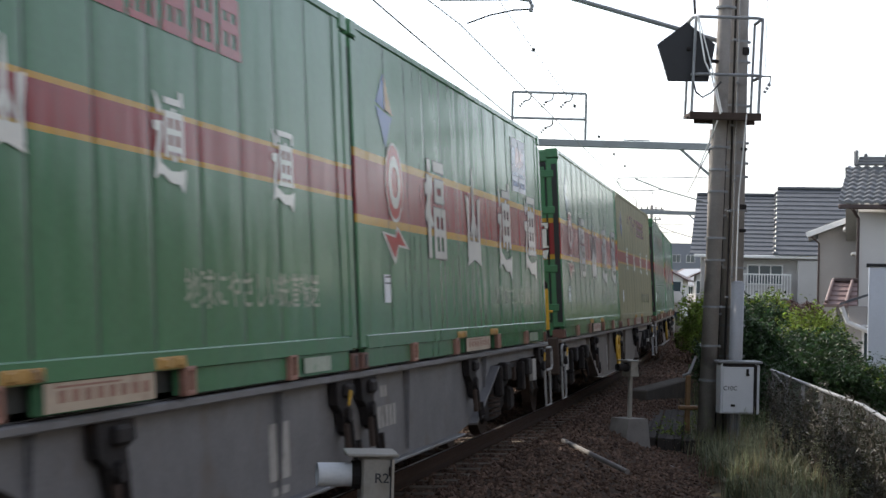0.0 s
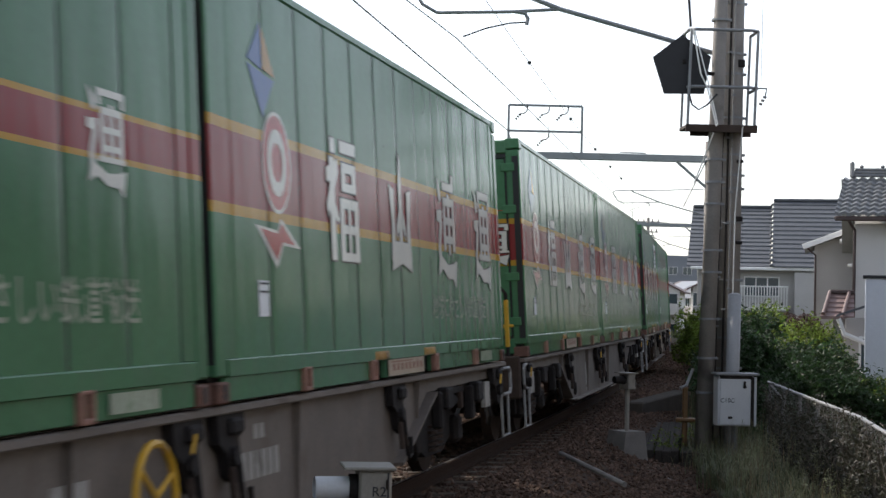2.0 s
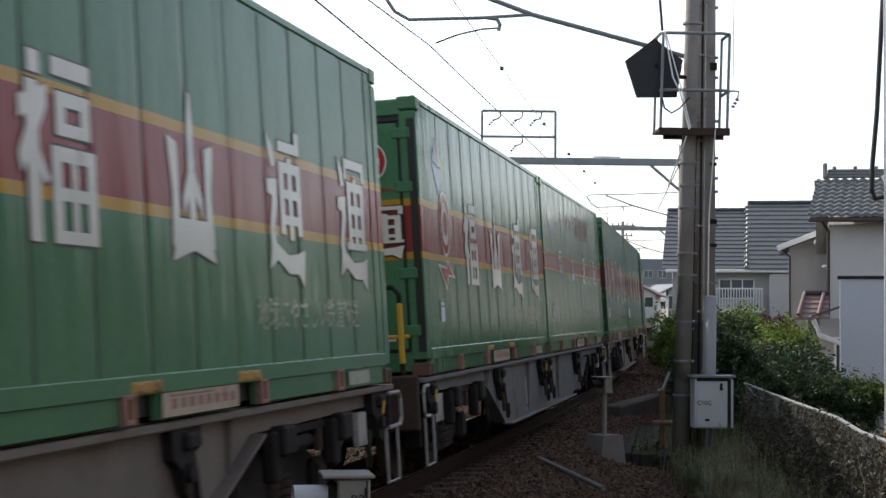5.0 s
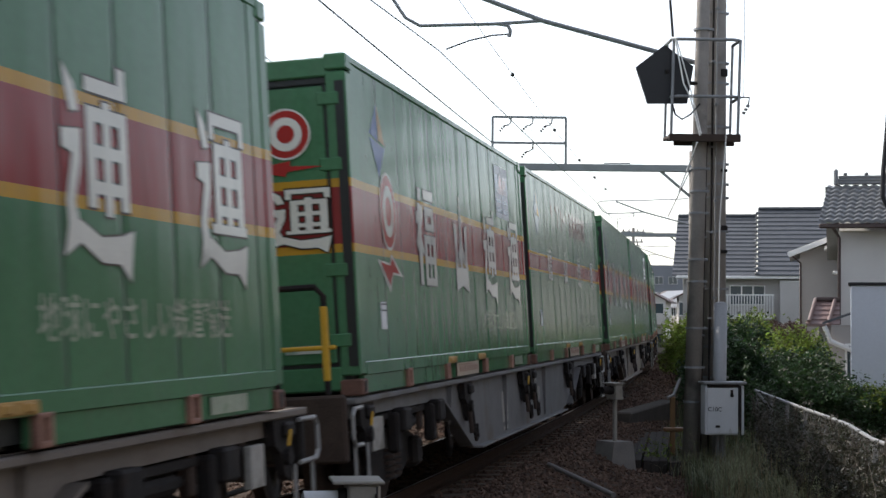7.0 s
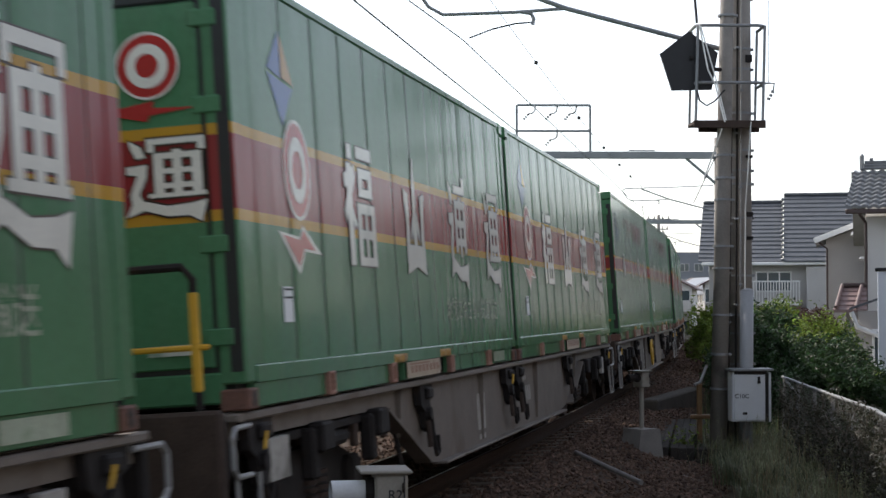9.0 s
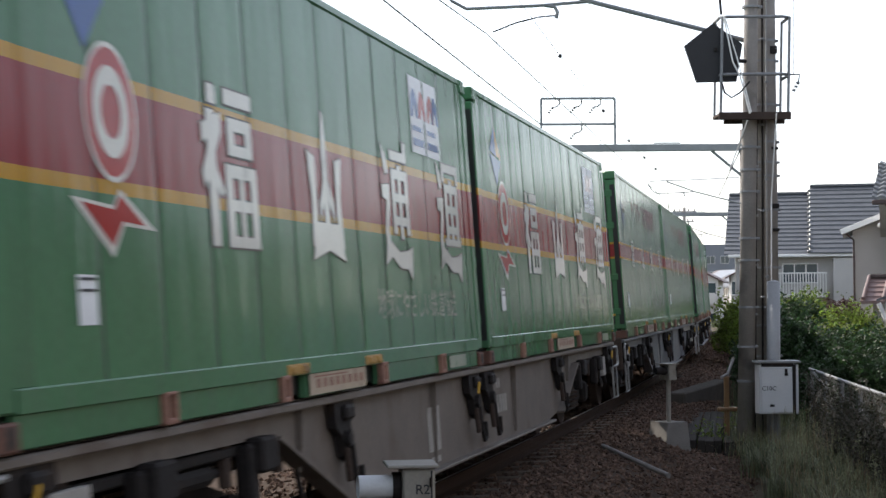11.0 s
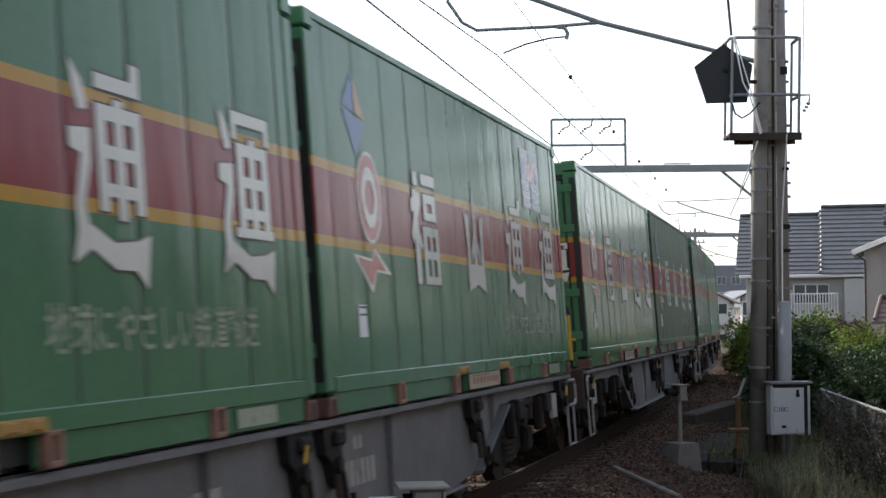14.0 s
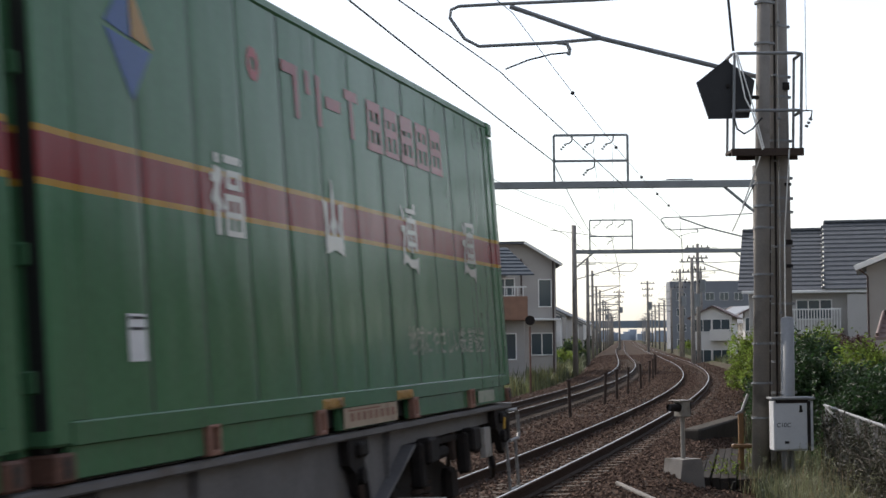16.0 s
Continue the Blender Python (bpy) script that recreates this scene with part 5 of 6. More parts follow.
# ---- chain-link fence ----
M_LINK = mat("dull_wire_mesh", (0.17, 0.17, 0.165), 0.7, metal=0.2, vary=0.2, bump=0)
FENCE = [(5.72, 26.0, -0.45), (5.27, 22.2, -0.44), (4.75, 17.3, -0.44), (4.30, 14.9, -0.42), (3.95, 12.4, -0.38)]
fence = thing("chain_link_fence", Matrix(), "grey chain-link fence on tube posts, overgrown with dry weeds", "fence")
FH = 1.13
for k, (a, b) in enumerate(zip(FENCE[:-1], FENCE[1:])):
    a, b = Vector(a), Vector(b)
    n = max(1, round((b - a).length / 1.9))
    for i in range(n + (k == len(FENCE) - 2)):
        p = a.lerp(b, i / n)
        bm = bmesh.new()
        add_tube(bm, p - Vector((0, 0, 0.2)), p + Vector((0.03, 0, FH)), 0.026, n=10)
        part("post", bm, M_GALV, fence)
    bm = bmesh.new()
    add_tube(bm, a + Vector((0, 0, FH)), b + Vector((0, 0, FH)), 0.021, n=10)
    part("top_rail", bm, M_GALV, fence)
    ln = (b - a).length
    u = (b - a).normalized()
    bm = bmesh.new()
    step = 0.12
    c = -FH
    while c < ln:
        for sgn in (1, -1):
            u0, u1 = max(c, 0), min(c + FH, ln)
            if u1 - u0 > 0.02:
                z0, z1 = u0 - c, u1 - c
                if sgn < 0:
                    z0, z1 = FH - z0, FH - z1
                add_tube(bm, a + u * u0 + Vector((0, 0, z0)), a + u * u1 + Vector((0, 0, z1)), 0.0016, n=3, caps=False)
        c += step
    tagged(part("mesh", bm, M_LINK, fence), kind="stuff")
bm = bmesh.new()
add_pipe(bm, [(5.72, 25.9, 0.66), (5.50, 24.0, 0.50), (5.44, 24.0, -0.3)], 0.018)
part("brace", bm, M_GALV, fence)


# ---- houses ----
def turned(x, y, deg):
    """A turn about an upright line through x, y."""
    return Matrix.Translation((x, y, 0)) @ Matrix.Rotation(radians(deg), 4, "Z") @ Matrix.Translation((-x, -y, 0))


def quad_part(name, pts, material, parent, thick=0.0, label=""):
    """A slab under four corners (counter-clockwise from above)."""
    bm = bmesh.new()
    a = [bm.verts.new(p) for p in pts]
    b = [bm.verts.new((p[0], p[1], p[2] - thick)) for p in pts]
    n = len(a)
    bm.faces.new(a)
    bm.faces.new(b[::-1])
    for i in range(n):
        bm.faces.new((a[i], b[i], b[(i + 1) % n], a[(i + 1) % n]))
    bmesh.ops.recalc_face_normals(bm, faces=bm.faces)
    return part(name, bm, material, parent, label)


def coursed_roof(parent, x0, x1, ye, yr, ze, zr, rows, material, skew=0.0):
    """A roof slope towards the camera, laid in courses whose lower edges stand proud."""
    for i in range(rows):
        f0, f1 = i / rows, (i + 1) / rows
        y0, y1, z0, z1 = ye + (yr - ye) * f0, ye + (yr - ye) * f1, ze + (zr - ze) * f0, ze + (zr - ze) * f1
        quad_part("tile_course", [(x0 + skew * f0, y0 - 0.02, z0 + 0.055), (x1 + skew * f0, y0 - 0.02, z0 + 0.055), (x1 + skew * f1, y1, z1 + 0.005), (x0 + skew * f1, y1, z1 + 0.005)], material, parent, 0.06)
    bm = bmesh.new()
    add_box(bm, ((x0 + x1) / 2 + skew, yr, zr + 0.05), (x1 - x0, 0.3, 0.16), 0.05)
    part("ridge", bm, material, parent)


def window(parent, x, y, z, w, h, panes=2, frame_m=M_TRIM):
    win = new("window")
    win.parent = parent
    win.location = (x, y, z)
    bm = bmesh.new()
    t = 0.06
    add_box(bm, (0, 0, h / 2), (w + t, 0.09, t), 0.01)
    add_box(bm, (0, 0, -h / 2), (w + t, 0.12, t), 0.01)
    for sx in (-1, 1):
        add_box(bm, (sx * w / 2, 0, 0), (t, 0.088, h - t), 0.01)
    part("frame", bm, frame_m, win)
    for k in range(panes):
        bm = bmesh.new()
        add_box(bm, (-w / 2 + w * (k + 0.5) / panes, 0.01 + 0.015 * (k % 2), 0), (w / panes - 0.05, 0.012, h - t))
        part("pane", bm, M_WIN, win)
        if k:
            bm = bmesh.new()
            add_box(bm, (-w / 2 + w * k / panes, -0.008, 0), (0.06, 0.05, h - t), 0.006)
            part("mullion", bm, frame_m, win)
    return win


# two-storey house with a dark grey tiled roof
h1 = thing("house", turned(19.4, 85, -12.8), "pale two-storey house with a dark grey tiled roof", "house", "houses")
M_WALLC = mat("cream_grey_render_wall", (0.43, 0.41, 0.385), 0.85, vary=0.08, scale=1.2, bump=0.2, fine=50, dirt=(0.32, 0.30, 0.27), dirt_amount=0.2)
bm = bmesh.new()
add_box(bm, (19.4, 89.5, 1.2), (8.6, 8.0, 5.7), 0.02)
part("wall", bm, M_WALLC, h1)
coursed_roof(h1, 14.6, 18.75, 84.8, 90.2, 3.98, 7.25, 15, M_ROOFG, 0.0)
coursed_roof(h1, 18.80, 24.2, 84.6, 90.2, 3.99, 7.62, 15, M_ROOFG, 0.0)
bm = bmesh.new()
for k in range(14):
    f = k / 13
    add_box(bm, (18.78, 84.8 + 5.4 * f, 4.1 + 3.32 * f), (0.22, 0.42, 0.14), 0.04)
part("verge_tiles", bm, M_ROOFT, h1)
bm = bmesh.new()
add_box(bm, (19.4, 84.72, 3.90), (9.2, 0.14, 0.16), 0.03)
part("gutter", bm, M_TRIM, h1)
window(h1, 18.3, 85.45, 3.02, 1.7, 0.95, 3)
window(h1, 22.6, 85.45, 2.9, 0.5, 1.1, 1)
balcony = new("balcony")
balcony.parent = h1
bm = bmesh.new()
add_box(bm, (18.1, 85.0, 1.9), (3.0, 0.9, 0.18), 0.02)
part("slab", bm, M_WALLW, balcony)
bm = bmesh.new()
add_box(bm, (18.1, 84.6, 3.02), (3.0, 0.07, 0.07), 0.01)
part("top_rail", bm, M_TRIM, balcony)
for k in range(22):
    bm = bmesh.new()
    add_box(bm, (16.65 + 0.138 * k, 84.6, 2.48), (0.05, 0.04, 1.02))
    part("baluster", bm, M_TRIM, balcony)
bm = bmesh.new()
add_box(bm, (21.1, 85.2, 1.3), (2.4, 0.9, 4.9), 0.02)
part("bay_wall", bm, M_WALLC, h1)

# grey gable house
h2 = thing("house", turned(16.0, 65, -13.8), "warm grey rendered house with a pale verge board", "house", "houses")
bm = bmesh.new()
add_prism(bm, [(15.98, -1.8), (17.85, -1.8), (17.85, 5.02), (15.98, 4.30)], "y", 65, 72)
part("wall", bm, M_WALLG, h2)
quad_part("roof", [(15.60, 64.5, 4.28), (18.2, 64.5, 5.32), (18.2, 72.4, 5.32), (15.60, 72.4, 4.28)], M_ROOFG, h2, 0.05)
bm = bmesh.new()
a, b = Vector((15.55, 64.45, 4.24)), Vector((18.2, 64.45, 5.28))
add_box(bm, (a + b) / 2, ((b - a).length, 0.06, 0.20), 0.01, Matrix.Rotation(-math.atan2(b.z - a.z, b.x - a.x), 3, "Y"))
part("verge_board", bm, M_TRIM, h2, "pale verge board")
bm = bmesh.new()
add_pipe(bm, [(15.72, 64.6, 4.2), (16.02, 64.9, 3.95), (16.02, 64.9, -1.5)], 0.04)
part("downpipe", bm, M_DOWN, h2)
bm = bmesh.new()
add_box(bm, (17.45, 64.2, 2.4), (0.12, 1.4, 8.0))
add_box(bm, (17.6, 64.0, 3.55), (0.8, 1.2, 0.10), 0.02)
add_box(bm, (17.45, 64.0, 4.45), (1.1, 1.4, 0.14), 0.03)
part("side_porch", bm, M_WALLW, h2)

# near house with a glazed pantile roof
h3 = thing("house", turned(13.5, 50.2, -15.2), "white rendered house with a glazed grey pantile roof", "house", "houses")
bm = bmesh.new()
add_box(bm, (16.2, 54.0, 1.3), (5.4, 7.6, 6.2), 0.02)
part("wall", bm, M_WALLW, h3)
k = 50 / 36
ex0, ex1, rz, ez = 12.95, 19.0, 5.90, 4.58


def pantiles(parent, x0, x1, ye, yr, ze, zr, material, w=0.27, rows=9, skew=0.25):
    """Rows of S-shaped tiles, each row's lower lip lifted over the one below."""
    cols = int((x1 - x0) / w)
    for r in range(rows):
        verts, faces = [], []
        f0, f1 = r / rows, (r + 1) / rows
        n = cols * 6 + 1
        for f, up in ((f0, 0.07), (f1, 0.0)):
            for i in range(n):
                u = i / 6
                verts.append((x0 + skew * f + u * w, ye + (yr - ye) * f, ze + (zr - ze) * f + up + 0.055 * (0.5 + 0.5 * math.cos(2 * math.pi * u)) ** 0.7))
        for i in range(n):
            x, y, z = verts[i]
            verts.append((x, y + 0.01, z - 0.09))
        for i in range(n - 1):
            faces.append((i, i + 1, n + i + 1, n + i))
            faces.append((2 * n + i, 2 * n + i + 1, i + 1, i))
        me = bpy.data.meshes.new("tile_course")
        me.from_pydata(verts, [], faces)
        me.materials.append(material)
        part("tile_course", me, material, parent)


pantiles(h3, ex0, ex1, 49.2, 51.9, 4.58, 5.85, M_ROOFT)
bm = bmesh.new()
for i in range(3):
    add_box(bm, (16.35, 51.95, 5.95 + 0.09 * i), (5.9 - 0.1 * i, 0.34 - 0.06 * i, 0.085), 0.02)
for i in range(9):
    add_box(bm, (13.7 + 0.62 * i, 51.95, 6.22), (0.12, 0.20, 0.09), 0.03)
add_box(bm, (13.42, 51.9, 6.12), (0.14, 0.4, 0.50), 0.05)
part("ridge", bm, M_ROOFT, h3)
quad_part("roof_back", [(13.1, 52.0, 5.85), (19.2, 52.0, 5.85), (19.2, 58.4, 3.9), (13.1, 58.4, 3.9)], M_ROOFT, h3, 0.08)
bm = bmesh.new()
add_prism(bm, [(50.15, 4.4), (52.0, 5.75), (57.8, 4.4)], "x", 13.52, 18.9)
part("gable", bm, M_WALLW, h3)
bm = bmesh.new()
add_box(bm, (16.0, 49.25, 4.50), (6.1, 0.10, 0.14), 0.03)
part("gutter", bm, M_DOWN, h3)
bm = bmesh.new()
add_pipe(bm, [(13.35, 49.4, 4.45), (13.52, 49.9, 4.2), (13.52, 50.1, -1.5)], 0.05)
part("downpipe", bm, M_DOWN, h3, "dark brown downpipe")
gable = new("gable_dormer")
gable.parent = h3
quad_part("verge", [(15.0, 49.3, 5.75), (15.5, 49.3, 4.75), (15.75, 49.3, 4.80), (15.5, 49.3, 5.95)], M_TRIM, gable, 0.02)
bm = bmesh.new()
add_prism(bm, [(15.2, 4.75), (17.5, 4.75), (16.6, 6.2)], "y", 49.35, 51.5)
part("wall", bm, mat("cream_board", (0.62, 0.52, 0.36), 0.8, vary=0.1, scale=2, bump=0.1), gable)
# small maroon roof and porch between the houses
porch = thing("porch", Matrix.Translation((0, 0, -0.18)) @ turned(11.4, 44.5, -14.5), "small maroon-tiled lean-to roof on a house corner", "porch")
# the sky's reflection on maroon tile is mixed into this pink-brown
M_ROOFP = mat("sky_tinted_maroon_tile", (0.19, 0.125, 0.11), 0.55, vary=0.2, scale=3, bump=0.2)
for i in range(5):
    a, b = i / 5, (i + 1) / 5
    quad_part("tile_course", [(11.12 + 0.24 * a, 44.1 + a, 1.86 + 0.62 * a), (11.98, 44.1 + a, 1.86 + 0.62 * a), (11.98, 44.1 + b + 0.02, 1.83 + 0.62 * b), (11.12 + 0.24 * b, 44.1 + b + 0.02, 1.83 + 0.62 * b)], M_ROOFP, porch, 0.08)
for i in range(2):
    bm = bmesh.new()
    add_pipe(bm, [(11.2 + 0.5 * i, 44.1, 1.92), (11.36 + 0.5 * i, 45.1, 2.50)], 0.05)
    part("ridge", bm, M_ROOFP, porch)
bm = bmesh.new()
add_box(bm, (11.68, 45.12, 2.50), (0.66, 0.16, 0.12), 0.03)
part("top_flashing", bm, M_DOWN, porch)
bm = bmesh.new()
add_box(bm, (11.72, 45.4, 0.1), (0.6, 0.9, 3.5), 0.02)
part("wall", bm, M_WALLG, porch)
lower = thing("lean_to", turned(11.2, 42, -15), "low eave with white gutter and timber bracket", "lean-to")
quad_part("roof", [(10.9, 41.8, 1.72), (12.1, 41.8, 2.15), (12.1, 43.2, 2.15), (10.9, 43.2, 1.72)], M_ROOFG, lower, 0.06)
bm = bmesh.new()
add_pipe(bm, [(10.95, 41.75, 1.62), (11.1, 41.75, 1.25), (11.7, 41.75, 1.0)], 0.06)
part("gutter", bm, M_TRIM, lower)
bm = bmesh.new()
add_box(bm, (11.55, 42.4, 0.2), (0.9, 1.0, 2.9), 0.02)
part("wall", bm, M_WALLG, lower)
window(lower, 11.62, 41.87, 0.72, 0.3, 0.9, 1)
bm = bmesh.new()
add_box(bm, (11.0, 41.4, 0.30), (1.1, 0.8, 0.08), 0.02)
part("canopy", bm, M_TRIM, lower)
rail_fence = thing("garden_railing", Matrix(), "dark metal garden railing before the house", "railing")
for i in range(7):
    bm = bmesh.new()
    add_box(bm, (9.55 + 0.17 * i, 38.0, -0.45), (0.05, 0.05, 1.1))
    part("bar", bm, M_DARK, rail_fence)
bm = bmesh.new()
add_box(bm, (10.05, 38.0, -0.02), (1.3, 0.04, 0.05))
part("rail", bm, M_DARK, rail_fence)
bm = bmesh.new()
add_box(bm, (10.05, 38.2, -1.3), (1.8, 0.16, 1.0), 0.02)
part("base_wall", bm, M_CONC, rail_fence)
# pale panelled outbuilding
shed = thing("panel_wall", Matrix.Translation((-0.09, 0, -0.08)) @ turned(8.3, 29.75, -15.6), "plain pale blue-white panel wall with a dark cap", "wall panel")
bm = bmesh.new()
add_box(bm, (9.62, 30.2, 0.35), (2.64, 0.9, 4.2), 0.012)
part("panel", bm, M_PANEL, shed)
bm = bmesh.new()
add_box(bm, (9.62, 30.2, 2.475), (2.72, 0.98, 0.05), 0.008)
part("cap", bm, M_BLACK, shed)
bm = bmesh.new()
add_pipe(bm, [(9.35, 29.7, 2.6), (9.35, 29.7, -1.4)], 0.018)
part("trim_pipe", bm, M_TRIM, shed)


def simple_house(x, y, w, dp, h, roof, wall, seed, label, yaw=0.0):
    """A far house: walls, pitched roof with eaves, windows, a balcony."""
    r = random.Random(seed)
    hs = thing("house", pose(x, y, -1.6, 0, 0, yaw), label, "house", "houses")
    bm = bmesh.new()
    add_prism(bm, [(-w / 2, 0), (w / 2, 0), (w / 2, h), (0, h + w * 0.24), (-w / 2, h)], "y", -dp / 2, dp / 2)
    part("wall", bm, wall, hs)
    for s in (-1, 1):
        pts = [(s * (w / 2 + 0.5), -dp / 2 - 0.4, h - 0.22), (s * (w / 2 + 0.5), dp / 2 + 0.4, h - 0.22), (0, dp / 2 + 0.4, h + w * 0.24 + 0.08), (0, -dp / 2 - 0.4, h + w * 0.24 + 0.08)]
        quad_part("roof", pts if s > 0 else pts[::-1], roof, hs, 0.14)
    for z in (1.6, 4.3):
        if z < h - 0.6:
            for xx in (-w * 0.25, w * 0.22):
                window(hs, xx, -dp / 2 - 0.02, z, 1.3 + 0.4 * r.random(), 1.1, 2)
            o = window(hs, -w / 2 - 0.02, -dp * 0.2, z, 1.4, 1.0, 2)
            o.rotation_euler = (0, 0, radians(-90))
    bm = bmesh.new()
    add_box(bm, (w * 0.2, -dp / 2 - 0.5, 3.0), (w * 0.5, 1.0, 0.14), 0.02)
    add_box(bm, (w * 0.2, -dp / 2 - 0.96, 3.5), (w * 0.5, 0.06, 0.9), 0.02)
    part("balcony", bm, wall, hs)
    return hs


simple_house(24.6, 156, 3.4, 6, 5.2, M_ROOFR, M_WALLW, 3, "cream gabled house with a maroon roof", -14)
simple_house(26.6, 144, 3.0, 5, 5.4, M_ROOFR, M_WALLC, 4, "cream gabled house with a red-brown roof", -8)
simple_house(29.6, 146, 3.4, 5, 5.9, M_ROOFR, M_WALLC, 6, "cream gabled house with a red-brown roof", -8)
simple_house(34.5, 190, 5.0, 8, 5.0, M_ROOFG, M_WALLG, 5, "grey rendered house beside the line", 10)
for i, (s, lat) in enumerate(((190, 13), (222, 12), (250, 14), (285, 12), (320, 13), (360, 13))):
    p = on_line(s, lat)
    simple_house(p.x, p.y, 6.5, 8, 5.0 + 0.5 * (i % 3), (M_ROOFG, M_ROOFT, M_ROOFR)[i % 3], (M_WALLW, M_WALLG)[i % 2], 20 + i, "far house beside the line with a tiled roof", 8 * (i % 3))
for i, (s, lat) in enumerate(((146, -12.9), (173, -12.9), (200, -12.7), (232, -12.7), (270, -12.6), (330, -12.6), (400, -12.6))):
    p = on_line(s, lat)
    simple_house(p.x, p.y, 6.5, 8, 5.2 + 0.4 * (i % 3), (M_ROOFG, M_ROOFT)[i % 2], (M_WALLG, M_WALLW)[i % 2], 40 + i, "far house across the tracks with a tiled roof", -5 * (i % 3))
# grey house across the tracks, with a timber-clad neighbour
h5 = thing("house", Matrix(), "grey rendered house with a shallow dark roof across the tracks", "house", "houses")
bm = bmesh.new()
add_prism(bm, [(1.6, -1.6), (6.2, -1.6), (6.2, 5.9), (4.7, 6.9), (1.6, 6.9)], "y", 95, 104)
part("wall", bm, M_WALLG, h5)
quad_part("roof", [(4.5, 94.4, 7.05), (6.5, 94.4, 5.85), (6.5, 104.5, 5.85), (4.5, 104.5, 7.05)], M_ROOFG, h5, 0.14)
quad_part("roof", [(1.2, 94.4, 7.02), (4.5, 94.4, 7.05), (4.5, 104.5, 7.05), (1.2, 104.5, 7.02)], M_ROOFG, h5, 0.14)
window(h5, 5.6, 94.96, 4.2, 0.7, 1.5, 1)
window(h5, 5.4, 94.96, 1.4, 1.2, 1.2, 2)
bm = bmesh.new()
add_box(bm, (5.2, 94.5, 2.75), (2.4, 1.0, 0.12), 0.02)
part("canopy", bm, M_TRIM, h5)
M_ROOFB = mat("blue_grey_slate_roof", (0.055, 0.068, 0.085), 0.85, vary=0.2, scale=2, bump=0.2, spec=0.2)
a, b = Vector((4.45, 94.35, 6.98)), Vector((6.55, 94.35, 5.72))
bm = bmesh.new()
add_box(bm, (a + b) / 2, ((b - a).length, 0.12, 0.14), 0.02, Matrix.Rotation(math.atan2(a.z - b.z, b.x - a.x), 3, "Y"))
part("verge_board", bm, M_TRIM, h5, "pale verge board")
for x in (4.3, 6.05):
    bm = bmesh.new()
    add_pipe(bm, [(x, 94.9, 6.1), (x, 94.9, -1.4)], 0.05)
    part("downpipe", bm, M_DOWN, h5)
h6 = thing("house", pose(-0.55, 0, 0.35), "house with a brown balcony and blue-grey slate roof across the tracks", "house", "houses")
bm = bmesh.new()
add_box(bm, (2.6, 84, 0.8), (3.4, 8, 5.2), 0.02)
part("wall", bm, M_WALLG, h6)
bm = bmesh.new()
add_box(bm, (3.2, 79.4, 2.75), (2.4, 1.4, 1.1), 0.03)
part("balcony", bm, M_TIMBER, h6, "brown-clad balcony")
for k in range(9):
    bm = bmesh.new()
    add_box(bm, (2.2 + 0.25 * k, 78.72, 3.5), (0.04, 0.04, 0.42))
    part("baluster", bm, M_TRIM, h6)
bm = bmesh.new()
add_box(bm, (3.2, 78.72, 3.72), (2.3, 0.06, 0.06), 0.01)
part("top_rail", bm, M_TRIM, h6)
for k in range(8):
    f0, f1 = k / 8, (k + 1) / 8
    quad_part("tile_course", [(0.6, 79.4 + 4.4 * f0, 4.35 + 1.5 * f0), (4.75 - 1.1 * f0, 79.4 + 4.4 * f0, 4.35 + 1.5 * f0), (4.75 - 1.1 * f1, 79.4 + 4.4 * f1 + 0.05, 4.31 + 1.5 * f1), (0.6, 79.4 + 4.4 * f1 + 0.05, 4.31 + 1.5 * f1)], M_ROOFB, h6, 0.07)
bm = bmesh.new()
add_prism(bm, [(79.6, 4.28), (83.8, 5.72), (88.0, 4.28)], "x", 1.0, 3.5)
part("attic", bm, M_WALLG, h6)
window(h6, 3.4, 79.96, 3.75, 0.9, 0.8, 2)
window(h6, 3.3, 79.96, 1.0, 1.2, 1.2, 2)
gf = thing("panel_fence", Matrix(), "pale grey panel fence across the tracks", "fence")
for i in range(8):
    p = on_line(66 + 2 * i, -9.2)
    boxpart("panel", (p.x, p.y, 0.0), (0.06, 1.95, 1.5), M_BOX, gf, 0.01).rotation_euler = (0, 0, 0)
sg = thing("lineside_sign", Matrix(), "dark round lineside sign on a thin post", "sign")
bm = bmesh.new()
add_tube(bm, (3.5, 70, -0.9), (3.5, 70, 2.2), 0.04, n=8)
part("post", bm, M_RUSTY, sg)
bm = bmesh.new()
add_tube(bm, (3.5, 69.93, 2.45), (3.5, 69.98, 2.45), 0.2, n=20)
part("plate", bm, M_DARK, sg)
# large grey block and a road bridge far off, haze mixed into their colours
blk = thing("apartment_block", Matrix(), "large grey flat-roofed block far away, haze in its colour", "apartment block")
bm = bmesh.new()
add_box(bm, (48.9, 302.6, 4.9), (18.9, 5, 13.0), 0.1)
part("wall", bm, mat("haze_tinted_cladding", (0.18, 0.19, 0.21), 0.8, vary=0.1, scale=0.3, bump=0.1), blk)
for r in range(4):
    for c in range(7):
        window(blk, 41.4 + 2.5 * c, 300.05, 0.6 + 2.7 * r, 1.5, 1.3, 2)
br = thing("road_bridge", Matrix(), "pale road bridge across the line far away, haze in its colour", "bridge")
bm = bmesh.new()
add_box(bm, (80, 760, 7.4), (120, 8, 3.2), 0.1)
part("deck", bm, mat("haze_tinted_girder", (0.17, 0.21, 0.25), 0.8, vary=0.1, scale=0.2, bump=0), br)
for x in (50, 62, 90, 104):
    bm = bmesh.new()
    add_box(bm, (x, 760, 2.0), (1.2, 4, 8.0), 0.05)
    part("pier", bm, M_CONC, br)
bm = bmesh.new()
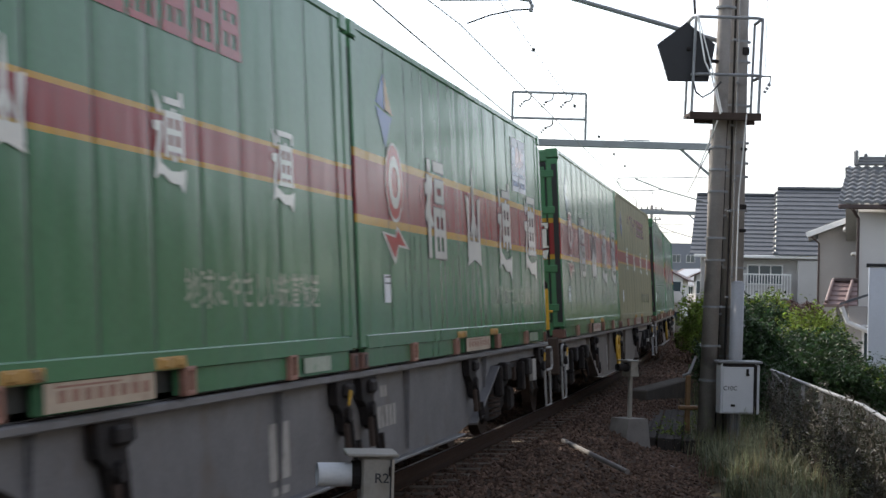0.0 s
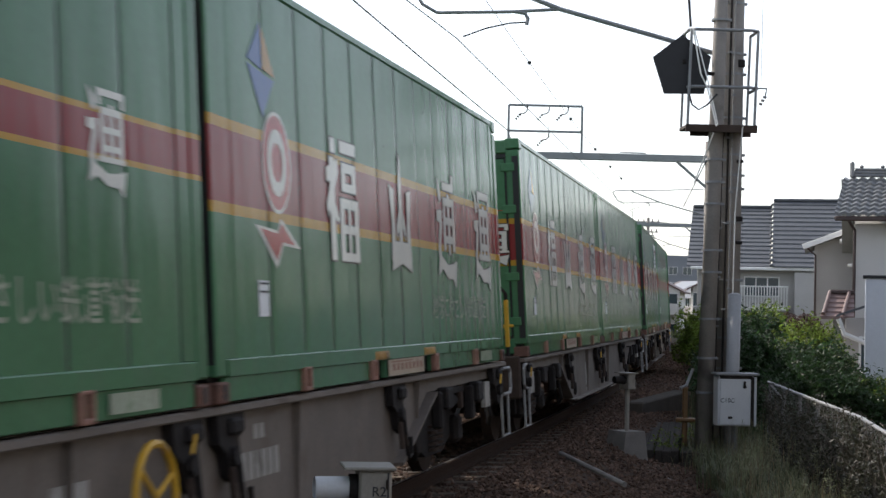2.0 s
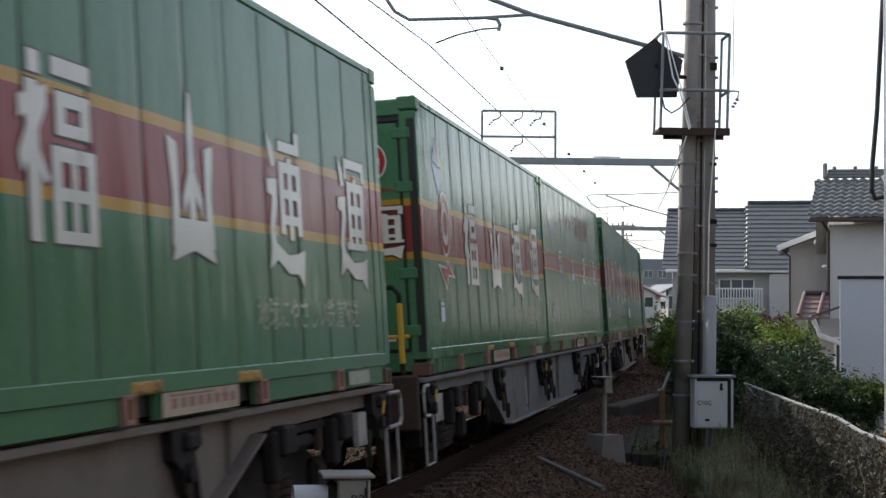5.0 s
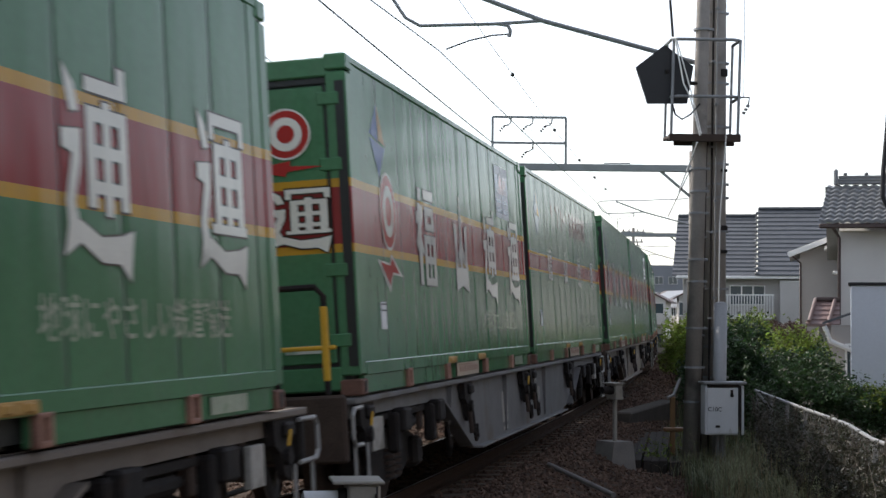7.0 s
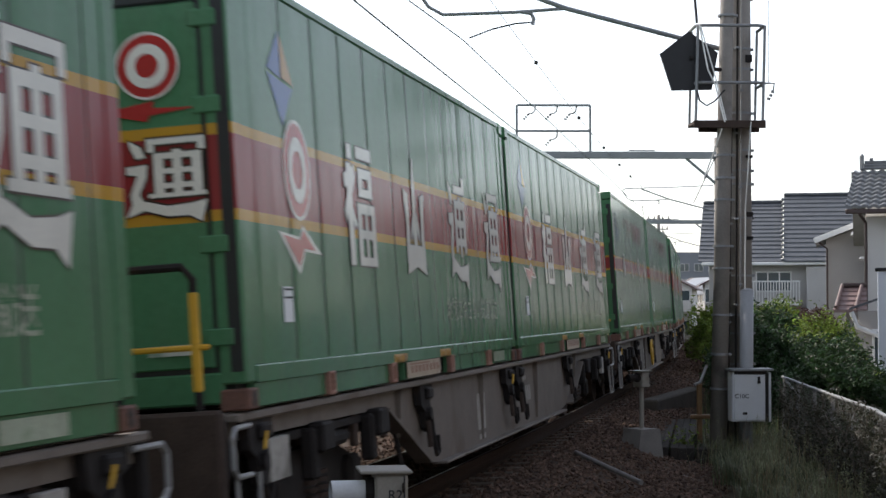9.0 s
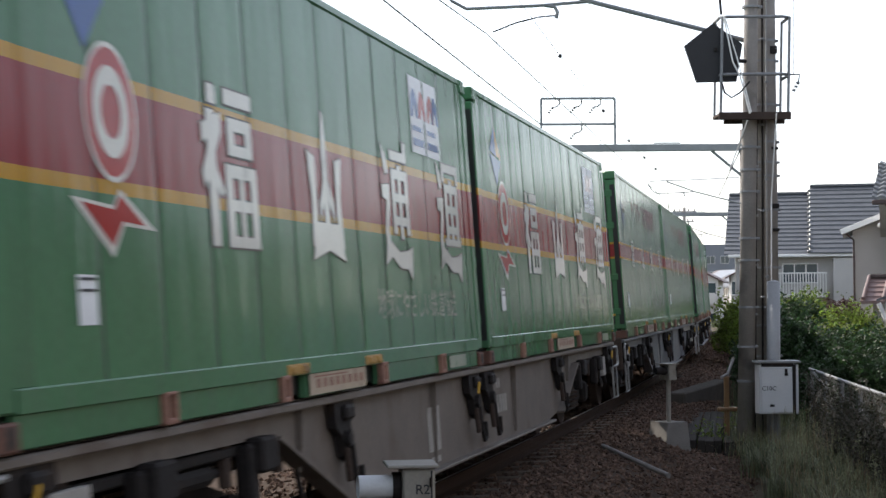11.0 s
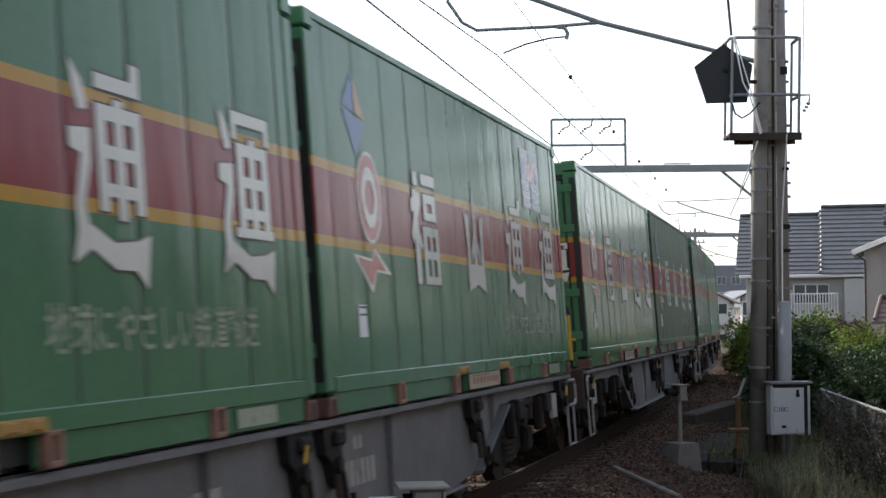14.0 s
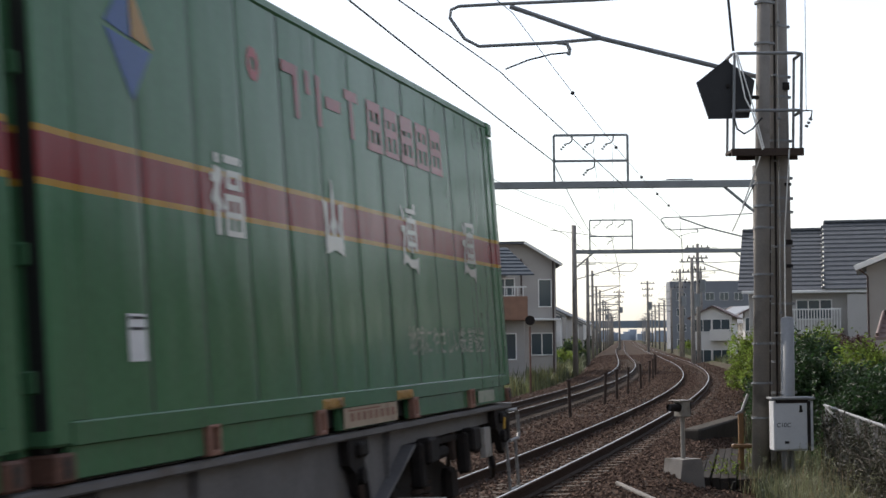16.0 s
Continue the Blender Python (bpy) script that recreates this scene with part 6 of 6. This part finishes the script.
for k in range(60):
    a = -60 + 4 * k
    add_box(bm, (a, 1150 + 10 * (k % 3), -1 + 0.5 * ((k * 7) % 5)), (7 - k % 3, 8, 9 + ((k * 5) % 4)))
# the town's blue-grey base colour holds the haze of distance
tagged(part("far_town", bm, mat("haze_tinted_town", (0.30, 0.34, 0.40), 0.9, vary=0.15, scale=0.05, bump=0), None, "rooftops of the town on the horizon, haze in their colour"), category="town", kind="stuff")


# unseen plain houses close the place beside and behind the viewer, shaping its light
# mid-tone walls, added to bounce light onto the train's side
M_BOUNCE = mat("unseen_bounce_wall", (0.29, 0.265, 0.235), 0.9, vary=0.25, scale=1.5, bump=0.2)
# dark walls, added to dim what the train's side reflects
M_DIMMER = mat("unseen_dark_wall", (0.10, 0.085, 0.07), 0.9, vary=0.25, scale=1.5, bump=0.2)
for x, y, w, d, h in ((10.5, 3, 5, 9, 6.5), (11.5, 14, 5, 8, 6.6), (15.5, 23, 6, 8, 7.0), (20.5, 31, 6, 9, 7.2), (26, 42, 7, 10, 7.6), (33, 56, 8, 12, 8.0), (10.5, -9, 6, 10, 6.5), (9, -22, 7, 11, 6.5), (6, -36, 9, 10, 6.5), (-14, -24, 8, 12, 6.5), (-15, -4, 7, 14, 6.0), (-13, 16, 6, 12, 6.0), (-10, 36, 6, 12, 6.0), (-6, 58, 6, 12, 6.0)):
    hh = thing("house", pose(x, y, -1.6), "unseen plain house added to shape light and reflections", "house", "houses")
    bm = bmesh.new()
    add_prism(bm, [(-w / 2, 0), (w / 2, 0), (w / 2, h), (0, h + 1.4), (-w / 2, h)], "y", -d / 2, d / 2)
    part("wall", bm, M_DIMMER if x > 15 else M_BOUNCE, hh)
    for sx in (-1, 1):
        pts = [(sx * (w / 2 + 0.5), -d / 2 - 0.4, h - 0.2), (sx * (w / 2 + 0.5), d / 2 + 0.4, h - 0.2), (0, d / 2 + 0.4, h + 1.5), (0, -d / 2 - 0.4, h + 1.5)]
        quad_part("roof", pts if sx > 0 else pts[::-1], M_ROOFG, hh, 0.14)


# ---- plants ----
def leaf_mat(name, color, vary=0.35, through_light=0.38):
    m = mat(name, color, 0.5, vary=0.15, scale=3, bump=0, spec=0.35)
    n, l = m.node_tree.nodes, m.node_tree.links
    b = n["Principled BSDF"]
    geo = n.new("ShaderNodeNewGeometry")
    mr = n.new("ShaderNodeMapRange")
    mr.inputs["To Min"].default_value, mr.inputs["To Max"].default_value = 1 - vary, 1 + vary
    l.new(geo.outputs["Random Per Island"], mr.inputs[0])
    src = b.inputs["Base Color"].links[0].from_socket
    hs = n.new("ShaderNodeHueSaturation")
    l.new(src, hs.inputs["Color"]); l.new(mr.outputs[0], hs.inputs["Value"])
    hr = n.new("ShaderNodeMapRange")
    hr.inputs["To Min"].default_value, hr.inputs["To Max"].default_value = 0.475, 0.515
    l.new(geo.outputs["Random Per Island"], hr.inputs[0]); l.new(hr.outputs[0], hs.inputs["Hue"])
    l.new(hs.outputs[0], b.inputs["Base Color"])
    tr = n.new("ShaderNodeBsdfTranslucent")
    l.new(hs.outputs[0], tr.inputs["Color"])
    mx = n.new("ShaderNodeMixShader")
    mx.inputs[0].default_value = through_light
    out = next(k for k in n if k.type == "OUTPUT_MATERIAL")
    l.new(b.outputs[0], mx.inputs[1]); l.new(tr.outputs[0], mx.inputs[2]); l.new(mx.outputs[0], out.inputs[0])
    return m


# M_LEAF is darkened for shaded shrubs, M_LEAFY brightened for their sunlit tops
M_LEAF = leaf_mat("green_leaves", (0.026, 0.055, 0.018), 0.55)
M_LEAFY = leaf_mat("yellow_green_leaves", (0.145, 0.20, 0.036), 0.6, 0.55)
M_LEAFP = leaf_mat("purple_brown_leaves", (0.075, 0.045, 0.038))
M_GRASS = leaf_mat("tall_green_grass", (0.088, 0.102, 0.052), 0.6)
M_STRAW = leaf_mat("dry_straw", (0.24, 0.18, 0.10))
M_BARK = mat("brown_bark", (0.085, 0.06, 0.045), 0.9, vary=0.3, scale=8, bump=0.5)
RNG = np.random.default_rng(7)


def leaves_mesh(name, pts, size, material, up=0.35):
    """Pointed, folded leaves at the points given."""
    n = len(pts)
    d = RNG.normal(size=(n, 3)); d[:, 2] = d[:, 2] * 0.6 - 0.15
    d /= np.linalg.norm(d, axis=1)[:, None]
    q = RNG.normal(size=(n, 3)); q[:, 2] *= 0.5
    q -= d * (q * d).sum(1)[:, None]
    q /= np.linalg.norm(q, axis=1)[:, None]
    nn = np.cross(d, q)
    s = size * RNG.uniform(0.6, 1.3, n)[:, None]
    v = np.stack([pts - d * s, pts + q * s * 0.42 + nn * s * 0.18, pts + d * s, pts - q * s * 0.42 + nn * s * 0.18], 1).reshape(-1, 3)
    f = np.arange(4 * n).reshape(n, 4)
    tri = np.concatenate([f[:, [0, 1, 2]], f[:, [0, 2, 3]]], 1).reshape(-1, 3)
    me = bpy.data.meshes.new(name)
    me.from_pydata(v.tolist(), [], tri.tolist())
    me.materials.append(material)
    return me


def shrub(c, r, n, size, material, label, lumps=16, group="shrubs"):
    """A bush: stems from the ground and a crown of leaves in uneven clumps."""
    c, r = np.array(c, float), np.array(r, float)
    base = Vector((c[0], c[1], -1.0 if c[0] > 6.5 else -0.6))
    sh = thing("shrub", Matrix(), label, "shrub", group)
    dirs = RNG.normal(size=(lumps, 3)); dirs /= np.linalg.norm(dirs, axis=1)[:, None]
    dirs[:, 2] = np.abs(dirs[:, 2]) * 1.0 - 0.25
    cen = c + dirs * r * RNG.uniform(0.45, 0.95, (lumps, 1))
    bm = bmesh.new()
    for k in cen:
        m = Vector((base.x * 0.5 + k[0] * 0.5 + RNG.normal() * 0.1, base.y * 0.5 + k[1] * 0.5, base.z * 0.45 + k[2] * 0.55))
        add_tube(bm, base + Vector((RNG.normal() * 0.1, RNG.normal() * 0.1, 0)), m, 0.04, 0.022, n=6, caps=False)
        add_tube(bm, m, k, 0.022, 0.008, n=5, caps=False)
    part("stem", bm, M_BARK, sh)
    pts = []
    for k in cen:
        m = int(n / lumps)
        e = RNG.normal(size=(m, 3)); e /= np.linalg.norm(e, axis=1)[:, None]
        e *= RNG.uniform(0.35, 1.08, (m, 1)) ** 0.6
        pts.append(k + e * r * np.array([0.42, 0.42, 0.36]) * RNG.uniform(0.7, 1.15))
    sprays = []
    for _ in range(int(lumps * 2.2)):
        k = cen[RNG.integers(lumps)]
        dv = RNG.normal(size=3); dv[2] = abs(dv[2]) + 0.3
        dv /= np.linalg.norm(dv)
        t = RNG.uniform(0.2, 1.0, 22)[:, None]
        sprays.append(k + dv * r * 0.62 * t + RNG.normal(size=(22, 3)) * 0.04)
    part("crown", leaves_mesh("crown", np.concatenate(pts + sprays), size, material), material, sh)
    return sh


shrub((6.75, 31.5, 0.45), (0.9, 1.5, 1.2), 16000, 0.05, M_LEAF, "dense dark green shrub behind the mast", 26)
shrub((7.55, 31.3, 0.30), (1.0, 1.4, 1.12), 17000, 0.05, M_LEAF, "dense dark green shrub beside the houses", 26)
shrub((8.10, 29.4, -0.12), (0.8, 1.0, 0.95), 10000, 0.045, M_LEAF, "dark shrub sloping down behind the fence", 18)
# sunlit sprays, their light put into the brighter leaf colour
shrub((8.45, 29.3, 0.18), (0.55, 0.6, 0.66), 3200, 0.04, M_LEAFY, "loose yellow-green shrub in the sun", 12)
shrub((7.0, 28.3, -0.02), (1.15, 1.0, 1.0), 16000, 0.045, M_LEAF, "dark green shrub behind the chain-link fence", 24)
shrub((6.4, 25.9, -0.50), (0.85, 1.6, 0.8), 9000, 0.04, M_LEAF, "low green shrub at the fence", 18)
shrub((6.05, 21.6, -0.60), (0.7, 1.8, 0.75), 7000, 0.036, M_LEAF, "low green shrub along the fence", 18)
shrub((6.6, 19.0, -0.85), (0.8, 1.6, 0.62), 5000, 0.036, M_LEAF, "low leafy shrub along the fence", 16)
shrub((8.85, 37.2, 1.15), (0.45, 0.9, 0.68), 5000, 0.05, M_LEAFP, "purple-brown shrub before the houses", 12)
# the sunlit upper edge of the shrubs, painted by brighter leaves
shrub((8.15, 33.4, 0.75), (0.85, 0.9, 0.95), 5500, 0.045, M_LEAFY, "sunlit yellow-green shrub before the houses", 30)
shrub((7.6, 36.0, 0.85), (0.95, 1.2, 1.05), 8000, 0.05, M_LEAF, "green shrub before the grey-roofed house", 16)
shrub((9.7, 45.5, 1.15), (0.95, 1.2, 1.0), 5000, 0.06, M_LEAFY, "light green shrub under the balcony", 14)
shrub((7.3, 38.8, 0.1), (0.5, 2.0, 1.3), 5000, 0.06, M_LEAF, "green shrub on the bank beside the line", 14)
# sunlight on this shrub is part of its leaf colour
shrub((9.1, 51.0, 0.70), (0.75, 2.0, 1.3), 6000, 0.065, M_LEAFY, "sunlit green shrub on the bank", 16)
shrub((10.6, 56.5, 0.4), (0.7, 2.3, 1.2), 5000, 0.07, M_LEAF, "green shrub beneath the portal mast", 14)
for i, (s, lat) in enumerate(((72, 7.0), (84, 7.6), (96, 7.8), (112, 7.8), (130, 7.4), (150, 7.4), (175, 7.0), (66, -9.5), (118, -9.2), (135, -8.6), (165, -8.4), (190, -8.4), (200, 7), (235, 7.2), (265, -8.2), (270, 6.5), (320, 6.5))):
    p = on_line(s, lat)
    shrub((p.x, p.y, 0.0), (1.3, 2.4, 1.2 + 0.3 * (i % 3)), 2200, 0.12, (M_LEAF, M_LEAFY)[i % 2], "roadside shrub along the bank", 10)


def grass(name, xy, z, h0, h1, material, label, width=0.006, lean=0.35):
    """Blades and stalks that taper and bend; one object of many blades."""
    n = len(xy)
    wave = np.sin(xy[:, 0] * 3.1 + 1.3 * np.sin(xy[:, 1] * 1.7)) * np.cos(xy[:, 1] * 2.3 + xy[:, 0])
    hgt = RNG.uniform(h0, h1, n) * (0.85 + 0.4 * wave)
    ang = RNG.uniform(0, 2 * np.pi, n)
    b = np.stack([np.cos(ang), np.sin(ang), 0 * ang], 1)
    side = np.stack([-np.sin(ang), np.cos(ang), 0 * ang], 1) * width * RNG.uniform(0.7, 1.5, n)[:, None]
    tilt = np.abs(RNG.normal(0, lean, n))[:, None]
    p0 = np.column_stack([xy, z])
    up = np.array([0, 0, 1.0])
    p1 = p0 + up * hgt[:, None] * 0.55 + b * tilt * hgt[:, None] * 0.25
    p2 = p0 + up * hgt[:, None] * (1 - 0.25 * tilt) + b * tilt * hgt[:, None] * 0.9
    v = np.stack([p0 - side, p0 + side, p1 + side * 0.8, p1 - side * 0.8, p2], 1).reshape(-1, 3)
    i = np.arange(n)[:, None] * 5
    faces = [tuple(q) for q in (i + np.array([[0, 1, 2, 3]])).tolist()] + [tuple(q) for q in (i + np.array([[3, 2, 4]])).tolist()]
    me = bpy.data.meshes.new(name)
    me.from_pydata(v.tolist(), [], faces)
    me.materials.append(material)
    return tagged(new(name, me), label, "grass", kind="stuff")


def patch(n, y0, y1, xa, xb):
    """Scattered places between two edges that run from y0 to y1."""
    y = RNG.uniform(y0, y1, n)
    f = (y - y0) / (y1 - y0)
    lo, hi = xa[0] + (xa[1] - xa[0]) * f, xb[0] + (xb[1] - xb[0]) * f
    x = lo + (hi - lo) * RNG.uniform(0, 1, n) ** 0.8
    return np.column_stack([x, y])


def ground_z(xy):
    return np.full(len(xy), -0.45)


def tufts(n, each, y0, y1, xa, xb, spread):
    """Blades gathered round the middles of tufts."""
    mid = patch(n, y0, y1, xa, xb)
    return np.repeat(mid, each, 0) + RNG.normal(0, 1, (n * each, 2)) * np.repeat(RNG.uniform(0.4, 1.2, n) * spread, each)[:, None]


M_GRASSG = leaf_mat("grey_green_grass", (0.20, 0.21, 0.12), 0.5)
g = tufts(260, 60, 13.5, 26, (3.25, 4.35), (4.6, 5.9), 0.11)
grass("grass", g, ground_z(g), 0.08, 0.42, M_GRASS, "unmown tufts of dark green grass beside the railway", 0.005, 0.7)
g = tufts(120, 45, 14, 26, (3.5, 4.5), (4.6, 5.8), 0.10)
grass("pale_grass", g, ground_z(g), 0.15, 0.55, M_GRASSG, "grey-green grass tufts gone to seed", 0.0055, 0.75)
g = tufts(70, 14, 14, 26.5, (3.4, 4.35), (4.7, 5.9), 0.16)
grass("dry_grass", g, ground_z(g), 0.25, 0.75, M_STRAW, "dry straw-coloured grass stalks among the green", 0.0024, 0.6)


def seed_heads(n, y0, y1, xa, xb):
    """Tall stalks with feathery seed heads."""
    xy = patch(n, y0, y1, xa, xb)
    pts, stalk = [], bmesh.new()
    for x, y in xy:
        h = RNG.uniform(0.35, 0.75)
        d = RNG.normal(0, 0.12, 2)
        top = np.array([x + d[0], y + d[1], -0.45 + h])
        add_tube(stalk, (x, y, -0.5), tuple(top), 0.003, 0.002, n=3, caps=False)
        pts.append(top + np.column_stack([RNG.normal(0, 0.018, 18), RNG.normal(0, 0.018, 18), RNG.uniform(-0.16, 0.02, 18)]))
    ob = tagged(new("seed_grass", leaves_mesh("seed_grass", np.concatenate(pts), 0.014, M_GRASSG)), "feathery grey-green seed heads above the grass", "grass", kind="stuff")
    tagged(part("stalk", stalk, M_GRASSG, ob), kind="stuff")


seed_heads(150, 14.5, 25, (3.6, 4.5), (4.6, 5.7))
M_VINE = mat("dead_vine_stems", (0.078, 0.066, 0.050), 0.9, vary=0.3, scale=5, bump=0)
M_VINEL = leaf_mat("withered_vine_leaves", (0.032, 0.033, 0.020), 0.5)


def vines(n):
    """Dead creepers tangled over the fence, with withered leaves on them."""
    bm, pts = bmesh.new(), []
    for _ in range(n):
        k = int(RNG.choice(4, p=(0.12, 0.42, 0.26, 0.20)))
        a, b = Vector(FENCE[k]), Vector(FENCE[k + 1])
        u = (b - a).normalized()
        q = a.lerp(b, RNG.uniform(0.04, 1)) + Vector((-0.03, 0, RNG.uniform(0.0, 0.5)))
        ang = RNG.uniform(0.6, 2.5)
        way = [q.copy()]
        for _ in range(9):
            ang += RNG.normal(0, 0.6)
            q = q + u * math.cos(ang) * 0.13 + Vector((RNG.normal(0, 0.03) - 0.004, 0, 0.11 * math.sin(ang)))
            q.z = min(q.z, a.z + FH * RNG.uniform(0.93, 1.08))
            way.append(q.copy())
            if RNG.random() < 0.6:
                pts.append(np.array(q) + RNG.normal(0, 0.04, (5, 3)))
        add_pipe(bm, way, RNG.uniform(0.0025, 0.006), 4)
    ob = tagged(part("dead_vine", bm, M_VINE, None), "tangle of dead brown vines over the fence", "vine", kind="stuff")
    tagged(part("withered_leaves", leaves_mesh("withered_leaves", np.concatenate(pts), 0.03, M_VINEL), M_VINEL, ob), kind="stuff")


vines(520)
g = patch(9000, 26, 62, (4.3, 11.0), (7.5, 14.5))
grass("bank_grass", g, ground_z(g) - 0.1, 0.2, 0.7, M_GRASS, "rough grass on the railway bank", 0.01)
pts = []
for s, lat in zip(RNG.uniform(48, 120, 9000), RNG.uniform(-10.5, -7.0, 9000)):
    p = on_line(s, lat)
    pts.append((p.x, p.y))
g = np.array(pts)
grass("far_grass", g, np.full(len(g), -0.75), 0.4, 1.15, leaf_mat("pale_green_meadow_grass", (0.17, 0.18, 0.075), 0.4), "tall pale green grass beyond the second track", 0.02, 0.4)
g = g[:4500] + RNG.normal(0, 0.5, (4500, 2))
grass("far_weeds", g, np.full(len(g), -0.75), 0.4, 1.2, M_GRASS, "green weeds beyond the second track", 0.025, 0.4)
pts = []
for s, lat in zip(RNG.uniform(110, 300, 6000), RNG.uniform(-12.5, -6.8, 6000)):
    p = on_line(s, lat)
    pts.append((p.x, p.y))
g = np.array(pts)
grass("far_verge", g, np.full(len(g), -0.8), 0.4, 1.2, M_GRASS, "dull green weeds along the far curve", 0.04, 0.4)
pts = []
for s, lat in zip(RNG.uniform(60, 240, 7000), RNG.uniform(4.2, 7.5, 7000)):
    p = on_line(s, lat)
    pts.append((p.x, p.y))
g = np.array(pts)
grass("verge_grass", g, np.full(len(g), -0.5), 0.3, 0.9, M_GRASS, "rough verge grass along the curve", 0.03, 0.4)
# a few leafy weeds in the ballast and by the culvert
for x, y, z in ((4.75, 26.6, -0.3), (4.1, 25.4, -0.4), (5.2, 26.5, -0.4)):
    w = thing("weed", Matrix(), "small bright green leafy weed", "weed", "weeds")
    q = np.array([x, y, z]) + RNG.normal(size=(160, 3)) * np.array([0.13, 0.13, 0.10]) + np.array([0, 0, 0.15])
    part("leaves", leaves_mesh("leaves", q, 0.035, M_LEAFY), M_LEAFY, w)
    bm = bmesh.new()
    for k in range(5):
        add_tube(bm, (x, y, z - 0.25), q[k], 0.006, 0.004, n=4, caps=False)
    part("stem", bm, M_LEAF, w)


# ---- ballast stones ----
M_STONES = mat("ballast_stone_mixed", (0.092, 0.060, 0.045), 0.9, spec=0.1, vary=0.25, scale=9, bump=0.25, fine=70)
_n, _l = M_STONES.node_tree.nodes, M_STONES.node_tree.links
_b = _n["Principled BSDF"]
_geo, _mr, _hs = _n.new("ShaderNodeNewGeometry"), _n.new("ShaderNodeMapRange"), _n.new("ShaderNodeHueSaturation")
_mr.inputs["To Min"].default_value, _mr.inputs["To Max"].default_value = 0.5, 1.7
_src = _b.inputs["Base Color"].links[0].from_socket
_l.new(_geo.outputs["Random Per Island"], _mr.inputs[0]); _l.new(_src, _hs.inputs["Color"]); _l.new(_mr.outputs[0], _hs.inputs["Value"]); _l.new(_hs.outputs[0], _b.inputs["Base Color"])
OCT = np.array([[1, 0, 0], [-1, 0, 0], [0, 1, 0], [0, -1, 0], [0, 0, 1], [0, 0, -1.0]])
OCF = np.array([[0, 2, 4], [2, 1, 4], [1, 3, 4], [3, 0, 4], [2, 0, 5], [1, 2, 5], [3, 1, 5], [0, 3, 5]])
PROF_LAT, PROF_Z = [-6.9, -5.5, -SPACING, -2.2, -1.3, -0.62, -0.45, 0.45, 0.62, 1.5, 1.85, 2.35, 3.5, 5.0], [-0.66, -0.2, -0.2, -0.22, -0.15, -0.16, -0.175, -0.175, -0.155, -0.13, -0.19, -0.42, -0.60, -0.42]


def stones(n, s0, s1, l0, l1, size, label):
    s, lat = RNG.uniform(s0, s1, n), RNG.uniform(l0, l1, n)
    x, y, th = (np.interp(s, LINE[0], LINE[i]) for i in (1, 2, 3))
    c = np.column_stack([x + lat * np.cos(th), y - lat * np.sin(th), np.interp(lat, PROF_LAT, PROF_Z) + RNG.uniform(-0.012, 0.018, n)])
    v = OCT[None] * RNG.uniform(0.5, 1.25, (n, 6, 1)) * size + RNG.normal(0, size * 0.18, (n, 6, 3))
    a = RNG.uniform(0, 2 * np.pi, n)
    t = RNG.normal(0, 0.5, n)
    ca, sa, ct, st = np.cos(a)[:, None], np.sin(a)[:, None], np.cos(t)[:, None], np.sin(t)[:, None]
    vx, vy, vz = v[..., 0], v[..., 1], v[..., 2] * 0.75
    vx, vz = vx * ct - vz * st, vx * st + vz * ct
    v = np.stack([vx * ca - vy * sa, vx * sa + vy * ca, vz], -1) + c[:, None]
    f = (OCF[None] + 6 * np.arange(n)[:, None, None]).reshape(-1, 3)
    me = bpy.data.meshes.new("ballast_stones")
    me.from_pydata(v.reshape(-1, 3).tolist(), [], f.tolist())
    me.materials.append(M_STONES)
    return tagged(new("ballast_stones", me), label, "ballast", kind="stuff")


stones(26000, 10, 42, 0.75, 3.9, 0.034, "loose brown ballast stones on the shoulder")
stones(12000, 10, 42, -1.9, 0.75, 0.034, "brown ballast stones between the rails")
stones(12000, 40, 90, 0.8, 4.2, 0.045, "brown ballast stones along the curve")
stones(14000, 30, 90, -5.8, -0.7, 0.045, "brown ballast stones between the tracks")
stones(7000, 42, 90, -0.7, 0.8, 0.04, "brown ballast stones between the rails along the curve")
stones(20000, 88, 190, -6.6, 3.6, 0.06, "brown ballast stones of the far curve")


motions()
